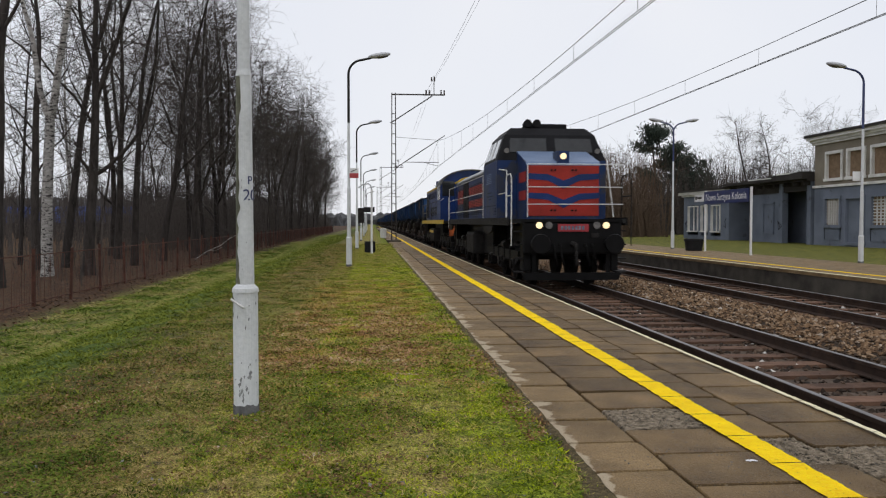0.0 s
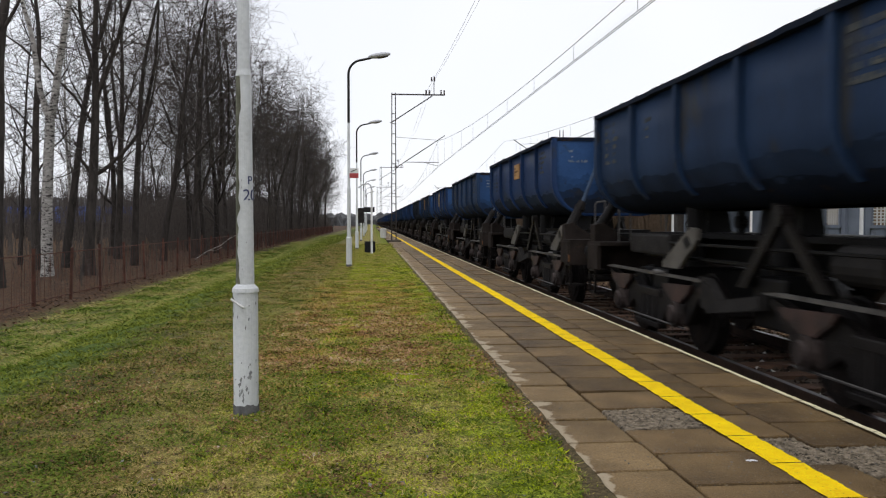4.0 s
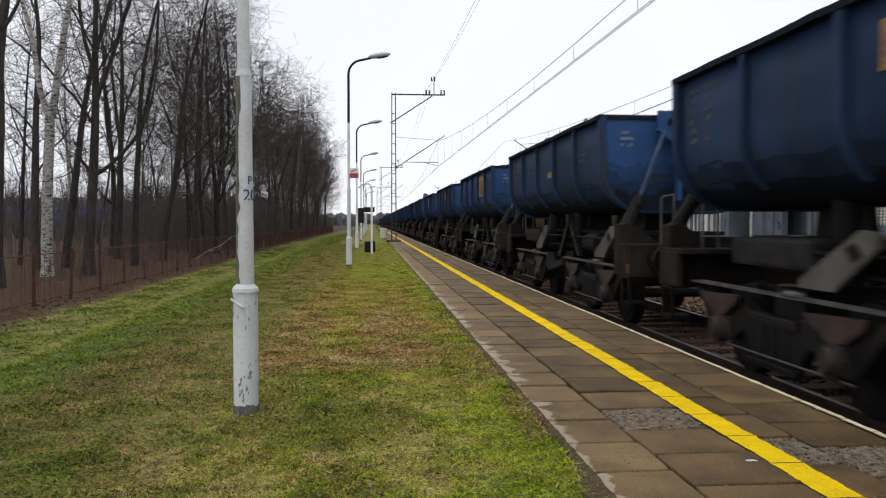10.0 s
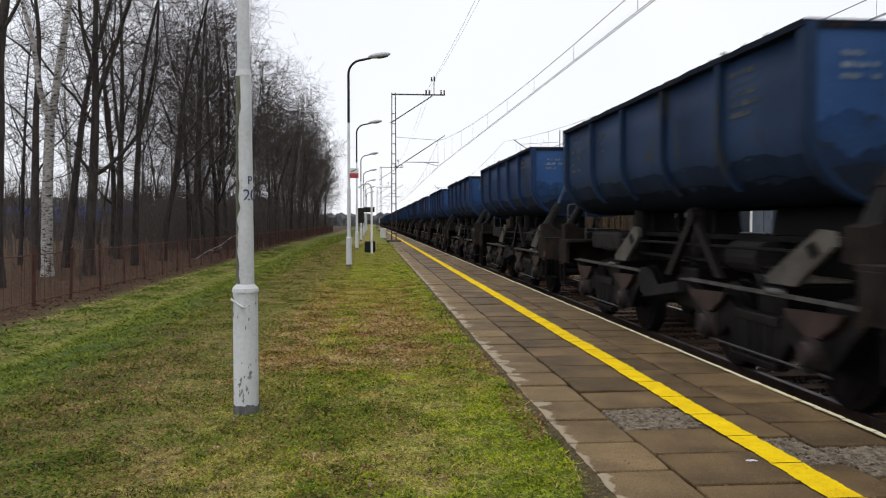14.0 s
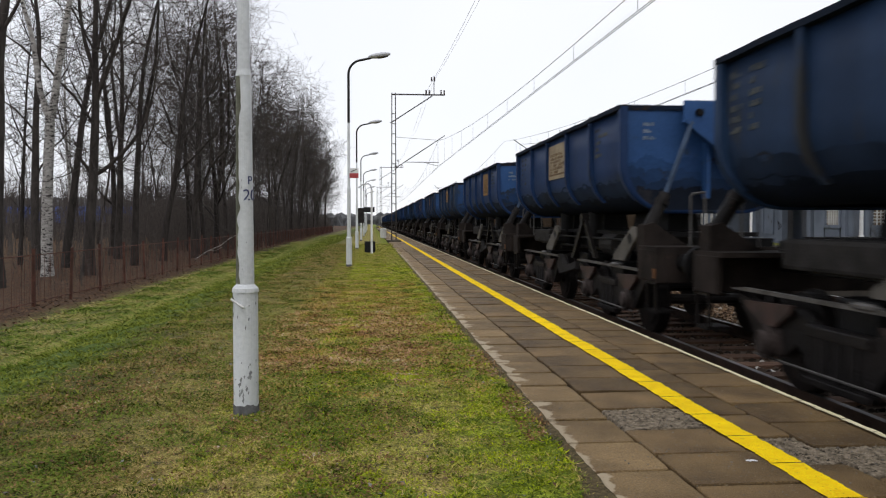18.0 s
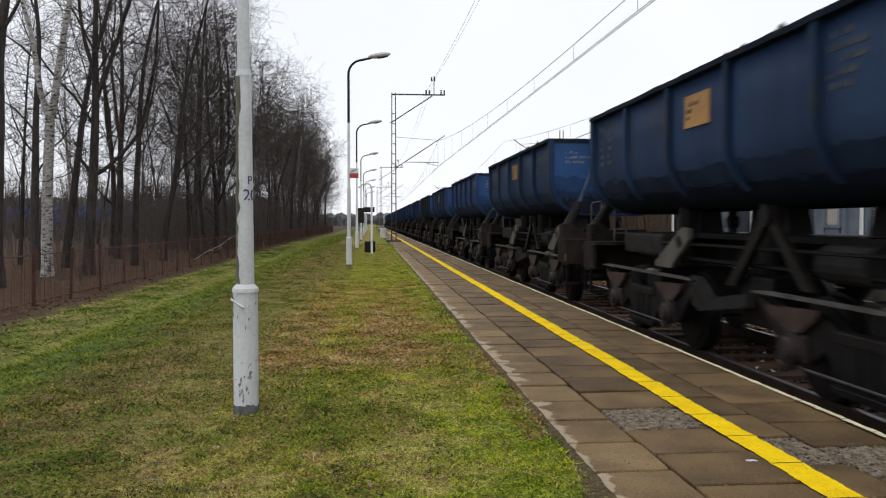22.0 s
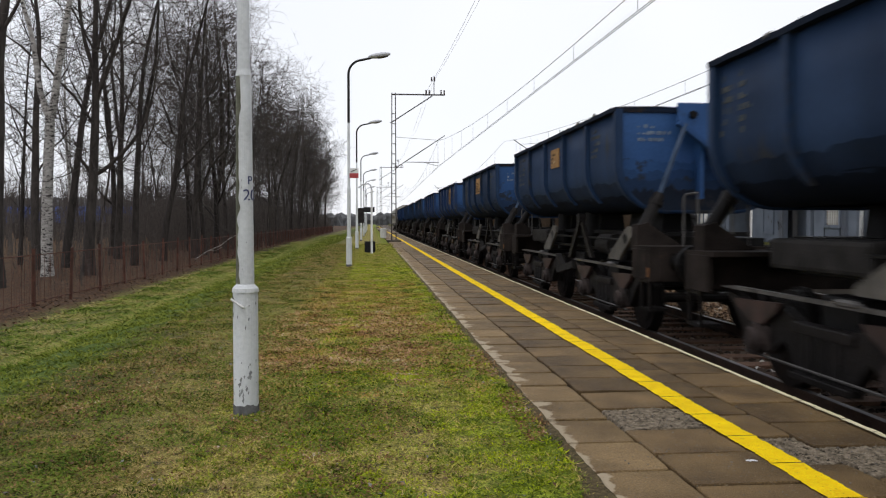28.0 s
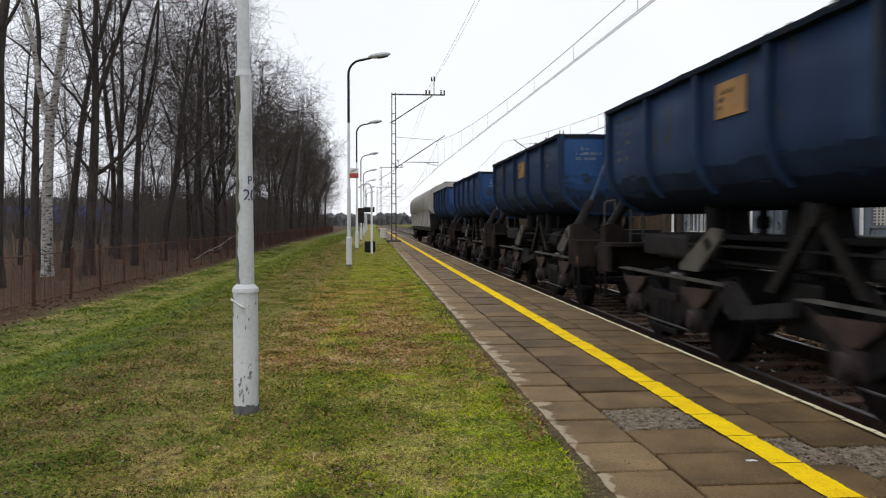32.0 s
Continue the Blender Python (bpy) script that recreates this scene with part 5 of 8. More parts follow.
def loco_bogie(parent, y):
    b = B()
    box(b, -1.0, 1.0, y - 1.9, y + 1.9, 0.62, 0.92, 0.03)
    bg = part("bogie", b, M_BLACK, parent, "black three-axle bogie")
    for s in (-1, 1):
        b = B()
        prism(b, [(y - 2.45, 0.62), (y - 2.1, 0.50), (y - 1.6, 0.60), (y - 0.6, 0.60), (y - 0.3, 0.5), (y + 0.3, 0.5), (y + 0.6, 0.60), (y + 1.6, 0.60), (y + 2.1, 0.50), (y + 2.45, 0.62), (y + 2.45, 0.86), (y - 2.45, 0.86)], "x", s * 1.06, s * 1.20)
        part("side_frame", b, M_BLACK, bg)
        for a in (-1.85, 0, 1.85):
            w = part("wheel", wheel_mesh(0.525), M_BOGIE, bg)
            w.matrix_basis = pose(s * 0.7525, y + a, 0.525, 0, 0, 0 if s < 0 else 180)
            b = B()
            box(b, min(s * 1.05, s * 1.24), max(s * 1.05, s * 1.24), y + a - 0.19, y + a + 0.19, 0.34, 0.66, 0.03)
            cyl(b, (s * 1.22, y + a, 0.51), (s * 1.29, y + a, 0.51), 0.12, 0.12, 12)
            part("axlebox", b, M_BOGIE, bg)
        for a in (-1.35, -0.5, 0.5, 1.35):
            b = B()
            rings = []
            for k in range(12):
                r = 0.10 if k % 2 else 0.07
                rings.append([b.verts.new((s * 1.15 + r * math.cos(q * math.tau / 12), y + a + r * math.sin(q * math.tau / 12), 0.63 + k * 0.025)) for q in range(12)])
            for lo, hi in zip(rings[:-1], rings[1:]):
                for q in range(12):
                    b.faces.new((lo[q], lo[(q + 1) % 12], hi[(q + 1) % 12], hi[q]))
            b.faces.new(rings[0])
            b.faces.new(rings[-1])
            part("coil_spring", b, M_BLACK, bg)
        b = B()
        cyl(b, (s * 1.22, y - 0.9, 0.98), (s * 1.22, y - 0.45, 0.98), 0.09, 0.09, 10)
        part("brake_cylinder", b, M_BOGIE, bg)
    return bg


def handrail(parent, paths, mat, label="", r=0.02):
    b = B()
    for p in paths:
        tube(b, [Vector(q) for q in p], r, 6)
    return part("handrail", b, mat, parent, label)


def louvres(parent, x, y0, y1, z0, z1, n, mat, name="louvre_panel"):
    b = B()
    s = -1 if x < 0 else 1
    for k in range(n):
        z = z0 + (z1 - z0) * (k + 0.5) / n
        h = (z1 - z0) / n * 0.20
        prism(b, [(x, z + h), (x + s * 0.018, z - h * 0.4), (x + s * 0.018, z - h), (x, z - h)], "y", y0, y1)
    return part(name, b, mat, parent)


def front_gear(e, y, out, plate):
    """Headstock, steps, plough, hoses and coupler at one end of a locomotive."""
    b = B()
    box(b, -1.20, 1.20, min(y, y - out * 0.16), max(y, y - out * 0.16), 0.80, 1.62, 0.05)
    part("headstock", b, M_BLACK, e, "black buffer beam")
    buffer_parts(e, y, out, 0.875, 1.06)
    b = B()
    cyl(b, (0, y, 1.05), (0, y + out * 0.32, 1.03), 0.07, 0.06, 8)
    for k in range(3):
        ball(b, (0, y + out * (0.34 + 0.02 * k), 0.96 - 0.16 * k), (0.04, 0.05, 0.11), 8)
    part("screw_coupling", b, M_GREY_UF, e)
    for x in (-0.48, -0.32, 0.30, 0.46):
        b = B()
        tube(b, [Vector((x, y, 1.05)), Vector((x, y + out * 0.14, 0.98)), Vector((x + 0.03, y + out * 0.17, 0.72)), Vector((x + 0.09, y + out * 0.10, 0.55))], 0.025, 6)
        part("brake_hose", b, M_BLACK, e)
    b = B()
    prism(b, [(-1.22, 0.36), (-1.15, 0.18), (1.15, 0.18), (1.22, 0.36)], "y", y - out * 0.12, y - out * 0.06)
    for x in (-0.9, 0.9):
        box(b, x - 0.05, x + 0.05, y - out * 0.14 - 0.02, y - out * 0.14 + 0.02, 0.30, 0.85)
    part("plough", b, M_BLACK, e)
    for s in (-1, 1):
        b = B()
        x0, x1 = sorted((s * 0.98, s * 1.16))
        box(b, x0, x1, y - out * 0.62, y - out * 0.16, 0.40, 1.55, 0.02)
        part("step_box", b, M_BLACK, e)
        for z in (0.35, 0.68, 1.01, 1.34):
            b = B()
            x0, x1 = sorted((s * 1.14, s * 1.36))
            box(b, x0, x1, y - out * 0.58, y - out * 0.18, z, z + 0.03)
            part("step", b, M_GREY_UF, e)


def loco_base(e, L, beam_mat, beam_from, tank, tank_length=2.9):
    b = B()
    prism(b, [(-1.22, 0.0), (1.22, 0.0), (1.46, 0.50), (1.46, L - 0.50), (1.22, L), (-1.22, L), (-1.46, L - 0.50), (-1.46, 0.50)], "z", 1.54, 1.64)
    part("deck", b, M_BLACK, e)
    for s in (-1, 1):
        b = B()
        x0, x1 = sorted((s * 1.44, s * 1.50))
        box(b, x0, x1, max(0.48, beam_from), L - 0.48, 1.49, 1.68)
        part("side_beam", b, beam_mat, e)
    b = B()
    box(b, -1.05, 1.05, 5.7, 10.4, 0.55, 1.5, 0.05)
    part("frame_girder", b, M_BLACK, e)
    b = B()
    box(b, -0.6, 0.6, 0.3, L - 0.3, 0.75, 1.5, 0.05)
    part("underframe", b, M_BLACK, e)
    b = B()
    box(b, -1.40, 1.40, tank, tank + tank_length, 0.50, 1.25, 0.12)
    part("fuel_tank", b, M_GREY_UF, e, "dark grey fuel tank")
    loco_bogie(e, 3.1)
    loco_bogie(e, L - 3.1)
    front_gear(e, 0.0, -1, True)
    front_gear(e, L, 1, False)


def red_loco():
    e = thing("diesel_locomotive", (TRACK_1, 14.1, RAIL_Z), "red and blue diesel locomotive with lit headlights, dark cab roof", "locomotive", "locomotives")
    L = 15.7
    loco_base(e, L, M_GREY_UF, 0.0, 7.7, 2.0)
    # short nose
    b = B()
    prism(b, [(0.95, 1.64), (0.95, 2.98), (1.02, 3.05), (2.3, 3.42), (2.3, 1.64)], "x", -0.93, 0.93)
    part("nose_body", b, M_LBLUE, e)
    b = B()
    box(b, -0.90, 0.90, 0.930, 0.952, 1.72, 2.98, 0.008)
    part("nose_front", b, M_LRED, e, "red nose front")
    for z in (2.62, 2.14):
        b = B()
        prism(b, [(-0.90, z + 0.16), (-0.40, z + 0.14), (0, z - 0.02), (0.40, z + 0.14), (0.90, z + 0.16), (0.90, z + 0.02), (0.40, z - 0.02), (0, z - 0.22), (-0.40, z - 0.02), (-0.90, z + 0.02)], "y", 0.918, 0.931)
        part("chevron", b, M_LBLUE2, e, "blue chevron stripe")
    for x in (-0.31, -0.22, 0.22, 0.31):
        for z in (1.86, 2.86):
            b = B()
            cyl(b, (x, 0.90, z), (x, 0.935, z), 0.026, 0.026, 8)
            part("lifting_lug", b, M_BLACK, e)
    b = B()
    prism(b, [(0.945, 2.975), (1.015, 3.055), (2.29, 3.425), (2.29, 3.44), (1.01, 3.072), (0.925, 2.98)], "x", -0.935, 0.935)
    part("nose_top", b, M_LLIGHT, e, "pale blue sloping nose top")
    for s in (-1, 1):
        b = B()
        x0, x1 = sorted((s * 0.93, s * 0.945))
        for z0, z1 in ((2.58, 2.84), (2.12, 2.36)):
            box(b, x0, x1, 1.0, 1.9, z0, z1)
        part("red_flash", b, M_LRED, e)
    b = B()
    prism(b, [(0.98, 3.02), (0.98, 3.34), (1.45, 3.34), (1.45, 3.14)], "x", -0.155, 0.155)
    part("headlight_box", b, M_LBLUE, e)
    b = B()
    cyl(b, (0, 0.95, 3.21), (0, 0.985, 3.21), 0.078, 0.078, 18)
    part("headlight", b, M_LIGHT_ON, e, "lit top headlight")
    for s in (-1, 1):
        b = B()
        cyl(b, (s * 0.81, -0.04, 1.49), (s * 0.81, 0.01, 1.49), 0.078, 0.078, 18)
        part("headlight", b, M_LIGHT_ON, e, "lit lower headlight")
        b = B()
        cyl(b, (s * 0.58, -0.04, 1.49), (s * 0.58, 0.01, 1.49), 0.085, 0.085, 18)
        part("tail_light", b, M_LENS, e, "unlit tail light")
    b = B()
    box(b, -0.36, 0.38, -0.035, 0.0, 1.34, 1.52, 0.006)
    pl = part("number_plate", b, M_REDLENS, e, "red plate with white bars")
    b = B()
    for k in range(7):
        box(b, -0.29 + k * 0.085, -0.235 + k * 0.085, -0.039, -0.034, 1.385, 1.475)
    part("plate_bars", b, M_BARS, pl)
    b = B()
    box(b, 0.45, 0.63, -0.02, 0.0, 1.20, 1.30)
    part("small_plate", b, M_GREY_UF, e)
    # cab
    b = B()
    body = [(-1.47, 1.64), (-1.47, 3.20), (1.47, 3.20), (1.47, 1.64)]
    prism(b, body, "y", 2.28, 4.75)
    part("cab_body", b, M_LBLUE, e, "blue cab side with a grille")
    b = B()
    secs = [(2.28, 1.47, 3.20, 0.0), (2.55, 1.20, 3.88, 0.0), (2.72, 1.02, 4.10, 0.0), (4.55, 1.02, 4.10, 0.0), (4.75, 1.20, 3.88, 0.0), (4.80, 1.47, 3.20, 0.0)]
    lo = [b.verts.new(p) for p in ((-1.47, 2.28, 3.20), (1.47, 2.28, 3.20), (1.47, 4.75, 3.20), (-1.47, 4.75, 3.20))]
    mi = [b.verts.new(p) for p in ((-1.22, 2.52, 3.90), (1.22, 2.52, 3.90), (1.22, 4.72, 3.90), (-1.22, 4.72, 3.90))]
    hi = [b.verts.new(p) for p in ((-1.02, 2.72, 4.10), (1.02, 2.72, 4.10), (1.02, 4.60, 4.10), (-1.02, 4.60, 4.10))]
    for a, c in ((lo, mi), (mi, hi)):
        for i in range(4):
            b.faces.new((a[i], a[(i + 1) % 4], c[(i + 1) % 4], c[i]))
    b.faces.new(hi)
    part("cab_top", b, M_LDARK, e, "black sloping cab top")
    def pane(pts, mat, nm="cab_window", lab=""):
        bb = B()
        bb.faces.new([bb.verts.new(p) for p in pts])
        r = bmesh.ops.extrude_face_region(bb, geom=bb.faces[:])
        n = (Vector(pts[1]) - Vector(pts[0])).cross(Vector(pts[2]) - Vector(pts[0])).normalized()
        bmesh.ops.translate(bb, verts=[v for v in r["geom"] if isinstance(v, bmesh.types.BMVert)], vec=n * 0.012)
        return part(nm, bb, mat, e, lab)
    def fr(x, z):
        return (x, 2.28 + (z - 3.20) * 0.343 - 0.004, z)
    for x0, x1 in ((-1.12, -0.12), (0.12, 1.12)):
        pane([fr(x0, 3.42), fr(x1, 3.42), fr(x1 * 0.97, 3.80), fr(x0 * 0.97, 3.80)], M_GLASS_DK)
    for s in (-1, 1):
        for y0, y1 in ((2.62, 3.30), (3.38, 3.98), (4.05, 4.62)):
            def sd(y, z):
                return (s * (1.474 - (z - 3.20) * 0.357), y, z)
            q = [sd(y0, 3.28), sd(y1, 3.28), sd(y1, 3.80), sd(y0 + 0.12, 3.80)]
            # Painted sky reflection on the platform side only.
            pane(q[::-1] if s < 0 else q, M_GLASS_SKY if s < 0 else M_GLASS_DK, "side_window", "side window; platform side has painted sky reflection")
        louvres(e, s * 1.47, 3.15, 4.05, 2.62, 2.92, 6, M_LLIGHT, "cab_grille")
        louvres(e, s * 1.47, 2.42, 2.72, 1.75, 1.95, 5, M_BLACK, "cab_vent")
        b = B()
        x0, x1 = sorted((s * 1.47, s * 1.478))
        box(b, x0, x1, 2.35, 4.70, 2.00, 2.015)
        part("cab_seam", b, M_BLACK, e)
        b = B()
        for z, ya, yb in ((2.36, 3.2, 3.9), (2.26, 3.0, 3.95), (2.18, 3.3, 3.7)):
            box(b, x0, x1 - s * 0.004, ya, yb, z, z + 0.028)
        part("side_lettering", b, M_TANBARS, e, "faded stencilled bars")["kind"] = "stuff"
        b = B()
        cyl(b, (s * 1.22, 2.26, 3.45), (s * 1.22, 2.20, 3.45), 0.07, 0.07, 10)
        part("marker_lamp", b, M_LENS, e)
    b = B()
    box(b, -0.55, 0.55, 2.85, 4.3, 4.09, 4.24, 0.04)
    part("roof_box", b, M_LDARK, e)
    for x in (-0.55, -0.30):
        b = B()
        cyl(b, (x, 2.75, 4.24), (x, 3.2, 4.24), 0.11, 0.07, 10)
        part("horn", b, M_LDARK, e, "black roof horn")
    # long hood
    b = B()
    prism(b, [(-1.12, 1.64), (-1.12, 3.16), (1.12, 3.16), (1.12, 1.64)], "y", 4.74, 15.1)
    part("engine_hood", b, M_LBLUE, e)
    b = B()
    prism(b, [(-1.16, 3.14), (-1.16, 3.19), (-0.80, 3.42), (0.80, 3.42), (1.16, 3.19), (1.16, 3.14)], "y", 4.76, 15.12)
    part("hood_roof", b, M_LROOF, e, "light grey sheet roof")
    for k in range(13):
        y = 5.02 + k * 0.475
        for s in (-1, 1):
            louvres(e, s * 1.132, y, y + 0.22, 1.82, 2.92, 20, M_BLACK)
    for s in (-1, 1):
        x0, x1 = sorted((s * 1.12, s * 1.130))
        for z0, z1 in ((2.52, 2.84), (2.10, 2.36)):
            b = B()
            box(b, x0, x1, 4.95, 11.15, z0, z1)
            part("red_band", b, M_LRED, e, "red band along the hood")
        b = B()
        box(b, x0, x1, 11.25, 12.08, 1.72, 3.08)
        part("radiator_grille", b, M_BLACK, e, "dark radiator grille")
        b = B()
        box(b, x0, x1, 12.14, 12.98, 1.72, 3.08)
        part("radiator_grille", b, M_BLACK, e, "dark radiator grille")
        for y in (13.2, 13.75, 14.3):
            louvres(e, s * 1.132, y, y + 0.26, 1.82, 2.92, 20, M_BLACK)
        b = B()
        box(b, x0, x1, 13.05, 14.95, 2.30, 2.84)
        part("red_band", b, M_LRED, e)
    for s in (-1, 1):
        for y0, y1, z in ((3.05, 4.75, 1.25), (13.9, 15.2, 1.25)):
            b = B()
            prism(b, [((y0 + y1) / 2 - (y1 - y0) / 2 * math.cos(a), 1.46 - (1.46 - z) * math.sin(a) ** 0.7) for a in [math.pi * k / 14 for k in range(15)]], "x", s * 1.42, s * 1.48)
            part("rounded_skirt", b, M_GREY_UF, e, "grey rounded skirt plate")
    W = 1.46
    for s in (-1, 1):
        handrail(e, [[(s * W, 4.9, z), (s * W, 15.3, z)] for z in (1.95, 2.44, 2.95)] + [[(s * W, y, 1.68), (s * W, y, 2.95)] for y in (4.95, 15.3)], M_HANDRAIL, "white side handrail", 0.012)
        handrail(e, [[(s * W, 0.1, 1.0), (s * W, 0.1, 2.62), (s * W, 0.25, 2.72), (s * W, 0.75, 2.72), (s * W, 0.85, 2.6), (s * W, 0.85, 1.68)], [(s * W, 0.1, 2.2), (s * W, 0.85, 2.2)]], M_HANDRAIL if s < 0 else M_GREY_UF, "white step handrail" if s < 0 else "", 0.015)
        handrail(e, [[(s * W, 15.6, 1.3), (s * W, 15.6, 2.62), (s * W, 15.35, 2.62)]], M_HANDRAIL, "", 0.013)
        if s < 0:
            handrail(e, [[(s * 1.42, 1.0, 1.70), (s * 1.42, 1.0, 2.85), (s * 1.42, 2.15, 2.95)], [(s * 1.42, 1.0, 2.3), (s * 1.42, 2.2, 2.3)]], M_HANDRAIL, "", 0.012)
    handrail(e, [[(-0.98, 0.55, 2.98), (1.35, 0.55, 2.98), (1.4, 0.7, 2.9)], [(-1.0, 0.50, 2.42), (1.35, 0.50, 2.42)], [(-1.02, 0.45, 2.0), (1.35, 0.45, 2.0)],
                 [(-0.98, 0.55, 2.98), (-1.05, 0.2, 1.7)], [(1.0, 0.55, 2.98), (1.05, 0.2, 1.7)]], M_HANDRAIL, "white front handrail", 0.012)
    return e


def yellow_loco():
    e = thing("diesel_locomotive", (TRACK_1, 31.5, RAIL_Z), "blue and yellow diesel locomotive with an arched cab roof", "locomotive", "locomotives")
    L = 16.1
    loco_base(e, L, M_LYEL, 0.7, 7.2)
    b = B()
    prism(b, [(-0.75, 1.64), (-0.75, 3.44), (0.75, 3.44), (0.75, 1.64)], "y", 0.75, 2.12)
    part("short_hood", b, M_LBLUE2, e)
    b = B()
    prism(b, [(-0.78, 3.40), (-0.78, 3.47), (-0.55, 3.61), (-0.25, 3.67), (0.25, 3.67), (0.55, 3.61), (0.78, 3.47), (0.78, 3.40)], "y", 0.72, 2.10)
    part("hood_cap", b, M_LYEL, e, "yellow rounded hood top")
    b = B()
    prism(b, [(-0.75, 3.42), (0, 3.12), (0.75, 3.42)], "y", 0.735, 0.752)
    part("yellow_point", b, M_LYEL, e)
    for s in (-1, 1):
        louvres(e, s * 0.76, 1.35, 1.62, 2.78, 3.20, 9, M_BLACK, "hood_vent")
        louvres(e, s * 0.76, 1.1, 1.4, 1.85, 2.25, 8, M_BLACK, "hood_vent")
    b = B()
    box(b, -0.66, -0.34, 0.10, 0.14, 1.85, 2.50, 0.01)
    mk = part("marker_board", b, M_LRED, e, "red board with a white stripe")
    b = B()
    box(b, -0.55, -0.45, 0.094, 0.101, 1.87, 2.48)
    part("stripe", b, M_SIGNWHITE, mk)
    arch = [(-1.48, 1.64), (-1.48, 3.30)] + [(1.48 * math.sin(a), 3.30 + 0.76 * math.cos(a)) for a in [radians(-82 + 164 * k / 14) for k in range(15)]] + [(1.48, 3.30), (1.48, 1.64)]
    b = B()
    prism(b, arch, "y", 2.1, 4.05)
    part("cab_body", b, M_LBLUE2, e, "blue cab with an arched end")
    b = B()
    ring = [(1.52 * math.sin(a), 3.31 + 0.79 * math.cos(a)) for a in [radians(-86 + 172 * k / 14) for k in range(15)]]
    prism(b, ring + [(x * 0.96, z - 0.05) for x, z in ring[::-1]], "y", 2.0, 4.12)
    part("cab_roof", b, M_LROOFDK, e, "dull grey arched roof")
    b = B()
    cyl(b, (0, 0.60, 3.40), (0, 0.74, 3.40), 0.20, 0.20, 20)
    part("headlight_ring", b, M_LROOF, e)
    b = B()
    cyl(b, (0, 0.58, 3.40), (0, 0.61, 3.40), 0.165, 0.165, 20)
    part("headlight", b, M_LENS, e, "large unlit round headlight")
    for s in (-1, 1):
        b = B()
        x0, x1 = sorted((s * 1.47, s * 1.492))
        box(b, x0, x1, 2.30, 2.95, 2.64, 3.40, 0.01)
        part("cab_window", b, M_GLASS_DK, e)
        b = B()
        box(b, x0, x1, 3.05, 3.62, 2.64, 3.40, 0.01)
        part("cab_window", b, M_GLASS_DK, e)
        b = B()
        box(b, s * 1.10 - 0.29, s * 1.10 + 0.29, 2.074, 2.1, 2.82, 3.52, 0.01)
        part("front_window", b, M_GLASS_DK, e)
        b = B()
        for z, y0, y1 in ((2.40, 2.35, 2.85), (2.06, 2.6, 3.5), (1.92, 2.7, 3.3)):
            box(b, s * 1.488 - 0.004, s * 1.488 + 0.004, y0, y1, z, z + 0.07)
        part("side_lettering", b, M_BARS, e)["kind"] = "stuff"
    # long hood
    b = B()
    prism(b, [(-1.22, 1.64), (-1.22, 3.38), (-0.95, 3.58), (0.95, 3.58), (1.22, 3.38), (1.22, 1.64)], "y", 4.02, 15.2)
    part("engine_hood", b, M_LBLUE2, e)
    for s in (-1, 1):
        x0, x1 = sorted((s * 1.215, s * 1.235))
        b = B()
        box(b, x0, x1, 4.1, 14.9, 3.37, 3.48)
        part("yellow_band", b, M_LYEL, e, "yellow band along the hood edge")
        for k in range(14):
            y = 4.35 + k * 0.70
            b = B()
            box(b, x0, x1 - s * 0.008, y, y + 0.36, 2.92, 3.25, 0.004)
            part("vent_frame", b, M_BLACK, e)
            louvres(e, s * 1.230, y + 0.02, y + 0.34, 2.94, 3.24, 8, M_LBLUE2, "vent_slats")
            if k < 11:
                b = B()
                box(b, x0, x1 - s * 0.008, y, y + 0.45, 1.95, 2.42, 0.004)
                part("vent_frame", b, M_BLACK, e)
                louvres(e, s * 1.230, y + 0.02, y + 0.43, 1.97, 2.40, 9, M_LBLUE2, "vent_slats")
        for y0, y1 in ((13.0, 14.0), (14.3, 14.95)):
            b = B()
            box(b, x0, x1, y0, y1, 1.85, 3.15, 0.01)
            part("radiator_shutter", b, M_BLACK, e, "dark slatted radiator shutter")
            louvres(e, s * 1.236, y0 + 0.05, y1 - 0.05, 1.90, 3.10, 14, M_BOGIE, "shutter_slats")
        for y in (5.9, 8.0, 10.1, 12.2):
            b = B()
            box(b, x0, x1, y, y + 0.02, 1.70, 3.32)
            part("hood_seam", b, M_LBLUE, e)
        W = 1.46
        handrail(e, [[(s * W, 4.3, z), (s * W, 15.6, z)] for z in (2.10, 2.62)] + [[(s * W, y, 1.68), (s * W, y, 2.62)] for y in (4.35, 8.0, 12.0, 15.6)], M_LBLUE2 if s > 0 else M_DUSTY, "thin side handrail", 0.016)
        handrail(e, [[(s * W, 0.62, 2.64), (s * W, 0.85, 2.66), (s * W, 2.05, 2.60)]], M_HANDRAIL, "", 0.012)
        b = B()
        x0, x1 = sorted((s * 1.405, s * 1.415))
        box(b, x0, x1, 7.35, 9.95, 1.00, 1.14)
        part("tank_stripe", b, M_LYEL, e, "yellow stripe on the tank")
    b = B()
    for y in (4.6, 6.2, 7.8, 9.4, 11.0):
        cyl(b, (-0.95, y, 3.56), (-0.95, y, 3.72), 0.012, 0.012, 5)
    cyl(b, (-0.95, 4.4, 3.72), (-0.95, 11.2, 3.72), 0.014, 0.014, 5)
    part("roof_rail", b, M_GREY_UF, e)
    b = B()
    cyl(b, (-0.2, 13.2, 3.5), (-0.2, 13.2, 4.08), 0.62, 0.58, 22)
    part("fan_shaft", b, M_LBLUE2, e, "round roof fan housing")
    b = B()
    box(b, -0.75, -0.42, 4.2, 4.6, 3.5, 4.02, 0.03)
    part("exhaust", b, M_BLACK, e)
    b = B()
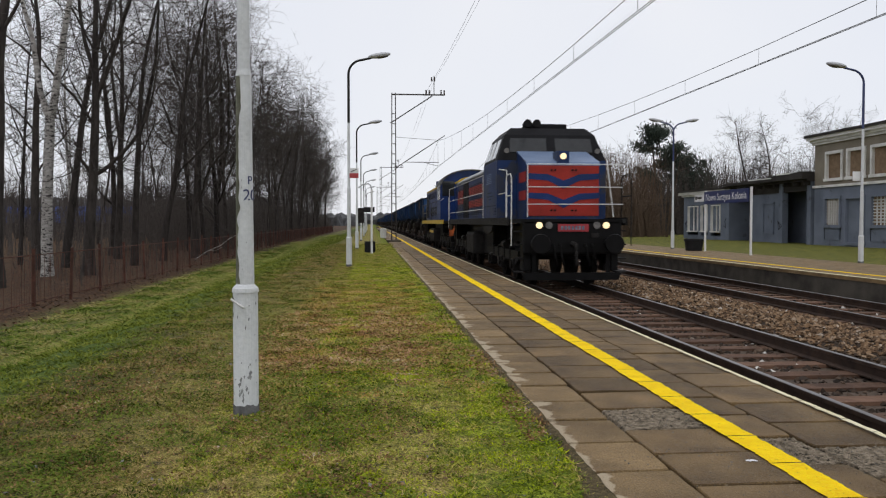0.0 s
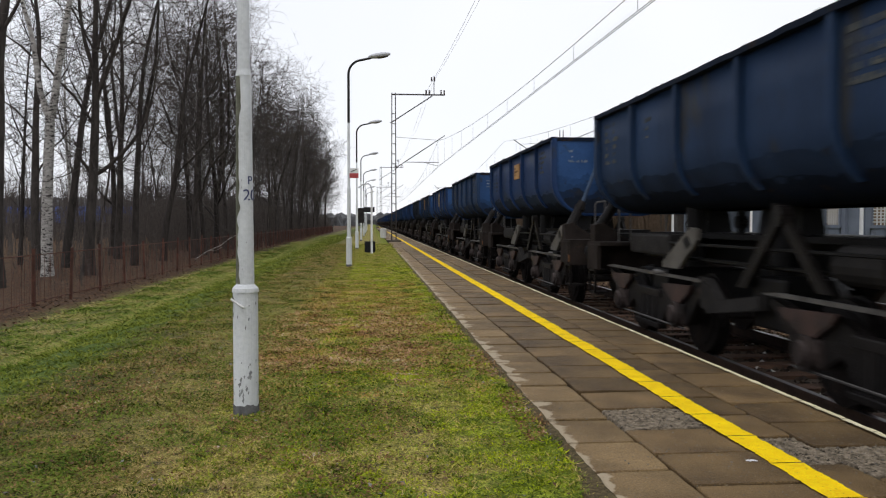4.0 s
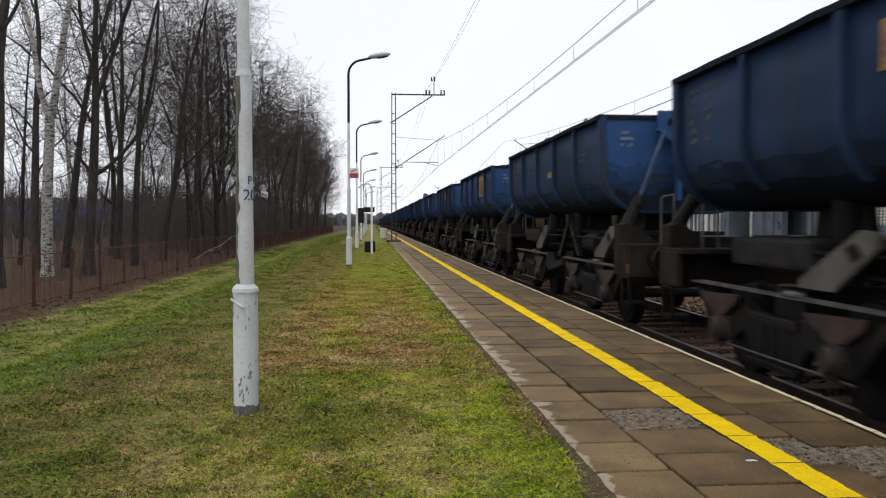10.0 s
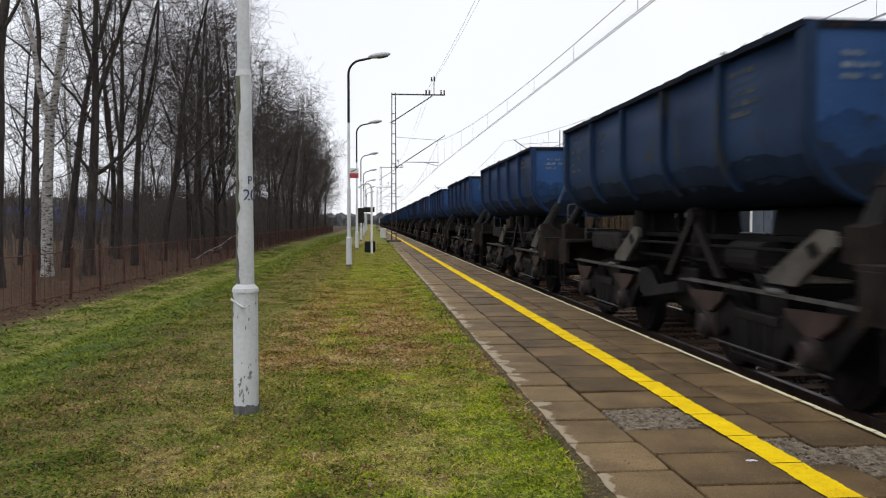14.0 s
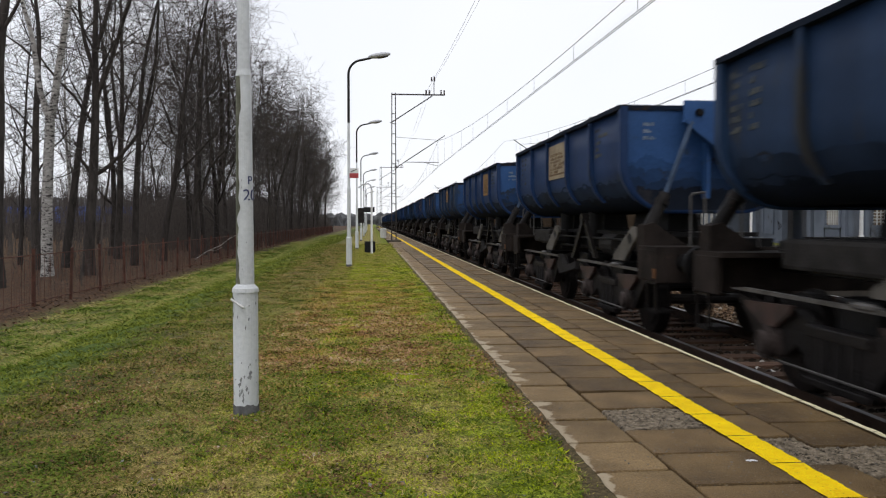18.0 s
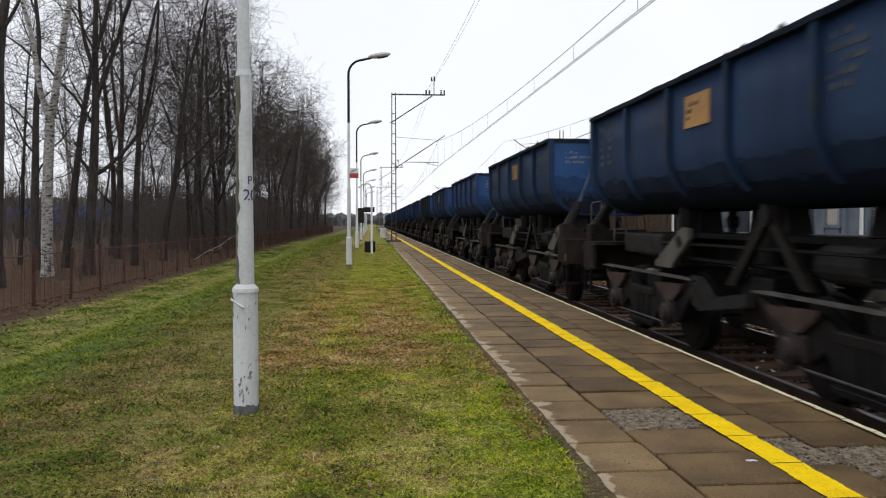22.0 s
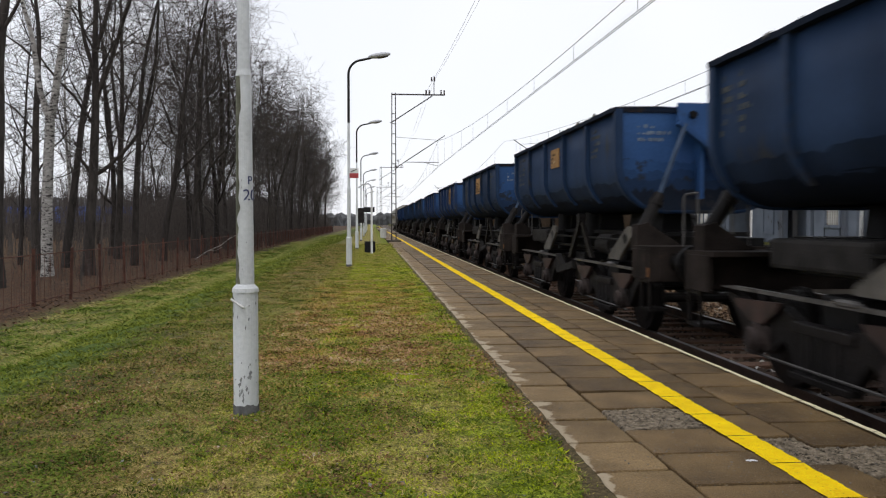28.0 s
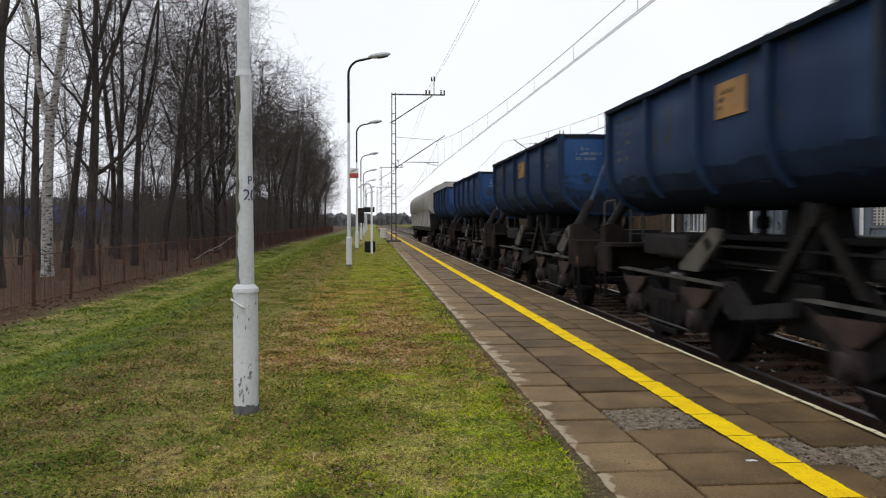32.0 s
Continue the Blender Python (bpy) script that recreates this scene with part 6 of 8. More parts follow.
    box(b, -1.25, 1.25, -0.02, 0.02, 0.95, 1.40)
    part("beam_panel", b, M_ORANGE, e, "orange buffer beam panel")
    handrail(e, [[(-1.38, 15.9, 1.68), (-1.38, 15.9, 2.55), (-1.26, 15.9, 2.70), (1.26, 15.9, 2.70), (1.38, 15.9, 2.55), (1.38, 15.9, 1.68)], [(-1.38, 15.9, 2.15), (1.38, 15.9, 2.15)]], M_DUSTY, "grey end railing with rounded corners", 0.026)
    b = B()
    box(b, -1.25, 1.25, 15.93, 15.95, 1.66, 2.42, 0.004)
    part("end_sheet", b, M_BLACK, e, "black sheet on the end railing")
    return e


def cream_hopper():
    e = thing("covered_hopper", (TRACK_1, 60, RAIL_Z), "pale cream covered hopper wagon with slanting ribs", "wagon")
    H = 11.0
    b = B()
    prof = [(-1.05, 2.08), (-1.40, 2.34), (-1.43, 3.0)] + [(1.43 * math.sin(a), 3.0 + 0.95 * math.cos(a)) for a in [radians(-80 + 160 * k / 12) for k in range(13)]] + [(1.43, 3.0), (1.40, 2.34), (1.05, 2.08)]
    prism(b, prof, "y", -H, H)
    part("shell", b, M_CREAM, e, "smooth rounded cream shell", True)
    for nm in (-1, 1):
        b = B()
        prism(b, [(x * 0.995, z - 0.003) for x, z in prof], "y", nm * H, nm * (H + 0.02))
        part("end_wall", b, M_CREAM, e)
    b = B()
    box(b, -1.02, 1.02, -H + 0.2, H - 0.2, 1.28, 2.10)
    part("inner_frame", b, M_BLACK, e)
    for k in range(9):
        y = -H + 0.4 + k * 2.38
        for s in (-1, 1):
            b = B()
            prism(b, [(y, 1.30), (y + 1.15, 1.30), (y + 1.62, 2.32), (y + 0.62, 2.32)], "x", s * 1.24, s * 1.36)
            part("slanted_panel", b, M_CREAM, e, "slanting cream side panel")
    b = B()
    box(b, -0.35, 0.35, -H + 0.3, H - 0.3, 3.94, 4.0)
    part("roof_walkway", b, M_GREY_UF, e)
    b = B()
    box(b, -1.25, 1.25, -H - 0.5, H + 0.5, 1.05, 1.28)
    part("underframe", b, M_BLACK, e)
    for nm in (-1, 1):
        wagon_bogie(e, nm * 8.4)
        buffer_parts(e, nm * (H + 0.5), nm)
        b = B()
        tube(b, [Vector((-1.0, nm * (H + 0.3), 1.28)), Vector((-1.0, nm * (H + 0.05), 3.2))], 0.025, 6)
        tube(b, [Vector((-0.6, nm * (H + 0.3), 1.28)), Vector((-0.6, nm * (H + 0.05), 3.2))], 0.025, 6)
        part("end_ladder", b, M_GREY_UF, e)
    return e


loco_a, loco_b = red_loco(), yellow_loco()
WAGON_LENGTH = 11.2
# makes of wagon: paint, and notice panel (from, to along the side facing the platform; bottom, top)
NEXT_BAY = (0.98, 2.20, 2.40, 3.06)
LARGE, MEDIUM, SMALL, SCRAP = (-0.72, 0.66, 2.40, 3.06), (-0.60, 0.45, 2.52, 3.02), (-0.32, 0.34, 2.62, 2.98), (0.2, 0.55, 2.45, 2.56)
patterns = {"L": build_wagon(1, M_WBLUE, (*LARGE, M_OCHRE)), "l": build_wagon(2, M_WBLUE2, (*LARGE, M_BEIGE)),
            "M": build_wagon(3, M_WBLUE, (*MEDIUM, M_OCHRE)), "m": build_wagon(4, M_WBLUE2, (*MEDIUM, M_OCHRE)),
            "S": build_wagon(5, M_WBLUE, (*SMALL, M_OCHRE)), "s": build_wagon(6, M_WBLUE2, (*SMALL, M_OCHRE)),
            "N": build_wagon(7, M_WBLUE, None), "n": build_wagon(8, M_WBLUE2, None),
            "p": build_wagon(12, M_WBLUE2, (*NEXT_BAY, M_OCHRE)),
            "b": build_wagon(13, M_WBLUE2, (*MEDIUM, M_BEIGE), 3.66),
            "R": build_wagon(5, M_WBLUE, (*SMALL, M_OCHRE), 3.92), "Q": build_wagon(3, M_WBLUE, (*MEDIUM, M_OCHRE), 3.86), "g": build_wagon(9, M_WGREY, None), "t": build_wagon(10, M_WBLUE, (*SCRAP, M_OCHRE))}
MAKES = "SNsNlLgmsStpSbSNnnnpRlpMSpSSnSgNmNQSMpnSSSnn"
wagons = []
used = set()
for k, make in enumerate(MAKES):
    y = 59.15 + WAGON_LENGTH * k
    if make not in used:
        used.add(make)
        w = patterns[make]
        w.matrix_basis = Matrix.Translation((TRACK_1, y, RAIL_Z))
    else:
        w = copy_thing(patterns[make], Matrix.Translation((TRACK_1, y, RAIL_Z)))
    wagons.append((w, y))
# loose scraps of tarpaulin on two of the loads
for k, pts in ((14, ((-1.15, -3.75, 3.22), (-0.55, -3.60, 3.24), (-0.75, -3.35, 3.62), (-1.00, -3.50, 3.66))),
               (35, ((-1.15, -4.02, 3.24), (0.45, -4.02, 3.26), (0.35, -2.9, 3.40), (-1.10, -2.7, 3.25)))):
    b = B()
    n = 8
    grid = [[b.verts.new(Vector(pts[0]).lerp(Vector(pts[1]), i / n).lerp(Vector(pts[3]).lerp(Vector(pts[2]), i / n), j / n)
                         + Vector((0, 0, 0.03 * noise.noise(Vector((i * 0.9, j * 0.9, k)))))) for i in range(n + 1)] for j in range(n + 1)]
    for j in range(n):
        for i in range(n):
            b.faces.new((grid[j][i], grid[j][i + 1], grid[j + 1][i + 1], grid[j + 1][i]))
    part("tarpaulin_scrap", b, M_TARP, wagons[k][0], "loose violet-blue tarpaulin scrap")
hopper = cream_hopper()
hopper_y = 59.15 + WAGON_LENGTH * 43 + 5.6 + 11.6


def motions():
    """The train rolls towards the viewer past the platform, gathering a little speed."""
    run = [(0.0, 0.0), (2.7, 41.82), (6.0, 93.04), (9.0, 139.46), (13.0, 201.26), (19.0, 294.78), (23.0, 357.39), (28.0, 435.71), (32.0, 499.38)]
    for ob, y in [(loco_a, 18.75), (loco_b, 36.15), *wagons, (hopper, hopper_y)]:
        walk(ob, [(t, Matrix.Translation((TRACK_1, y - s, RAIL_Z))) for t, s in run])


# ---- opposite side: station building, name board, planter ----
BX = 26.0


def opening(parent, y0, y1, z0, z1, trim, pane_mat, lab, bars=False, name="window", w=0.16):
    """A framed opening set into the facade facing the tracks."""
    b = B()
    box(b, BX - 0.07, BX + 0.10, y0 - w, y0, z0 - w, z1 + w)
    box(b, BX - 0.07, BX + 0.10, y1, y1 + w, z0 - w, z1 + w)
    box(b, BX - 0.07, BX + 0.10, y0, y1, z1, z1 + w)
    box(b, BX - 0.12, BX + 0.10, y0 - w - 0.05, y1 + w + 0.05, z0 - w, z0)
    wf = part(name, b, trim, parent, lab)
    b = B()
    box(b, BX + 0.10, BX + 0.13, y0, y1, z0, z1)
    part("pane", b, pane_mat, wf)
    if bars:
        b = B()
        n = 6
        for k in range(1, n):
            box(b, BX + 0.05, BX + 0.10, y0 + (y1 - y0) * k / n - 0.03, y0 + (y1 - y0) * k / n + 0.03, z0, z1)
        for k in range(1, 9):
            box(b, BX + 0.05, BX + 0.10, y0, y1, z0 + (z1 - z0) * k / 9 - 0.03, z0 + (z1 - z0) * k / 9 + 0.03)
        part("grille", b, M_TRIM, wf, "pale square lattice")
    return wf


def station_building():
    e = thing("station_building", (0, 0, 0), "abandoned two-storey station building with boarded windows and graffiti", "building")
    Z0 = -0.16

    def wall(y0, y1, z0, z1, holes, mat, x=BX, nm="wall", lab=""):
        b = B()
        ys = sorted({y0, y1, *[v for h in holes for v in h[:2]]})
        for a, c in zip(ys[:-1], ys[1:]):
            cut = sorted([(h[2], h[3]) for h in holes if h[0] <= a and h[1] >= c])
            z = z0
            for lo, hi in cut:
                if lo > z:
                    box(b, x, x + 0.35, a, c, z, lo)
                z = hi
            if z < z1:
                box(b, x, x + 0.35, a, c, z, z1)
        bmesh.ops.remove_doubles(b, verts=b.verts, dist=0.0005)
        return part(nm, b, mat, e, lab)

    up = [(42.37, 44.04, 3.58, 5.24), (40.30, 41.98, 3.58, 5.24), (37.9, 39.84, 3.58, 5.24), (35.4, 37.2, 3.58, 5.24)]
    low = [(42.47, 44.15, 0.23, 2.69), (40.3, 42.1, 0.0, 2.65), (37.7, 39.84, 0.23, 2.69), (35.4, 37.2, 0.23, 2.69)]
    wall(28, 45.2, Z0, 3.25, low, M_WALLGREY, lab="blue-grey lower storey")
    wall(28, 45.2, 3.25, 6.0, up, M_WALLTAN, lab="stained beige upper storey")
    b = B()
    box(b, BX + 0.35, BX + 10, 44.85, 45.2, 3.25, 6.0)
    part("side_wall", b, M_WALLTAN, e)
    b = B()
    box(b, BX - 0.10, BX + 10, 28, 45.27, 3.22, 3.36)
    part("string_course", b, M_TRIM, e, "white band between the storeys")
    for k, (dx, z0, z1) in enumerate(((0.12, 5.72, 5.86), (0.22, 5.86, 6.0), (0.36, 6.0, 6.18))):
        b = B()
        box(b, BX - dx, BX + 10, 28, 45.2 + dx, z0, z1)
        part("cornice", b, M_TRIM, e, "peeling white cornice")
    b = B()
    box(b, BX - 0.46, BX + 10.2, 27.8, 45.67, 6.18, 6.32)
    part("roof", b, M_DARKROOF, e, "dark flat roof edge")
    for y0, y1, z0, z1 in up:
        opening(e, y0 + 0.14, y1 - 0.14, z0 + 0.14, z1 - 0.14, M_TRIM, M_BOARD, "white framed window boarded with chipboard")
    for k, (y0, y1, z0, z1) in enumerate(low):
        if k == 1:
            opening(e, y0 + 0.14, y1 - 0.14, z0 + 0.14, z1 - 0.14, M_WALLGREY, M_WALLGREY, "painted-over blue doorway", name="door")
        else:
            opening(e, y0 + 0.14, y1 - 0.14, z0 + 0.85, z1 - 0.14, M_WALLGREY, M_BOARD, "window with a pale lattice", bars=True)
            b = B()
            box(b, BX - 0.03, BX + 0.12, y0 + 0.14, y1 - 0.14, z0, z0 + 0.70)
            part("spandrel", b, M_WALLGREY, e)
    # low wing, plain end
    three = [(57.9, 59.6, 0.2, 2.6), (60.2, 61.5, 0.2, 2.6), (62.0, 64.1, 0.2, 2.6)]
    wall(56.5, 65.0, Z0, 3.3, three, M_WALLGREY, lab="blue-grey single-storey wing")
    for y0, y1, z0, z1 in three:
        opening(e, y0 + 0.14, y1 - 0.14, z0 + 0.35, z1 - 0.14, M_TRIM, M_GLASS_BLUE, "white framed window, sky reflection painted into the glass", w=0.09)
        b = B()
        box(b, BX + 0.02, BX + 0.10, (y0 + y1) / 2 - 0.04, (y0 + y1) / 2 + 0.04, z0 + 0.36, z1 - 0.15)
        part("mullion", b, M_TRIM, e)
    b = B()
    box(b, BX + 0.35, BX + 10, 64.65, 65.0, Z0, 3.3)
    part("end_wall", b, M_WALLGREY, e)
    for dx, z0, z1 in ((0.15, 3.3, 3.45), (0.35, 3.45, 3.66)):
        b = B()
        box(b, BX - dx, BX + 10, 56.5, 65.0 + dx, z0, z1)
        part("cornice", b, M_TRIM, e, "broken white cornice")
    b = B()
    box(b, BX - 0.45, BX + 10, 45.25, 65.4, 3.66, 3.80)
    part("wing_roof", b, M_DARKROOF, e, "dark rotten roof edge")
    b = B()
    prism(b, [(45.25, 3.80), (56.4, 3.80), (56.4, 3.92), (51.5, 4.02), (49.0, 4.12), (45.25, 4.22)], "x", BX - 0.75, BX + 9.9)
    part("upper_roof", b, M_DARKROOF, e, "sagging dark roof over the porch")
    b = B()
    box(b, BX - 0.78, BX - 0.70, 48.9, 52.0, 3.98, 4.04)
    box(b, BX - 0.80, BX - 0.72, 46.6, 48.2, 4.14, 4.22)
    part("loose_batten", b, M_TRIM, e, "loose pale roof battens")
    b = B()
    for k in range(9):
        y = 45.6 + k * 1.2
        box(b, BX - 0.42, BX + 1.8, y, y + 0.14, 3.44, 3.66)
    part("rafter", b, M_DARKROOF, e)
    # recessed porch
    wall(45.2, 56.5, Z0, 3.66, [(53.4, 55.2, 0.8, 2.7), (46.2, 47.6, 0.0, 2.4)], M_WALLGREY, BX + 1.55, "porch_wall", "shaded blue-grey porch wall")
    b = B()
    box(b, BX + 1.61, BX + 1.67, 45.3, 56.4, 0.0, 2.8)
    part("porch_panes", b, M_WALLGREY, e)
    for y0, y1 in ((45.2, 45.5), (56.5, 56.8)):
        b = B()
        box(b, BX + 0.35, BX + 1.55, y0, y1, Z0, 3.66)
        part("porch_side", b, M_WALLGREY, e)
    for y in (48.8, 45.5):
        b = B()
        box(b, BX - 0.05, BX + 0.35, y, y + 0.45, Z0, 3.66, 0.02)
        part("pillar", b, M_WALLGREY, e)
    b = B()
    box(b, BX + 0.12, BX + 0.34, 49.26, 53.2, Z0, 3.1, 0.0)
    part("porch_screen", b, M_WALLGREY, e)
    b = B()
    for y0, y1, z0, z1 in ((50.1, 51.6, 0.45, 0.58), (50.1, 51.6, 2.42, 2.55), (50.1, 50.25, 0.5, 2.5), (51.45, 51.6, 0.5, 2.5)):
        box(b, BX + 0.05, BX + 0.118, y0, y1, z0, z1)
    part("blind_window", b, M_WALLGREY, e)
    b = B()
    box(b, BX + 0.02, BX + 0.30, 45.96, 56.5, 3.1, 3.655)
    part("porch_lintel", b, M_DARKROOF, e)
    b = B()
    rr = random.Random(21)
    for y, z in ((64.5, 1.1), (55.2, 1.2), (57.2, 1.2), (49.05, 1.0), (46.9, 1.2)):
        x = (BX - 0.004) if y > 56.5 else BX - 0.054 if 48.8 < y < 49.25 else BX + 1.545
        pts = [Vector((x - 0.006, y + rr.uniform(-0.3, 0.3), z + rr.uniform(-0.4, 0.4))) for _ in range(7)]
        tube(b, pts, 0.022, 4)
    part("graffiti", b, M_GRAFFITI, e, "black scrawled graffiti")
    b = B()
    box(b, BX + 3, BX + 3.9, 50, 51, 3.8, 4.5, 0.03)
    part("chimney", b, M_DARKROOF, e)
    b = B()
    box(b, BX + 2.3, BX + 9.9, 28.1, 64.6, Z0, 3.6)
    part("inner_wall", b, M_WALLTAN, e)


station_building()


def name_board():
    e = thing("station_name_board", (14.05, 28.68, 0), "navy station name board on two white posts", "sign")
    for y in (0.0, 4.1):
        b = B()
        cyl(b, (0, y, -0.1), (0, y, 2.55), 0.045, 0.045, 12)
        part("post", b, M_SIGNWHITE, e)
    b = B()
    box(b, -0.085, -0.05, 0.05, 4.05, 1.98, 2.50, 0.008)
    p = part("panel", b, M_SIGNBLUE, e, "navy panel")
    m = Matrix.Translation((-0.088, 2.05, 2.24)) @ Euler((radians(90), 0, radians(-90))).to_matrix().to_4x4()
    t = text_mesh("lettering", "Nowa Sarzyna Kolonia", 0.40, m, M_SIGNWHITE, p)
    t["label"], t["kind"] = "white station name", "stuff"
    b = B()
    box(b, -0.085, -0.05, 4.12, 5.05, 2.10, 2.40, 0.006)
    q = part("side_plate", b, M_SIGNWHITE, e, "small white plate")
    for y0, y1, z0, z1 in ((4.30, 4.75, 2.22, 2.30), (4.80, 4.95, 2.18, 2.33)):
        b = B()
        box(b, -0.089, -0.084, y0, y1, z0, z1)
        part("plate_bar", b, M_GREY_UF, q)


name_board()

e = thing("planter", (13.86, 33.5, 0.0), "black round planter tub on the opposite platform", "planter")
b = B()
cyl(b, (0, 0, 0), (0, 0, 0.46), 0.34, 0.40, 20)
cyl(b, (0, 0, 0.42), (0, 0, 0.50), 0.43, 0.43, 20)
part("tub", b, M_BIN, e)
b = B()
cyl(b, (0, 0, 0.49), (0, 0, 0.515), 0.37, 0.36, 20)
part("soil", b, M_LOAD, e)

# ---- near platform furniture ----
e = thing("litter_bin", (-0.05, 32.75, -0.02), "dark ribbed litter bin beside a white post", "bin")
b = B()
cyl(b, (0, 0, 0.02), (0, 0, 0.44), 0.18, 0.21, 18)
part("body", b, M_BIN, e)
for k in range(14):
    a = k * math.tau / 14
    b = B()
    box(b, -0.015, 0.015, -0.012, 0.012, 0.03, 0.44)
    bmesh.ops.transform(b, matrix=Matrix.Rotation(a, 4, "Z") @ Matrix.Translation((0.205, 0, 0)), verts=b.verts)
    part("slat", b, M_BIN, e)
b = B()
cyl(b, (0, 0, 0.43), (0, 0, 0.47), 0.225, 0.225, 18)
part("rim", b, M_BIN, e)

e = thing("information_post", (0.02, 31.9, -0.02), "white hooked steel post", "post")
b = B()
cyl(b, (0, 0, 0), (0, 0, 2.55), 0.045, 0.04, 12)
part("pole", b, M_SIGNWHITE, e)
b = B()
tube(b, [Vector((0, 0, 2.55)), Vector((-0.04, 0, 2.70)), Vector((-0.13, 0, 2.77)), Vector((-0.34, 0, 2.74)), Vector((-0.50, 0, 2.62))], 0.026, 8)
part("hook", b, M_LAMP, e)

e = thing("litter_bin", (0.95, 63.5, -0.02), "white cylindrical litter bin on the platform", "bin")
b = B()
cyl(b, (0, 0, 0.02), (0, 0, 0.72), 0.24, 0.26, 18)
part("body", b, M_SIGNWHITE, e)
b = B()
cyl(b, (0, 0, 0.71), (0, 0, 0.76), 0.28, 0.25, 18)
part("lid", b, M_LAMP, e)

e = thing("timetable_stand", (-0.42, 48.0, -0.02), "timetable stand with a dark display and dull sheet", "notice board")
for x in (-0.45, 0.45):
    b = B()
    cyl(b, (x, 0, 0), (x, 0, 2.3), 0.035, 0.035, 10)
    part("post", b, M_SIGNWHITE, e)
b = B()
box(b, -0.45, 0.0, -0.04, 0.04, 1.2, 2.1, 0.01)
part("sheet", b, M_GREY_UF, e, "dull timetable sheet")
b = B()
box(b, 0.0, 0.62, -0.06, 0.06, 1.85, 2.15, 0.01)
part("display", b, M_BIN, e, "dark display")


# ---- trees ----
def grow(seed, height, spread, lift, base_r, branches=26, twigs=5, first=0.28, limbs=7, lean=(0.0, 0.0), forks=(), fine=1.0, taper=0.86, ends=3):
    """A leafless tree: sticks of the trunk with its limbs, and sticks of branches and twigs."""
    rng = np.random.default_rng(seed)
    T, C = [], []

    def run(p, d, length, r, n, bend, out, up, taper=0.88, sway=0.0):
        pts, dirs, drift = [p.copy()], [], rng.normal(size=3) * sway
        for k in range(n):
            if k % 4 == 3:
                drift = -0.6 * drift + rng.normal(size=3) * sway
            d = d + rng.normal(size=3) * bend + drift + np.array([0, 0, up])
            d = d / np.linalg.norm(d)
            q = p + d * length / n
            out.append((p, q, r * (1 - taper * k / n), r * (1 - taper * (k + 1) / n)))
            p = q
            pts.append(p.copy())
            dirs.append(d.copy())
        return pts, dirs

    n = 16
    stems = []
    pts, _ = run(np.zeros(3), np.array([lean[0], lean[1], 1.0]), height, base_r, n, 0.025, T, 0.0, taper, 0.018)
    T[0] = (np.array([0, 0, -0.3]), T[0][1], base_r * 1.35, T[0][3])
    stems.append((pts, first, 1.0, branches, n))
    for h, dx, dy, ln, r in forks:
        k = int(h * n)
        q, _ = run(pts[k], np.array([dx, dy, 1.0]), ln, r, n, 0.04, T, 0.07, 0.86, 0.03)
        stems.append((q, 0.10, 0.9, branches // 2, n))
    for j in range(limbs):
        h = first + (0.80 - first) * (j + rng.random()) / limbs
        k = int(h * n)
        a = rng.random() * 6.283
        r = base_r * (1 - 0.86 * h) * (0.28 + 0.22 * rng.random())
        ln = spread * (1.05 - 0.55 * abs(h - 0.5)) * (0.8 + 0.5 * rng.random())
        q, _ = run(pts[k], np.array([math.cos(a), math.sin(a), lift + 0.5 * rng.random()]), ln, r, 8, 0.14, T, 0.05, 0.85, 0.05)
        stems.append((q, 0.25, 0.62, max(3, branches // 4), 8))
    for pts, lo, size, count, m0 in stems:
        for i in range(count):
            h = lo + (1 - lo) * ((i + rng.random()) / count) ** 0.85
            k = min(int(h * m0), m0 - 1)
            f = h * m0 - k
            p = pts[k] * (1 - f) + pts[k + 1] * f
            a = rng.random() * 6.283
            d = np.array([math.cos(a), math.sin(a), lift * 0.38 + 0.45 * rng.normal()])
            d /= np.linalg.norm(d)
            ln = size * spread * (0.66 - 0.30 * h) * (0.6 + 0.8 * rng.random())
            r0 = base_r * 0.12 * (1.08 - h) * size + 0.016
            bp, bd = run(p, d, ln, r0, 5, 0.20, C, 0.05)
            for j in range(twigs):
                s = 0.2 + 0.8 * (j + rng.random()) / twigs
                m = min(int(s * 5), 4)
                q = bp[m] + (bp[m + 1] - bp[m]) * min(1.0, s * 5 - m)
                td = bd[m] + rng.normal(size=3) * 0.60
                td /= np.linalg.norm(td)
                tp, tdir = run(q, td, ln * (0.60 - 0.2 * s) * (0.7 + 0.6 * rng.random()) + 0.2, max(0.008 * fine, r0 * 0.4 * (1.1 - s)), 3, 0.22, C, 0.03)
                for w in range(ends):
                    m2 = rng.integers(0, 3)
                    wd = tdir[m2] + rng.normal(size=3) * 0.62
                    wd /= np.linalg.norm(wd)
                    wp, wdir = run(tp[m2 + 1], wd, ln * 0.22 * (0.6 + 0.8 * rng.random()) + 0.30, 0.0060 * fine, 2, 0.22, C, 0.02)
                    xd = wdir[0] + rng.normal(size=3) * 0.65
                    xd /= np.linalg.norm(xd)
                    run(wp[1], xd, 0.40 + 0.6 * rng.random(), 0.0045 * fine, 1, 0.1, C, 0.0)
    return T, C


def tree_parts(e, T, C, bark, twig):
    for nm, S, mat, sides in (("trunk", T, bark, 7), ("crown", C, twig, 3)):
        v, f = sticks([s[0] for s in S], [s[1] for s in S], [s[2] for s in S], [s[3] for s in S], sides)
        o = arrays_object(nm, v, f, mat)
        o.data.polygons.foreach_set("use_smooth", [True] * len(o.data.polygons))
        o.parent = e


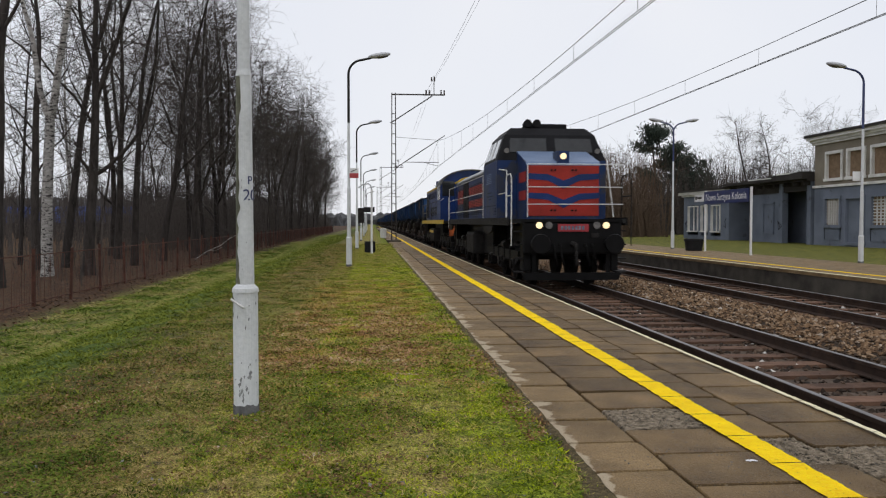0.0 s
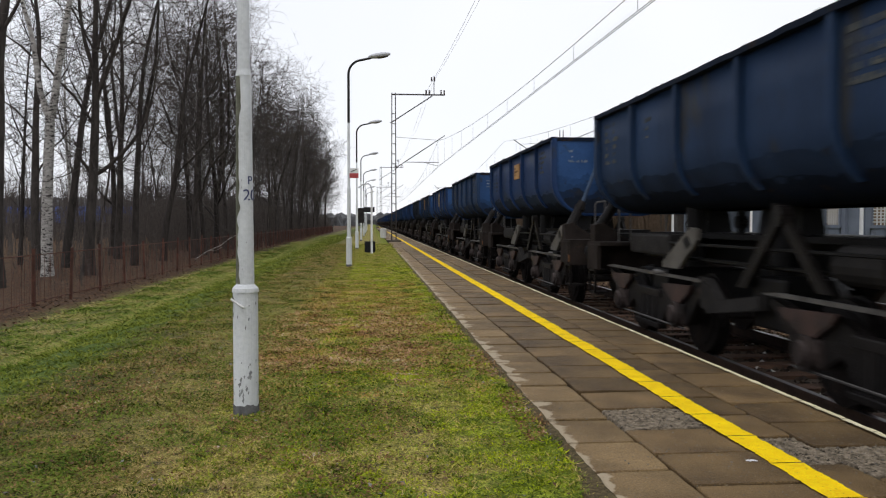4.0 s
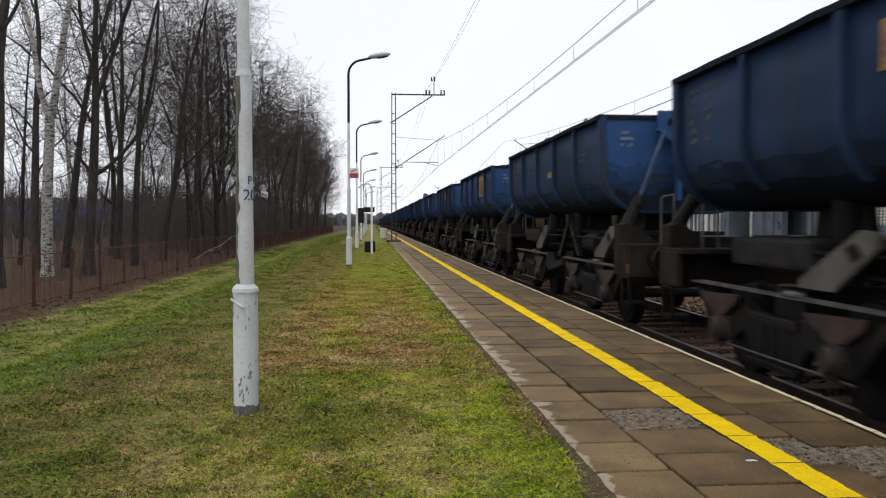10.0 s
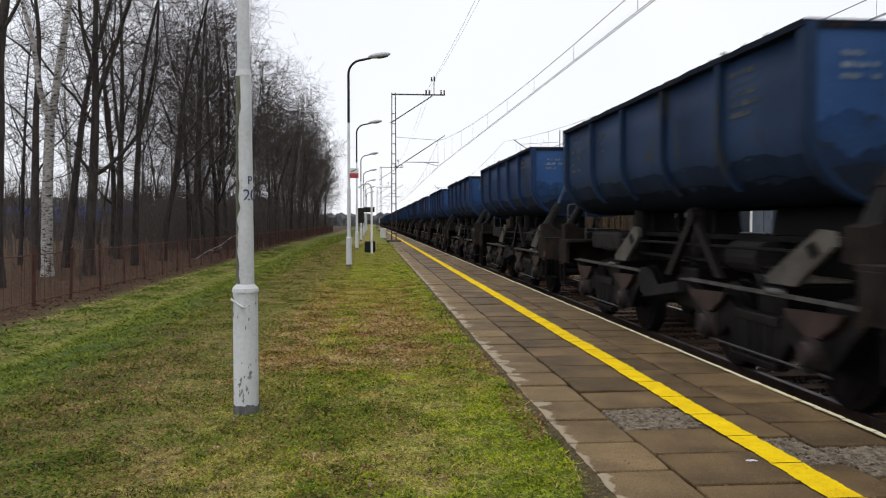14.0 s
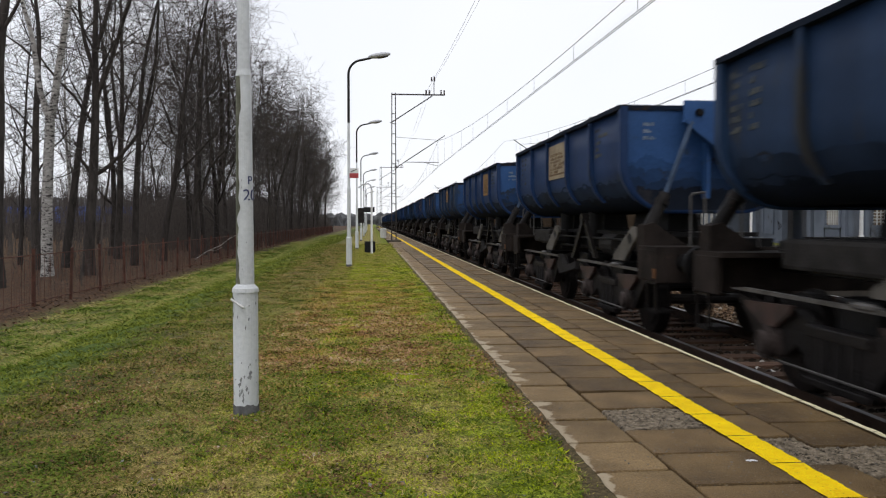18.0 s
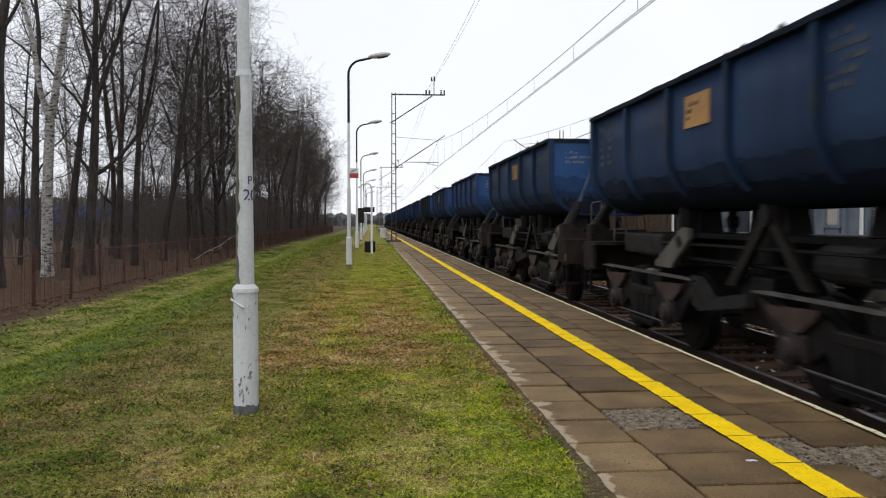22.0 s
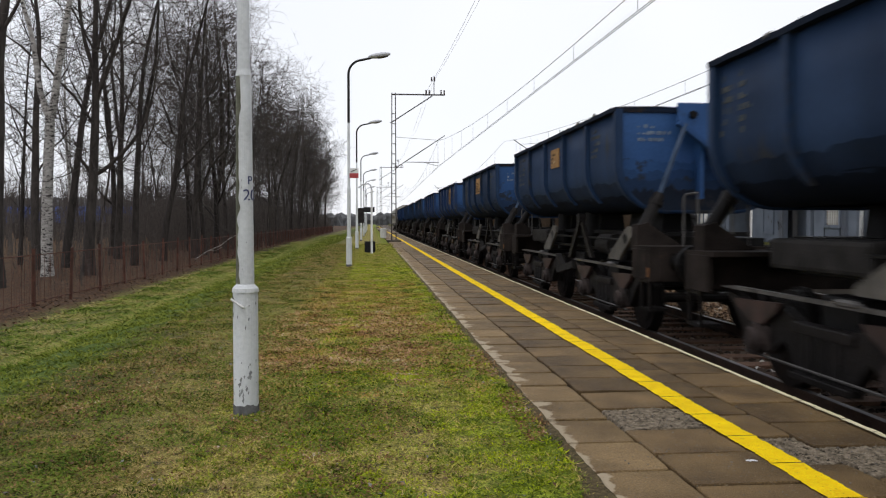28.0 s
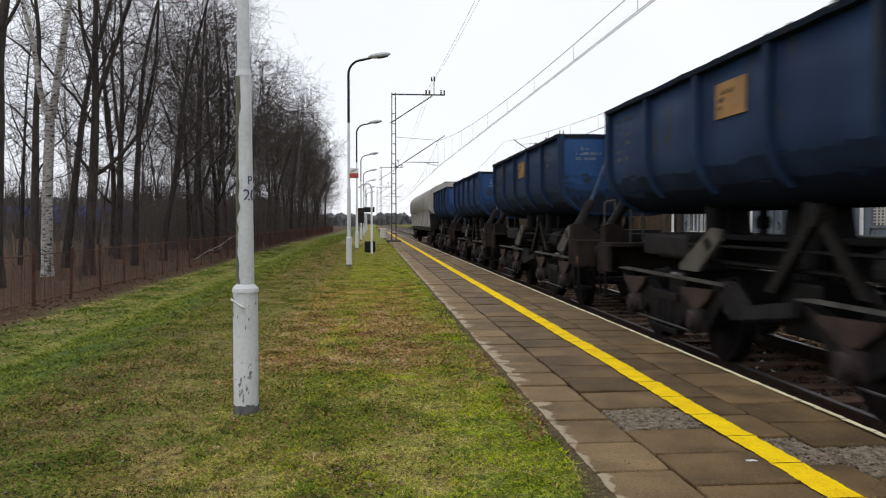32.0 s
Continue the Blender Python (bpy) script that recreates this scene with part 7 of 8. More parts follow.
TREE_SORTS = []
for sort, (seed, h, sp, lift, r, br, bark, forks, lab) in enumerate((
        (11, 18.5, 6.6, 1.0, 0.19, 42, M_BARK, ((0.28, 0.30, 0.16, 12.5, 0.13),), "tall forked leafless dark tree with spreading limbs"),
        (12, 17.0, 7.4, 0.80, 0.19, 48, M_BARK, (), "leafless dark tree with a broad twiggy crown"),
        (13, 18.5, 4.2, 1.35, 0.15, 20, M_BARK, (), "slim and tall leafless dark tree"),
        (14, 18.0, 6.8, 0.9, 0.21, 38, M_BARK, ((0.40, -0.28, 0.2, 10.0, 0.13),), "thick-trunked leafless tree behind the fence"),
        (15, 16.0, 3.4, 1.25, 0.14, 16, M_BIRCH, ((0.35, 0.25, -0.1, 9.5, 0.09),), "slender white birch with black flecked bark"),
        (16, 12.5, 4.6, 0.90, 0.11, 24, M_BARK, (), "young leafless tree with many twigs"))):
    e = thing("bare_tree" if bark == M_BARK else "birch_tree", (0, 0, 0), lab, "tree", "woodland trees")
    T, C = grow(seed, h, sp, lift, r, br, 4, 0.22 if sort != 5 else 0.12, 7, (0, 0), forks, 1.9, 0.86, 2)
    tree_parts(e, T, C, bark, M_TWIG)
    TREE_SORTS.append(e)

# the trees next to the fence, each grown on its own
def fence_tree(x, y, seed, h, sp, lift, r, br, first, limbs, lean, forks, bark, lab):
    e = thing("birch_tree" if bark == M_BIRCH else "bare_tree", pose(x, y, -1.02), lab, "tree", "woodland trees")
    T, C = grow(seed, h, sp, lift, r, br, 5, first, limbs, lean, forks, 1.05 if y < 50 else 1.7, 0.25 if bark == M_BIRCH else 0.86, 2)
    tree_parts(e, T, C, bark, M_TWIG)


fence_tree(-13.0, 29.0, 131, 18.0, 3.6, 1.2, 0.30, 16, 0.45, 4, (0.0, 0), (), M_BARK, "thick dark trunk with mossy foot behind the fence")
fence_tree(-15.3, 38.6, 102, 17.5, 4.6, 1.1, 0.22, 20, 0.24, 7, (-0.10, 0), (), M_BARK, "dark leaning leafless tree")
fence_tree(-13.46, 34.8, 103, 6.9, 4.0, 0.9, 0.25, 4, 0.90, 0, (0.0, 0), ((0.95, -0.42, 0.05, 10.5, 0.14), (0.95, 0.26, -0.05, 11.0, 0.17)), M_BIRCH, "white birch forking in a V with black flecks")
fence_tree(-14.9, 40.8, 104, 18.0, 4.8, 1.2, 0.22, 18, 0.35, 6, (0.045, 0), (), M_BARK, "dark straight leafless tree beside a birch")
fence_tree(-11.98, 35.3, 105, 17.0, 5.0, 1.1, 0.25, 20, 0.32, 6, (0.035, 0), ((0.25, 1.9, 0.1, 6.5, 0.10), (0.31, -0.9, 0.0, 1.7, 0.09), (0.45, 0.35, 0.1, 9.0, 0.12), (0.50, -0.3, 0.1, 8.0, 0.10)), M_BARK, "dark gnarled tree with stubs and a low bent limb")
fence_tree(-15.4, 50.5, 106, 19.0, 5.2, 1.15, 0.24, 20, 0.25, 7, (0.0, 0), ((0.42, -0.2, 0.1, 10.0, 0.12),), M_BARK, "dark tall leafless tree")
fence_tree(-12.3, 43.0, 107, 18.0, 5.0, 1.1, 0.19, 17, 0.24, 6, (0.02, 0), ((0.38, 0.26, 0.0, 10.0, 0.12),), M_BARK, "dark leafless tree with fine upright twigs")
fence_tree(-12.1, 48.0, 108, 18.5, 5.4, 1.1, 0.20, 19, 0.22, 7, (0.09, 0), ((0.3, 0.25, 0, 10.0, 0.13),), M_BARK, "leaning dark tree with a wide crown")
fence_tree(-11.2, 52.0, 109, 18.0, 7.4, 0.80, 0.21, 44, 0.16, 10, (0.03, 0), (), M_BARK, "dark tree reaching out over the grass bank")
fence_tree(-10.9, 58.0, 111, 17.8, 7.8, 0.75, 0.20, 44, 0.14, 10, (0.03, 0), (), M_BARK, "dark tree with a dense low crown")

spots = [(-13.1, 61.4, 4, 1.0), (-12.6, 61.6, 4, 0.95), (-12.0, 57.0, 2, 1.0), (-17.0, 47.0, 4, 0.9), (-17.5, 56.0, 3, 1.0), (-18.0, 43.0, 5, 1.1)]
rnd = random.Random(77)
for i in range(24):
    spots.append((-9.8 - rnd.random() * 1.8, 56 + i * 5.6 + rnd.uniform(-1.5, 1.5), rnd.choice([0, 1, 1, 3, 0, 1]), rnd.uniform(0.86, 1.04)))
for i in range(15):
    spots.append((-12.5 - rnd.random() * 7, 62 + i * 8.5 + rnd.uniform(-2, 2), rnd.choice([0, 1, 2, 5, 4, 0]), rnd.uniform(0.9, 1.1)))
for i in range(5):
    spots.append((-22 - rnd.random() * 14, 84 + i * 9.0, rnd.choice([0, 1, 2, 5]), rnd.uniform(0.9, 1.1)))
taken = set()
for x, y, sort, s in spots:
    m = pose(x, y, -1.02, rnd.uniform(-2.0, 2.0), rnd.uniform(-2.0, 2.5), rnd.uniform(0, 360))
    if sort not in taken:
        taken.add(sort)
        TREE_SORTS[sort].matrix_basis = m @ Matrix.Scale(s, 4)
    else:
        o = copy_thing(TREE_SORTS[sort], m)
        o.scale = (s, s, s)

for i, (x, y, seed, h, sp, lift) in enumerate(((42.2, 86.0, 31, 13.0, 3.6, 0.9), (44.6, 86.0, 36, 12.2, 3.4, 1.0), (51.0, 90.0, 33, 12.6, 6.4, 0.7), (55.0, 91.0, 37, 12.0, 6.0, 0.7),
                                              (58.5, 92.0, 38, 11.0, 5.4, 0.7), (26.5, 92.0, 35, 10.0, 3.6, 0.8), (34.5, 33.0, 34, 9.5, 4.6, 0.6))):
    e = thing("bare_tree", (x, y, -0.1), "leafless tree behind the station building", "tree", "trees behind the station")
    T, C = grow(seed, h, sp * 1.1, lift, 0.17, 26, 5, 0.15, 8, (0, 0), (), 2.0, 0.86, 2)
    tree_parts(e, T, C, M_BARK, M_TWIG)


def pine(at, h, seed):
    """A pine: a bare trunk, limbs that rise and spread, and flat ragged clumps of needles at their ends."""
    e = thing("pine_tree", at, "dark green pine tree with ragged clumps", "tree")
    rng = np.random.default_rng(seed)
    T, _ = grow(seed, h * 0.92, 1.0, 0.5, 0.22, 1, 1, 0.3, 0)
    clumps = []
    for k in range(17):
        f = 0.42 + 0.56 * (k + rng.random()) / 17
        z = h * f * 0.92
        a, ln = rng.random() * 6.283, h * 0.36 * (1.12 - f) ** 0.6 * (0.6 + 0.5 * rng.random())
        p = np.array([0, 0, z])
        d = np.array([math.cos(a), math.sin(a), 0.35])
        for q in range(4):
            nxt = p + d * ln / 4
            T.append((p, nxt, 0.07 * (1 - q / 5), 0.07 * (1 - (q + 1) / 5)))
            p, d = nxt, d + rng.normal(size=3) * 0.22 + np.array([0, 0, 0.10])
            if q:
                clumps.append((p, 0.55 + 0.35 * rng.random()))
    clumps.append((np.array([0, 0, h * 0.95]), 0.8))
    v, f = sticks([s[0] for s in T], [s[1] for s in T], [s[2] for s in T], [s[3] for s in T], 6)
    arrays_object("trunk", v, f, M_BARK).parent = e
    P0, P1 = [], []
    for c, r in clumps:
        n = 110
        q = c + rng.normal(size=(n, 3)) * np.array([r, r, r * 0.42]) * 0.75
        P0.append(q)
        P1.append(q + rng.normal(size=(n, 3)) * 0.15 + np.array([0, 0, 0.12]))
    P0, P1 = np.concatenate(P0), np.concatenate(P1)
    v, f = sticks(P0, P1, np.full(len(P0), 0.060), np.full(len(P0), 0.018), 3)
    arrays_object("crown", v, f, M_NEEDLE).parent = e


pine((31.6, 86.0, -0.1), 12.4, 51)
pine((36.6, 90.0, -0.1), 9.4, 53)


def thicket(name, x0, x1, y0, y1, count, h0, h1, mat, label, seed, z=-1.0, stout=1.0):
    """Upright saplings and twigs as one tangle."""
    rng = np.random.default_rng(seed)
    p = np.stack([x0 + (x1 - x0) * rng.random(count), y0 + (y1 - y0) * rng.random(count), np.full(count, z - 0.1)], 1)
    h = h0 + (h1 - h0) * rng.random(count) ** 1.6
    P0, P1, R0, R1 = [p], [], [], []
    top = p + np.stack([rng.normal(size=count) * 0.10 * h, rng.normal(size=count) * 0.10 * h, h], 1)
    P1.append(top)
    R0.append((0.008 + 0.005 * h) * stout)
    R1.append(np.full(count, 0.004 * stout))
    for k in range(5):
        s = 0.25 + 0.7 * rng.random(count)
        q = p + (top - p) * s[:, None]
        d = rng.normal(size=(count, 3)) * np.array([1, 1, 0.3]) + np.array([0, 0, 0.7])
        d /= np.linalg.norm(d, axis=1, keepdims=True)
        P0.append(q)
        P1.append(q + d * (h * 0.30)[:, None])
        R0.append(np.full(count, 0.009 * stout))
        R1.append(np.full(count, 0.003 * stout))
    v, f = sticks(np.concatenate(P0), np.concatenate(P1), np.concatenate(R0), np.concatenate(R1), 3)
    tagged(arrays_object(name, v, f, mat), label, "undergrowth", kind="stuff")


thicket("undergrowth", -20, -9.8, 62, 210, 3600, 0.8, 5.0, M_TWIG, "dark tangle of saplings under the wood", 61, -1.0, 1.6)
thicket("undergrowth", -26, -13, 80, 220, 1500, 3.0, 8.0, M_TWIG, "tall dark saplings deep in the wood", 68, -1.0, 1.7)
thicket("undergrowth", -18, -9.3, 17, 60, 260, 0.4, 1.6, M_TWIG, "sparse brown saplings behind the fence", 62)
thicket("distant_scrub", -190, -30, 216, 262, 3600, 5.0, 14.0, M_TWIG, "hazy brown wood on the horizon", 67, -1.0, 2.4)
thicket("distant_scrub", -95, -22, 95, 150, 1500, 3.0, 11.0, M_TWIG, "grey brushwood behind the first trees", 72, -1.0, 1.8)
thicket("undergrowth", -36, -15, 50, 86, 300, 2.0, 7.0, M_TWIG, "thin grey saplings between the trees", 69)
thicket("distant_scrub", -110, -45, 150, 195, 1100, 1.0, 4.5, M_TWIG, "low brown scrub on the field", 70)
thicket("scrub", 18, 27, 70, 92, 1700, 2.0, 8.6, M_TWIG_TAN, "dense tan leafless scrub beside the platform", 63, -0.1, 1.7)
thicket("scrub", 30, 60, 82, 96, 1700, 4.0, 9.6, M_TWIG, "dense brown scrub behind the station", 64, -0.1, 1.8)
thicket("scrub", 38, 78, 102, 125, 1500, 4.0, 9.0, M_TWIG, "hazy brown trees beyond the station", 71, -0.1, 2.2)
thicket("scrub", 12.9, 19, 75, 150, 1200, 1.5, 5.0, M_TWIG_TAN, "tan leafless scrub along the line", 65, -0.1, 1.6)

# far woods round the horizon, with the haze put into their colour
rng = np.random.default_rng(8)
vs, fs = [], []
for x0, x1, y0, y1, hh in ((-300, 300, 520, 540, 7.5), (-210, -28, 262, 275, 9.0), (45, 330, 230, 240, 10.0), (75, 85, 10, 240, 7.0)):
    n = 420
    for k in range(n):
        f = (k + rng.random()) / n
        c = np.array([x0 + (x1 - x0) * f, y0 + (y1 - y0) * (f if y1 - y0 > 50 else rng.random()), 0])
        w, h = 1.6 + 2.4 * rng.random(), hh * (0.62 + 0.5 * rng.random())
        i = len(vs)
        m = 9
        for q in range(m):
            a = q * math.tau / m
            for zz, rr in ((-1.2, 1.0), (0.45 * h, 1.0), (0.8 * h, 0.72)):
                j = 1 + 0.3 * rng.normal()
                vs.append(c + np.array([math.cos(a) * w * rr * j, math.sin(a) * w * rr * j, zz * (1 + 0.06 * rng.normal())]))
        vs.append(c + np.array([0, 0, h]))
        for q in range(m):
            r = (q + 1) % m
            a, d = i + q * 3, i + r * 3
            fs += [(a, d, d + 1, a + 1), (a + 1, d + 1, d + 2, a + 2), (a + 2, d + 2, i + 3 * m, i + 3 * m)]
me = bpy.data.meshes.new("far_wood")
me.from_pydata([tuple(v) for v in vs], [], [tuple(dict.fromkeys(f)) for f in fs])
me.materials.append(M_FARWOOD)
tagged(new("far_wood", me), "winter wood along the horizon, distance haze painted in its grey", "wood", kind="stuff")

e = thing("shed", (-70, 200, -1.1), "long low shed with a blue sheet roof beyond the wood", "shed")
b = B()
box(b, -22, 12, -6, 6, 0, 2.3)
part("wall", b, M_DARKROOF, e, "dark boarded wall")
b = B()
prism(b, [(-6.5, 2.28), (6.5, 2.28), (0.0, 6.1), (-6.5, 2.40)], "x", -22.4, 12.4)
part("roof", b, M_BLUEROOF, e, "blue sheet roof")

# a broken branch leaning on the fence
e = thing("fallen_branch", (-8.8, 41.6, -1.0), "pale broken branch leaning over the fence", "branch")
b = B()
tube(b, [Vector((-0.1, 0, 0.35)), Vector((0.5, 0.2, 0.78)), Vector((1.1, 0.3, 1.02)), Vector((1.6, 0.3, 1.42)), Vector((1.95, 0.4, 1.58)), Vector((2.2, 0.4, 1.60))], 0.020, 6)
tube(b, [Vector((0.5, 0.2, 0.78)), Vector((0.95, 0.1, 0.80)), Vector((1.2, 0.1, 0.95))], 0.011, 5)
tube(b, [Vector((1.1, 0.3, 1.02)), Vector((1.0, 0.2, 1.35))], 0.009, 5)
part("stem", b, M_BIRCH, e)


# ---- grass, leaves ----
def soil_width(y):
    """How far the bare soil beside the slabs reaches into the turf: widest at two worn spots."""
    return 0.002 + 0.085 * np.exp(-((y - 3.40) / 0.42) ** 2) + 0.05 * np.exp(-((y - 5.4) / 0.45) ** 2) + 0.04 * np.exp(-((y - 8.2) / 0.8) ** 2)


def blades(name, n, xr, yr, hr, mat, label, seed, ypow=1.6, lean=0.5, width=0.004, patchy=-0.12, soft=False):
    rng = np.random.default_rng(seed)
    x = xr[0] + (xr[1] - xr[0]) * rng.random(n)
    y = yr[0] + (yr[1] - yr[0]) * rng.random(n) ** ypow
    patch = np.array([noise.noise(Vector((a * 1.9, c * 1.5, seed))) + 0.6 * noise.noise(Vector((a * 6.0, c * 5.0, seed))) for a, c in zip(x, y)])
    keep = rng.random(n) < np.clip(0.30 + (patch - patchy) * 4.0, 0.06 if patchy > 0 else 0.25, 1.0)
    if soft:
        u, v = (x - xr[0]) / (xr[1] - xr[0]), (y - yr[0]) / (yr[1] - yr[0])
        rim = np.minimum(np.minimum(u, 1 - u), np.minimum(v, 1 - v)) + 0.22 * patch
        keep &= rng.random(n) < np.clip(rim * 5.0, 0.0, 1.0)
    keep &= (x < 1.065 - soil_width(y) * (0.75 + 0.9 * patch)) | (rng.random(n) < 0.30)
    x, y = x[keep], y[keep]
    n = len(x)
    z = np.array([ground_height(a, c) for a, c in zip(x, y)]) - 0.004
    h = (hr[0] + (hr[1] - hr[0]) * rng.random(n)) * (1 + 0.035 * y)
    a = rng.random(n) * 6.283
    w = width * (1 + 0.10 * y)
    dx, dy = np.cos(a) * w, np.sin(a) * w
    flat = lean * (1 + 0.06 * y)
    tip = np.stack([x + rng.normal(size=n) * h * flat, y + rng.normal(size=n) * h * flat, z + h], 1)
    v = np.stack([np.stack([x - dx, y - dy, z], 1), np.stack([x + dx, y + dy, z], 1), tip], 1).reshape(-1, 3)
    f = np.arange(3 * n).reshape(-1, 3)
    tagged(arrays_object(name, v, f, mat), label, "grass", kind="stuff")


blades("short_grass", 150000, (-2.5, -0.55), (2.4, 46), (0.007, 0.019), M_GRASS_DIM, "dull brown-green winter grass on the platform", 78, 2.2, 1.2, 0.0047)
blades("short_grass", 200000, (-1.0, 1.12), (2.4, 46), (0.007, 0.019), M_GRASS, "short patchy winter grass on the platform", 71, 2.2, 1.2, 0.0047)
blades("short_grass", 36000, (-2.5, 1.10), (-8.0, 2.6), (0.007, 0.019), M_GRASS, "short winter grass on the platform", 79, 1.0, 1.2, 0.0060)
blades("bank_foot_grass", 60000, (-3.9, -2.1), (3.6, 80), (0.012, 0.030), M_CLOVER, "dark green grass at the foot of the bank", 77, 2.3, 1.2, 0.0048)
blades("brown_grass", 60000, (-1.1, 0.9), (5.6, 17), (0.006, 0.018), M_BROWN, "withered reddish-brown grass patch", 75, 1.1, 1.2, 0.0046, 0.0, True)
blades("clover", 16000, (-2.5, 0.6), (2.4, 14), (0.010, 0.020), M_CLOVER, "darker green tufts in the short grass", 76, 1.8, 1.2, 0.0056, 0.16, True)
blades("moss", 150000, (-0.5, 1.14), (2.4, 24), (0.005, 0.014), M_MOSS, "bright yellow-green moss beside the slabs", 72, 1.9, 1.3, 0.0048, 0.02)
blades("dry_straw", 42000, (-2.6, 0.6), (2.4, 40), (0.006, 0.016), M_STRAW, "tan dry straw patches in the grass", 74, 2.0, 2.6, 0.005, 0.10)
blades("bank_grass", 130000, (-7.6, -3.5), (5.0, 90), (0.016, 0.045), M_LUSH, "longer lush grass on the bank", 73, 2.2, 1.4, 0.006)


def scatter_leaves():
    rng = np.random.default_rng(81)
    n = 4200
    far = rng.random(n) < 0.62
    x = np.where(far, -9.4 + 2.0 * rng.random(n), -2.6 + 3.6 * rng.random(n))
    y = np.where(far, 14 + 40 * rng.random(n) ** 1.4, 2.6 + 14 * rng.random(n) ** 1.3)
    z = np.array([ground_height(a, c) for a, c in zip(x, y)]) + 0.014
    s = np.where(far, 0.05, 0.014) * (0.7 + 0.6 * rng.random(n))
    a = rng.random(n) * 6.283
    c = np.stack([x, y, z], 1)
    u = np.stack([np.cos(a), np.sin(a), rng.normal(size=n) * 0.25], 1) * s[:, None]
    w = np.stack([-np.sin(a), np.cos(a), rng.normal(size=n) * 0.25], 1) * s[:, None] * 0.6
    v = np.stack([c - u, c + w, c + u, c - w], 1).reshape(-1, 3)
    tagged(arrays_object("fallen_leaves", v, np.arange(4 * n).reshape(-1, 4), M_LEAF), "scattered brown fallen leaves", "leaves", kind="stuff")


scatter_leaves()


def ground_leaves(name, n, xr, yr, size, mat, label, seed, centre=None, spread=1.0):
    """Small leaves lying flat in the turf, in drifts."""
    rng = np.random.default_rng(seed)
    x = xr[0] + (xr[1] - xr[0]) * rng.random(n)
    y = yr[0] + (yr[1] - yr[0]) * rng.random(n) ** 1.7
    drift = np.array([noise.noise(Vector((a * 1.3, c * 0.9, seed))) + 0.7 * noise.noise(Vector((a * 5.0, c * 4.0, seed))) for a, c in zip(x, y)])
    keep = drift > (0.05 if centre is None else -0.25)
    if centre is not None:
        keep &= rng.random(n) < np.exp(-(((x - centre[0]) / spread) ** 2 + ((y - centre[1]) / (2.2 * spread)) ** 2))
    keep &= (x < 1.065 - soil_width(y)) | (rng.random(n) < 0.15)
    x, y = x[keep], y[keep]
    n = len(x)
    low = np.array([ground_height(a, q) for a, q in zip(x, y)])
    c = np.stack([x, y, np.where(x > 0.86, np.maximum(low, 0.0), low) + 0.006 + 0.010 * rng.random(n)], 1)
    s = size * (0.6 + 0.8 * rng.random(n)) * (1 + 0.06 * y)
    a = rng.random(n) * 6.283
    u = np.stack([np.cos(a), np.sin(a), rng.normal(size=n) * 0.35], 1) * s[:, None]
    w = np.stack([-np.sin(a), np.cos(a), rng.normal(size=n) * 0.35], 1) * s[:, None] * 0.7
    v = np.stack([c - u, c + w, c + u, c - w], 1).reshape(-1, 3)
    tagged(arrays_object(name, v, np.arange(4 * n).reshape(-1, 4), mat), label, "leaves", kind="stuff")


ground_leaves("clover_leaves", 90000, (-2.6, 1.05), (2.5, 16), 0.0052, M_CLOVERLEAF, "small dark green clover leaves in the turf", 82)
ground_leaves("leaf_litter", 26000, (-2.4, 0.4), (2.5, 8.5), 0.0060, M_LITTER, "crumbled reddish-brown leaf litter in the turf", 83)
ground_leaves("leaf_litter", 90000, (-1.2, 1.0), (6.0, 20), 0.0075, M_LITTER_DRY, "reddish-brown litter in a withered patch", 84, (-0.05, 9.0), 0.9)
ground_leaves("clover_leaves", 42000, (-2.0, 0.35), (2.4, 6.6), 0.0064, M_CLOVERLEAF, "dense dark green clover in the near turf", 85)
ground_leaves("stone_chips", 420, (-2.2, 1.05), (2.5, 9.0), 0.0085, M_GRIT, "pale stone chips and dry leaf scraps in the turf", 86)
ground_leaves("stone_chips", 260, (0.90, 1.08), (2.5, 7.0), 0.0065, M_GRIT, "pale stone chips in the soil beside the slabs", 87)
ground_leaves("leaf_litter", 5000, (0.86, 1.085), (2.5, 7.5), 0.0060, M_LITTER, "dark crumbled litter on the bare soil", 88)


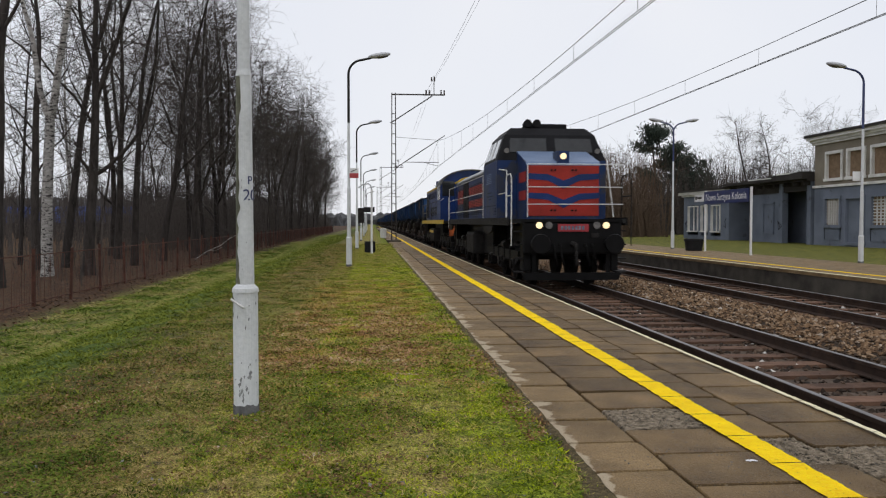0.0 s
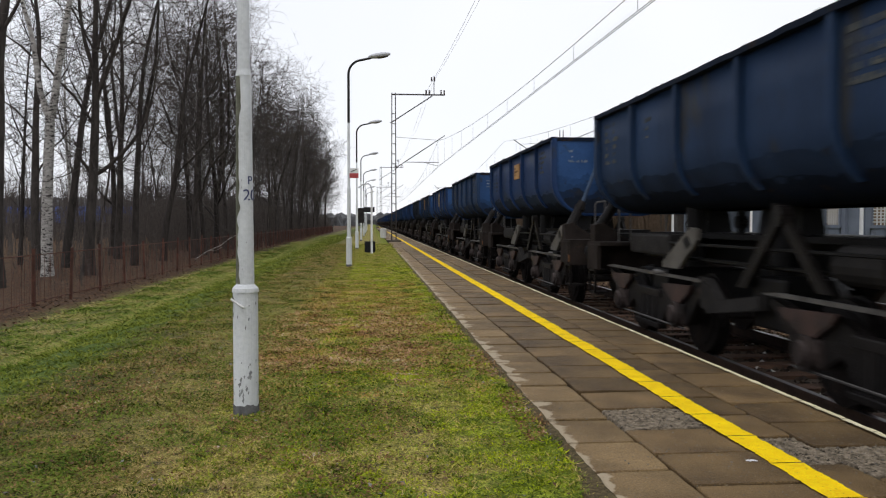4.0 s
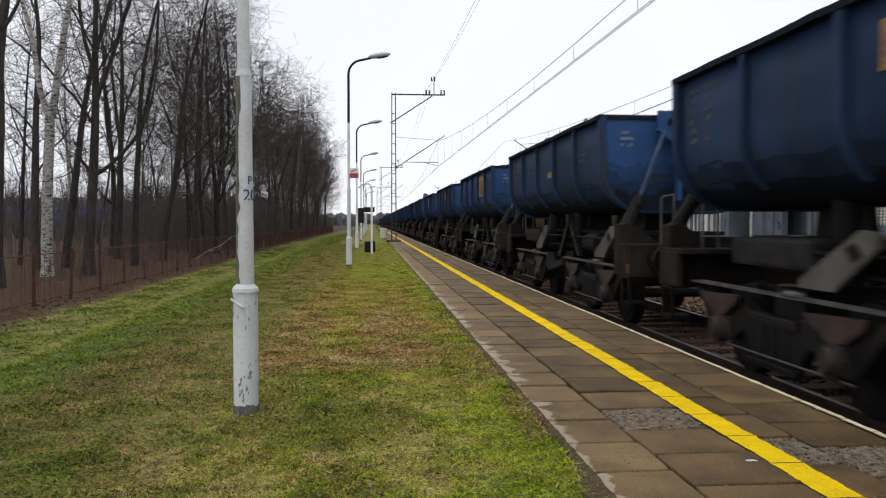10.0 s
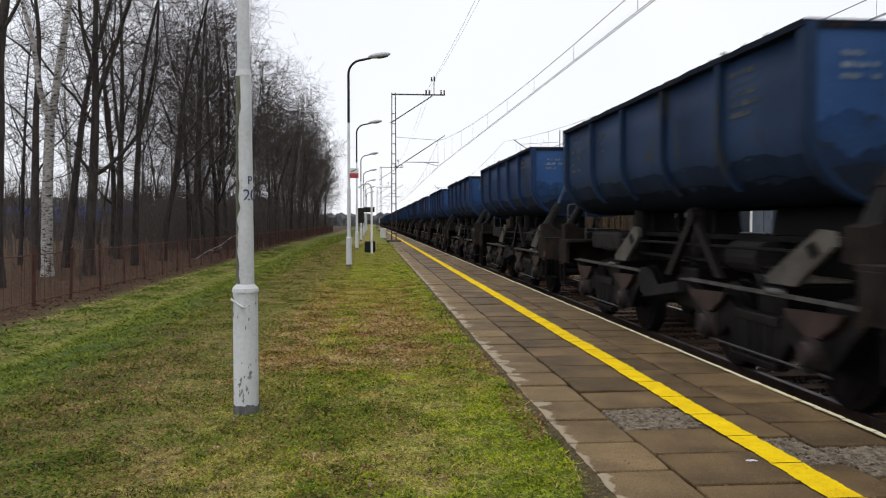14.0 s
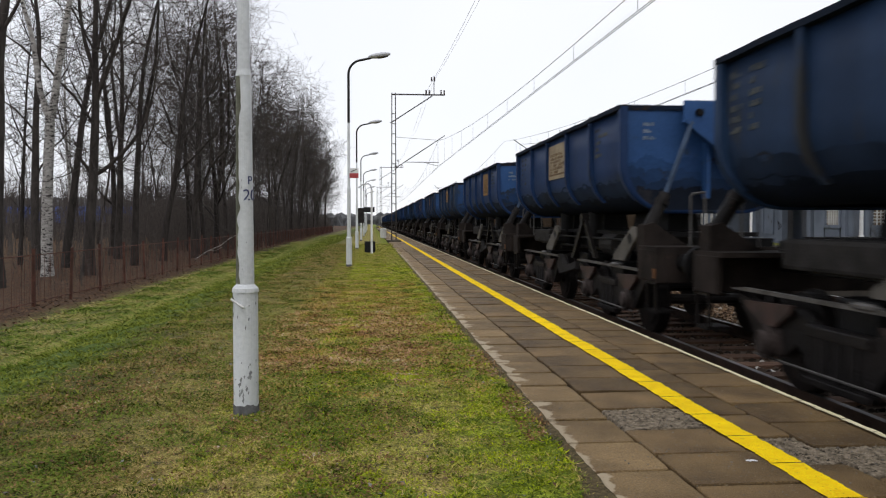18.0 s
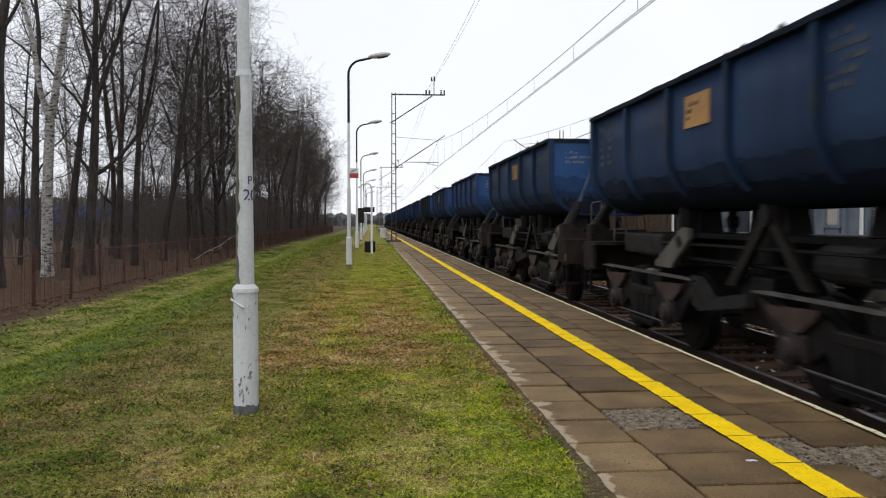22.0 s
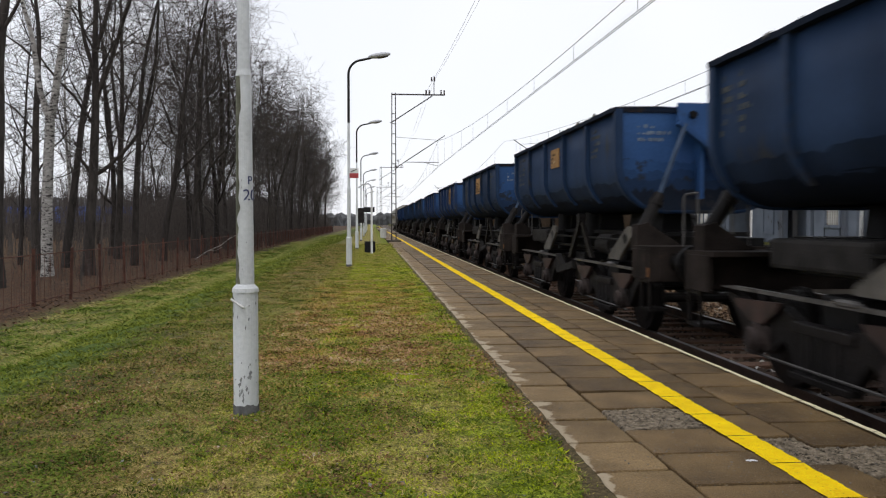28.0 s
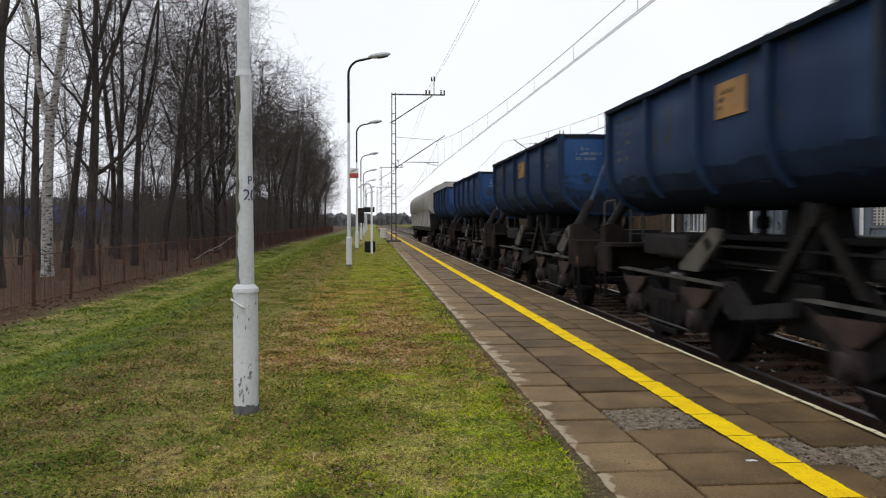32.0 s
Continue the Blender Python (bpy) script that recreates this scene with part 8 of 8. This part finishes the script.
# ---- near platform paving, laid slab by slab ----
def paving():
    """Four rows of half-metre slabs, each row with its own stagger; three slabs have lost their face."""
    STEP = 0.518
    rows = [(1.075, 1.478, 3.81, M_SLAB_PALE), (1.484, 2.076, 3.565, M_SLAB), (2.082, 2.408, 3.845, M_SLAB), (2.414, EDGE_1, 4.155, M_SLAB)]
    broken = {(1, 2), (2, 0), (3, -1)}
    bed = B()
    box(bed, 1.09, 2.70, -12, 230, -0.40, -0.045)
    pave = tagged(link_mesh("platform", bed, M_JOINT), "platform paved with worn brown concrete slabs", "platform", kind="structure")
    rnd = random.Random(40)
    rest = B()
    for r, (x0, x1, y0, mat) in enumerate(rows):
        firsts = []
        for v in range(4):
            w, d = x1 - x0 - rnd.uniform(0.008, 0.020), STEP - rnd.uniform(0.024, 0.042)
            b = B()
            n = 9
            # worn outline: nibbled edges, a top and a slightly wider lower ring
            loop = []
            for cx, cy, ex, ey in ((-1, -1, 1, -1), (1, -1, 1, 1), (1, 1, -1, 1), (-1, 1, -1, -1)):
                for k in range(n):
                    f = k / n
                    bite = max(0.0, 0.007 * noise.noise(Vector((f * 4 + cx * 3, cy * 5 + v * 9, r)))) + (0.012 * rnd.random() if k == 0 else 0.0)
                    px, py = cx + (ex - cx) * f, cy + (ey - cy) * f
                    loop.append((px * (w / 2 - bite), py * (d / 2 - bite)))
            top = [b.verts.new((x * 0.985, y * 0.985, 0.0)) for x, y in loop]
            mid = [b.verts.new((x, y, -0.007)) for x, y in loop]
            bot = [b.verts.new((x, y, -0.06)) for x, y in loop]
            b.faces.new(top)
            for lo, hi in ((mid, top), (bot, mid)):
                for k in range(len(loop)):
                    q = (k + 1) % len(loop)
                    b.faces.new((lo[k], lo[q], hi[q], hi[k]))
            firsts.append(part("slab", b, mat, pave))
        placed = [False] * 4
        for i in range(-8, 67):
            if (r, i) in broken:
                continue
            y = y0 + STEP * (i + 0.5)
            m = pose((x0 + x1) / 2 + rnd.uniform(-0.003, 0.003), y, rnd.uniform(-0.009, 0.002), rnd.uniform(-0.55, 0.55), rnd.uniform(-0.5, 0.5), rnd.uniform(-0.3, 0.3))
            v = rnd.randrange(4)
            if not placed[v]:
                placed[v] = True
                firsts[v].matrix_basis = m
            else:
                again(firsts[v], m)
        for i in list(range(-24, -8)) + list(range(67, 430)):
            y = y0 + STEP * i
            box(rest, x0, x1, y + 0.008, y + STEP - 0.008, -0.06, rnd.uniform(-0.006, 0.002))
    far = part("far_slabs", rest, M_SLAB, pave)
    far["kind"] = "stuff"
    # broken slabs: a rough sunken face of aggregate
    for r, i in sorted(broken):
        x0, x1, y0, mat = rows[r]
        b = B()
        nx, ny = 40, 46
        ya, yb = y0 + STEP * i + 0.008, y0 + STEP * (i + 1) - 0.008
        grid = []
        for j in range(ny + 1):
            row = []
            for k in range(nx + 1):
                x, y = x0 + 0.004 + (x1 - x0 - 0.008) * k / nx, ya + (yb - ya) * j / ny
                z = -0.010 + 0.012 * noise.noise(Vector((x * 7, y * 7, r))) + 0.010 * noise.noise(Vector((x * 55, y * 55, r))) + 0.006 * noise.noise(Vector((x * 120, y * 120, r)))
                row.append(b.verts.new((x, y, min(z, 0.002) if 0 < k < nx and 0 < j < ny else -0.05)))
            grid.append(row)
        for j in range(ny):
            for k in range(nx):
                b.faces.new((grid[j][k], grid[j][k + 1], grid[j + 1][k + 1], grid[j + 1][k]))
        part("broken_slab", b, M_RUBBLE, pave, "slab crumbled to bare aggregate")
    rng = np.random.default_rng(90)
    # safety line: strips of paint laid slab by slab, frayed where the edges have flaked
    for x, w, y0, mat, nm, lab in ((2.085, 0.165, 3.845, M_YELLOW, "safety_line", "worn yellow safety line along the platform"),
                                   (EDGE_1 - 0.026, 0.042, 4.155, M_EDGE, "edge_line", "flaking pale paint along the platform edge")):
        vs, fs = [], []
        for i in range(-24, 430):
            ya, yb = y0 + STEP * i + 0.006, y0 + STEP * (i + 1) - 0.006
            cut = 60 if 0 <= i < 8 else 24 if i < 30 else 4
            j = rnd.uniform(-0.005, 0.005)
            base = len(vs)
            for k in range(cut + 1):
                y = ya + (yb - ya) * k / cut
                fray = 0.012 if nm == "safety_line" else 0.010
                a = j + fray * noise.noise(Vector((y * 9, 1.0, w))) + fray * 0.8 * noise.noise(Vector((y * 45, 2.0, w)))
                c = j + fray * noise.noise(Vector((y * 9, 5.0, w))) + fray * 0.8 * noise.noise(Vector((y * 45, 7.0, w)))
                hi = 0.0055 + 0.002 * (nm == "edge_line")
                vs += [(x - w / 2 + a, y, hi), (x + w / 2 + c, y, hi)]
                if k:
                    q = base + 2 * k
                    fs.append((q - 2, q - 1, q + 1, q))
        me = bpy.data.meshes.new(nm)
        me.from_pydata(vs, [], fs)
        me.materials.append(mat)
        tagged(new(nm, me), lab, "line", kind="structure")
    # loose grit on the slabs
    count = 1500
    gx, gy = 1.1 + 1.8 * rng.random(count), 3.2 + 9.0 * rng.random(count) ** 1.5
    near = rng.random(count) < 0.45
    gx = np.where(near, rng.choice([1.76, 2.20, 2.68], count) + rng.normal(size=count) * 0.20, gx)
    gy = np.where(near, rng.choice([4.86, 4.10, 3.90], count) + rng.normal(size=count) * 0.22, gy)
    ok = (gx > 1.08) & (gx < 2.90)
    gx, gy = gx[ok], gy[ok]
    sz = 0.0015 + 0.004 * rng.random(len(gx)) ** 2
    octa = np.array([(1, 0, 0), (-1, 0, 0), (0, 1, 0), (0, -1, 0), (0, 0, 0.8), (0, 0, -0.8)], float)
    v = (octa[None] + rng.normal(size=(len(gx), 6, 3)) * 0.2) * sz[:, None, None] + np.stack([gx, gy, np.full(len(gx), 0.002)], 1)[:, None]
    f = np.array([(0, 2, 4), (2, 1, 4), (1, 3, 4), (3, 0, 4), (2, 0, 5), (1, 2, 5), (3, 1, 5), (0, 3, 5)])
    fs = (np.arange(len(gx)) * 6)[:, None, None] + f[None]
    tagged(arrays_object("grit", v.reshape(-1, 3), fs.reshape(-1, 3), M_GRIT), "pale grit scattered over the slabs", "grit", kind="stuff")


paving()


def verge():
    """A crumbling strip of soil between turf and slabs, lapping over their edge."""
    rng = np.random.default_rng(91)
    ys = np.arange(-10.0, 46.0, 0.035)
    lap = np.array([0.004 + 0.045 * noise.noise(Vector((y * 1.9, 3.0, 0))) + 0.032 * noise.noise(Vector((y * 8.0, 1.0, 0))) for y in ys])
    back = np.array([0.96 + 0.04 * noise.noise(Vector((y * 2.0, 8.0, 0))) for y in ys])
    wide = soil_width(ys)
    lines = [(back - 1.3 * wide, -0.05), (1.050 - 1.15 * wide, 0.0), (1.055 + 0 * ys, 0.002), (1.072 + lap * 0.6, 0.005), (1.076 + lap, -0.012)]
    v = np.concatenate([np.stack([x, ys, z + 0.004 * rng.random(len(ys))], 1) for x, z in lines])
    n = len(ys)
    f = np.array([(k * n + i, (k + 1) * n + i, (k + 1) * n + i + 1, k * n + i + 1) for k in range(4) for i in range(n - 1)])
    tagged(arrays_object("soil_verge", v, f, M_VERGE), "dark crumbly soil along the paving edge", "soil", kind="structure")


verge()

e = thing("dropping", (1.93, 3.90, 0.005), "small white bird dropping on a slab", "stain")
b = B()
rr = random.Random(3)
rim = [b.verts.new((0.035 * math.cos(a) * rr.uniform(0.5, 1.2), 0.022 * math.sin(a) * rr.uniform(0.4, 1.3), 0.0)) for a in [k * math.tau / 16 for k in range(16)]]
mid = b.verts.new((0, 0, 0.003))
for k in range(16):
    b.faces.new((rim[k], rim[(k + 1) % 16], mid))
part("splash", b, M_SIGNWHITE, e)

motions()
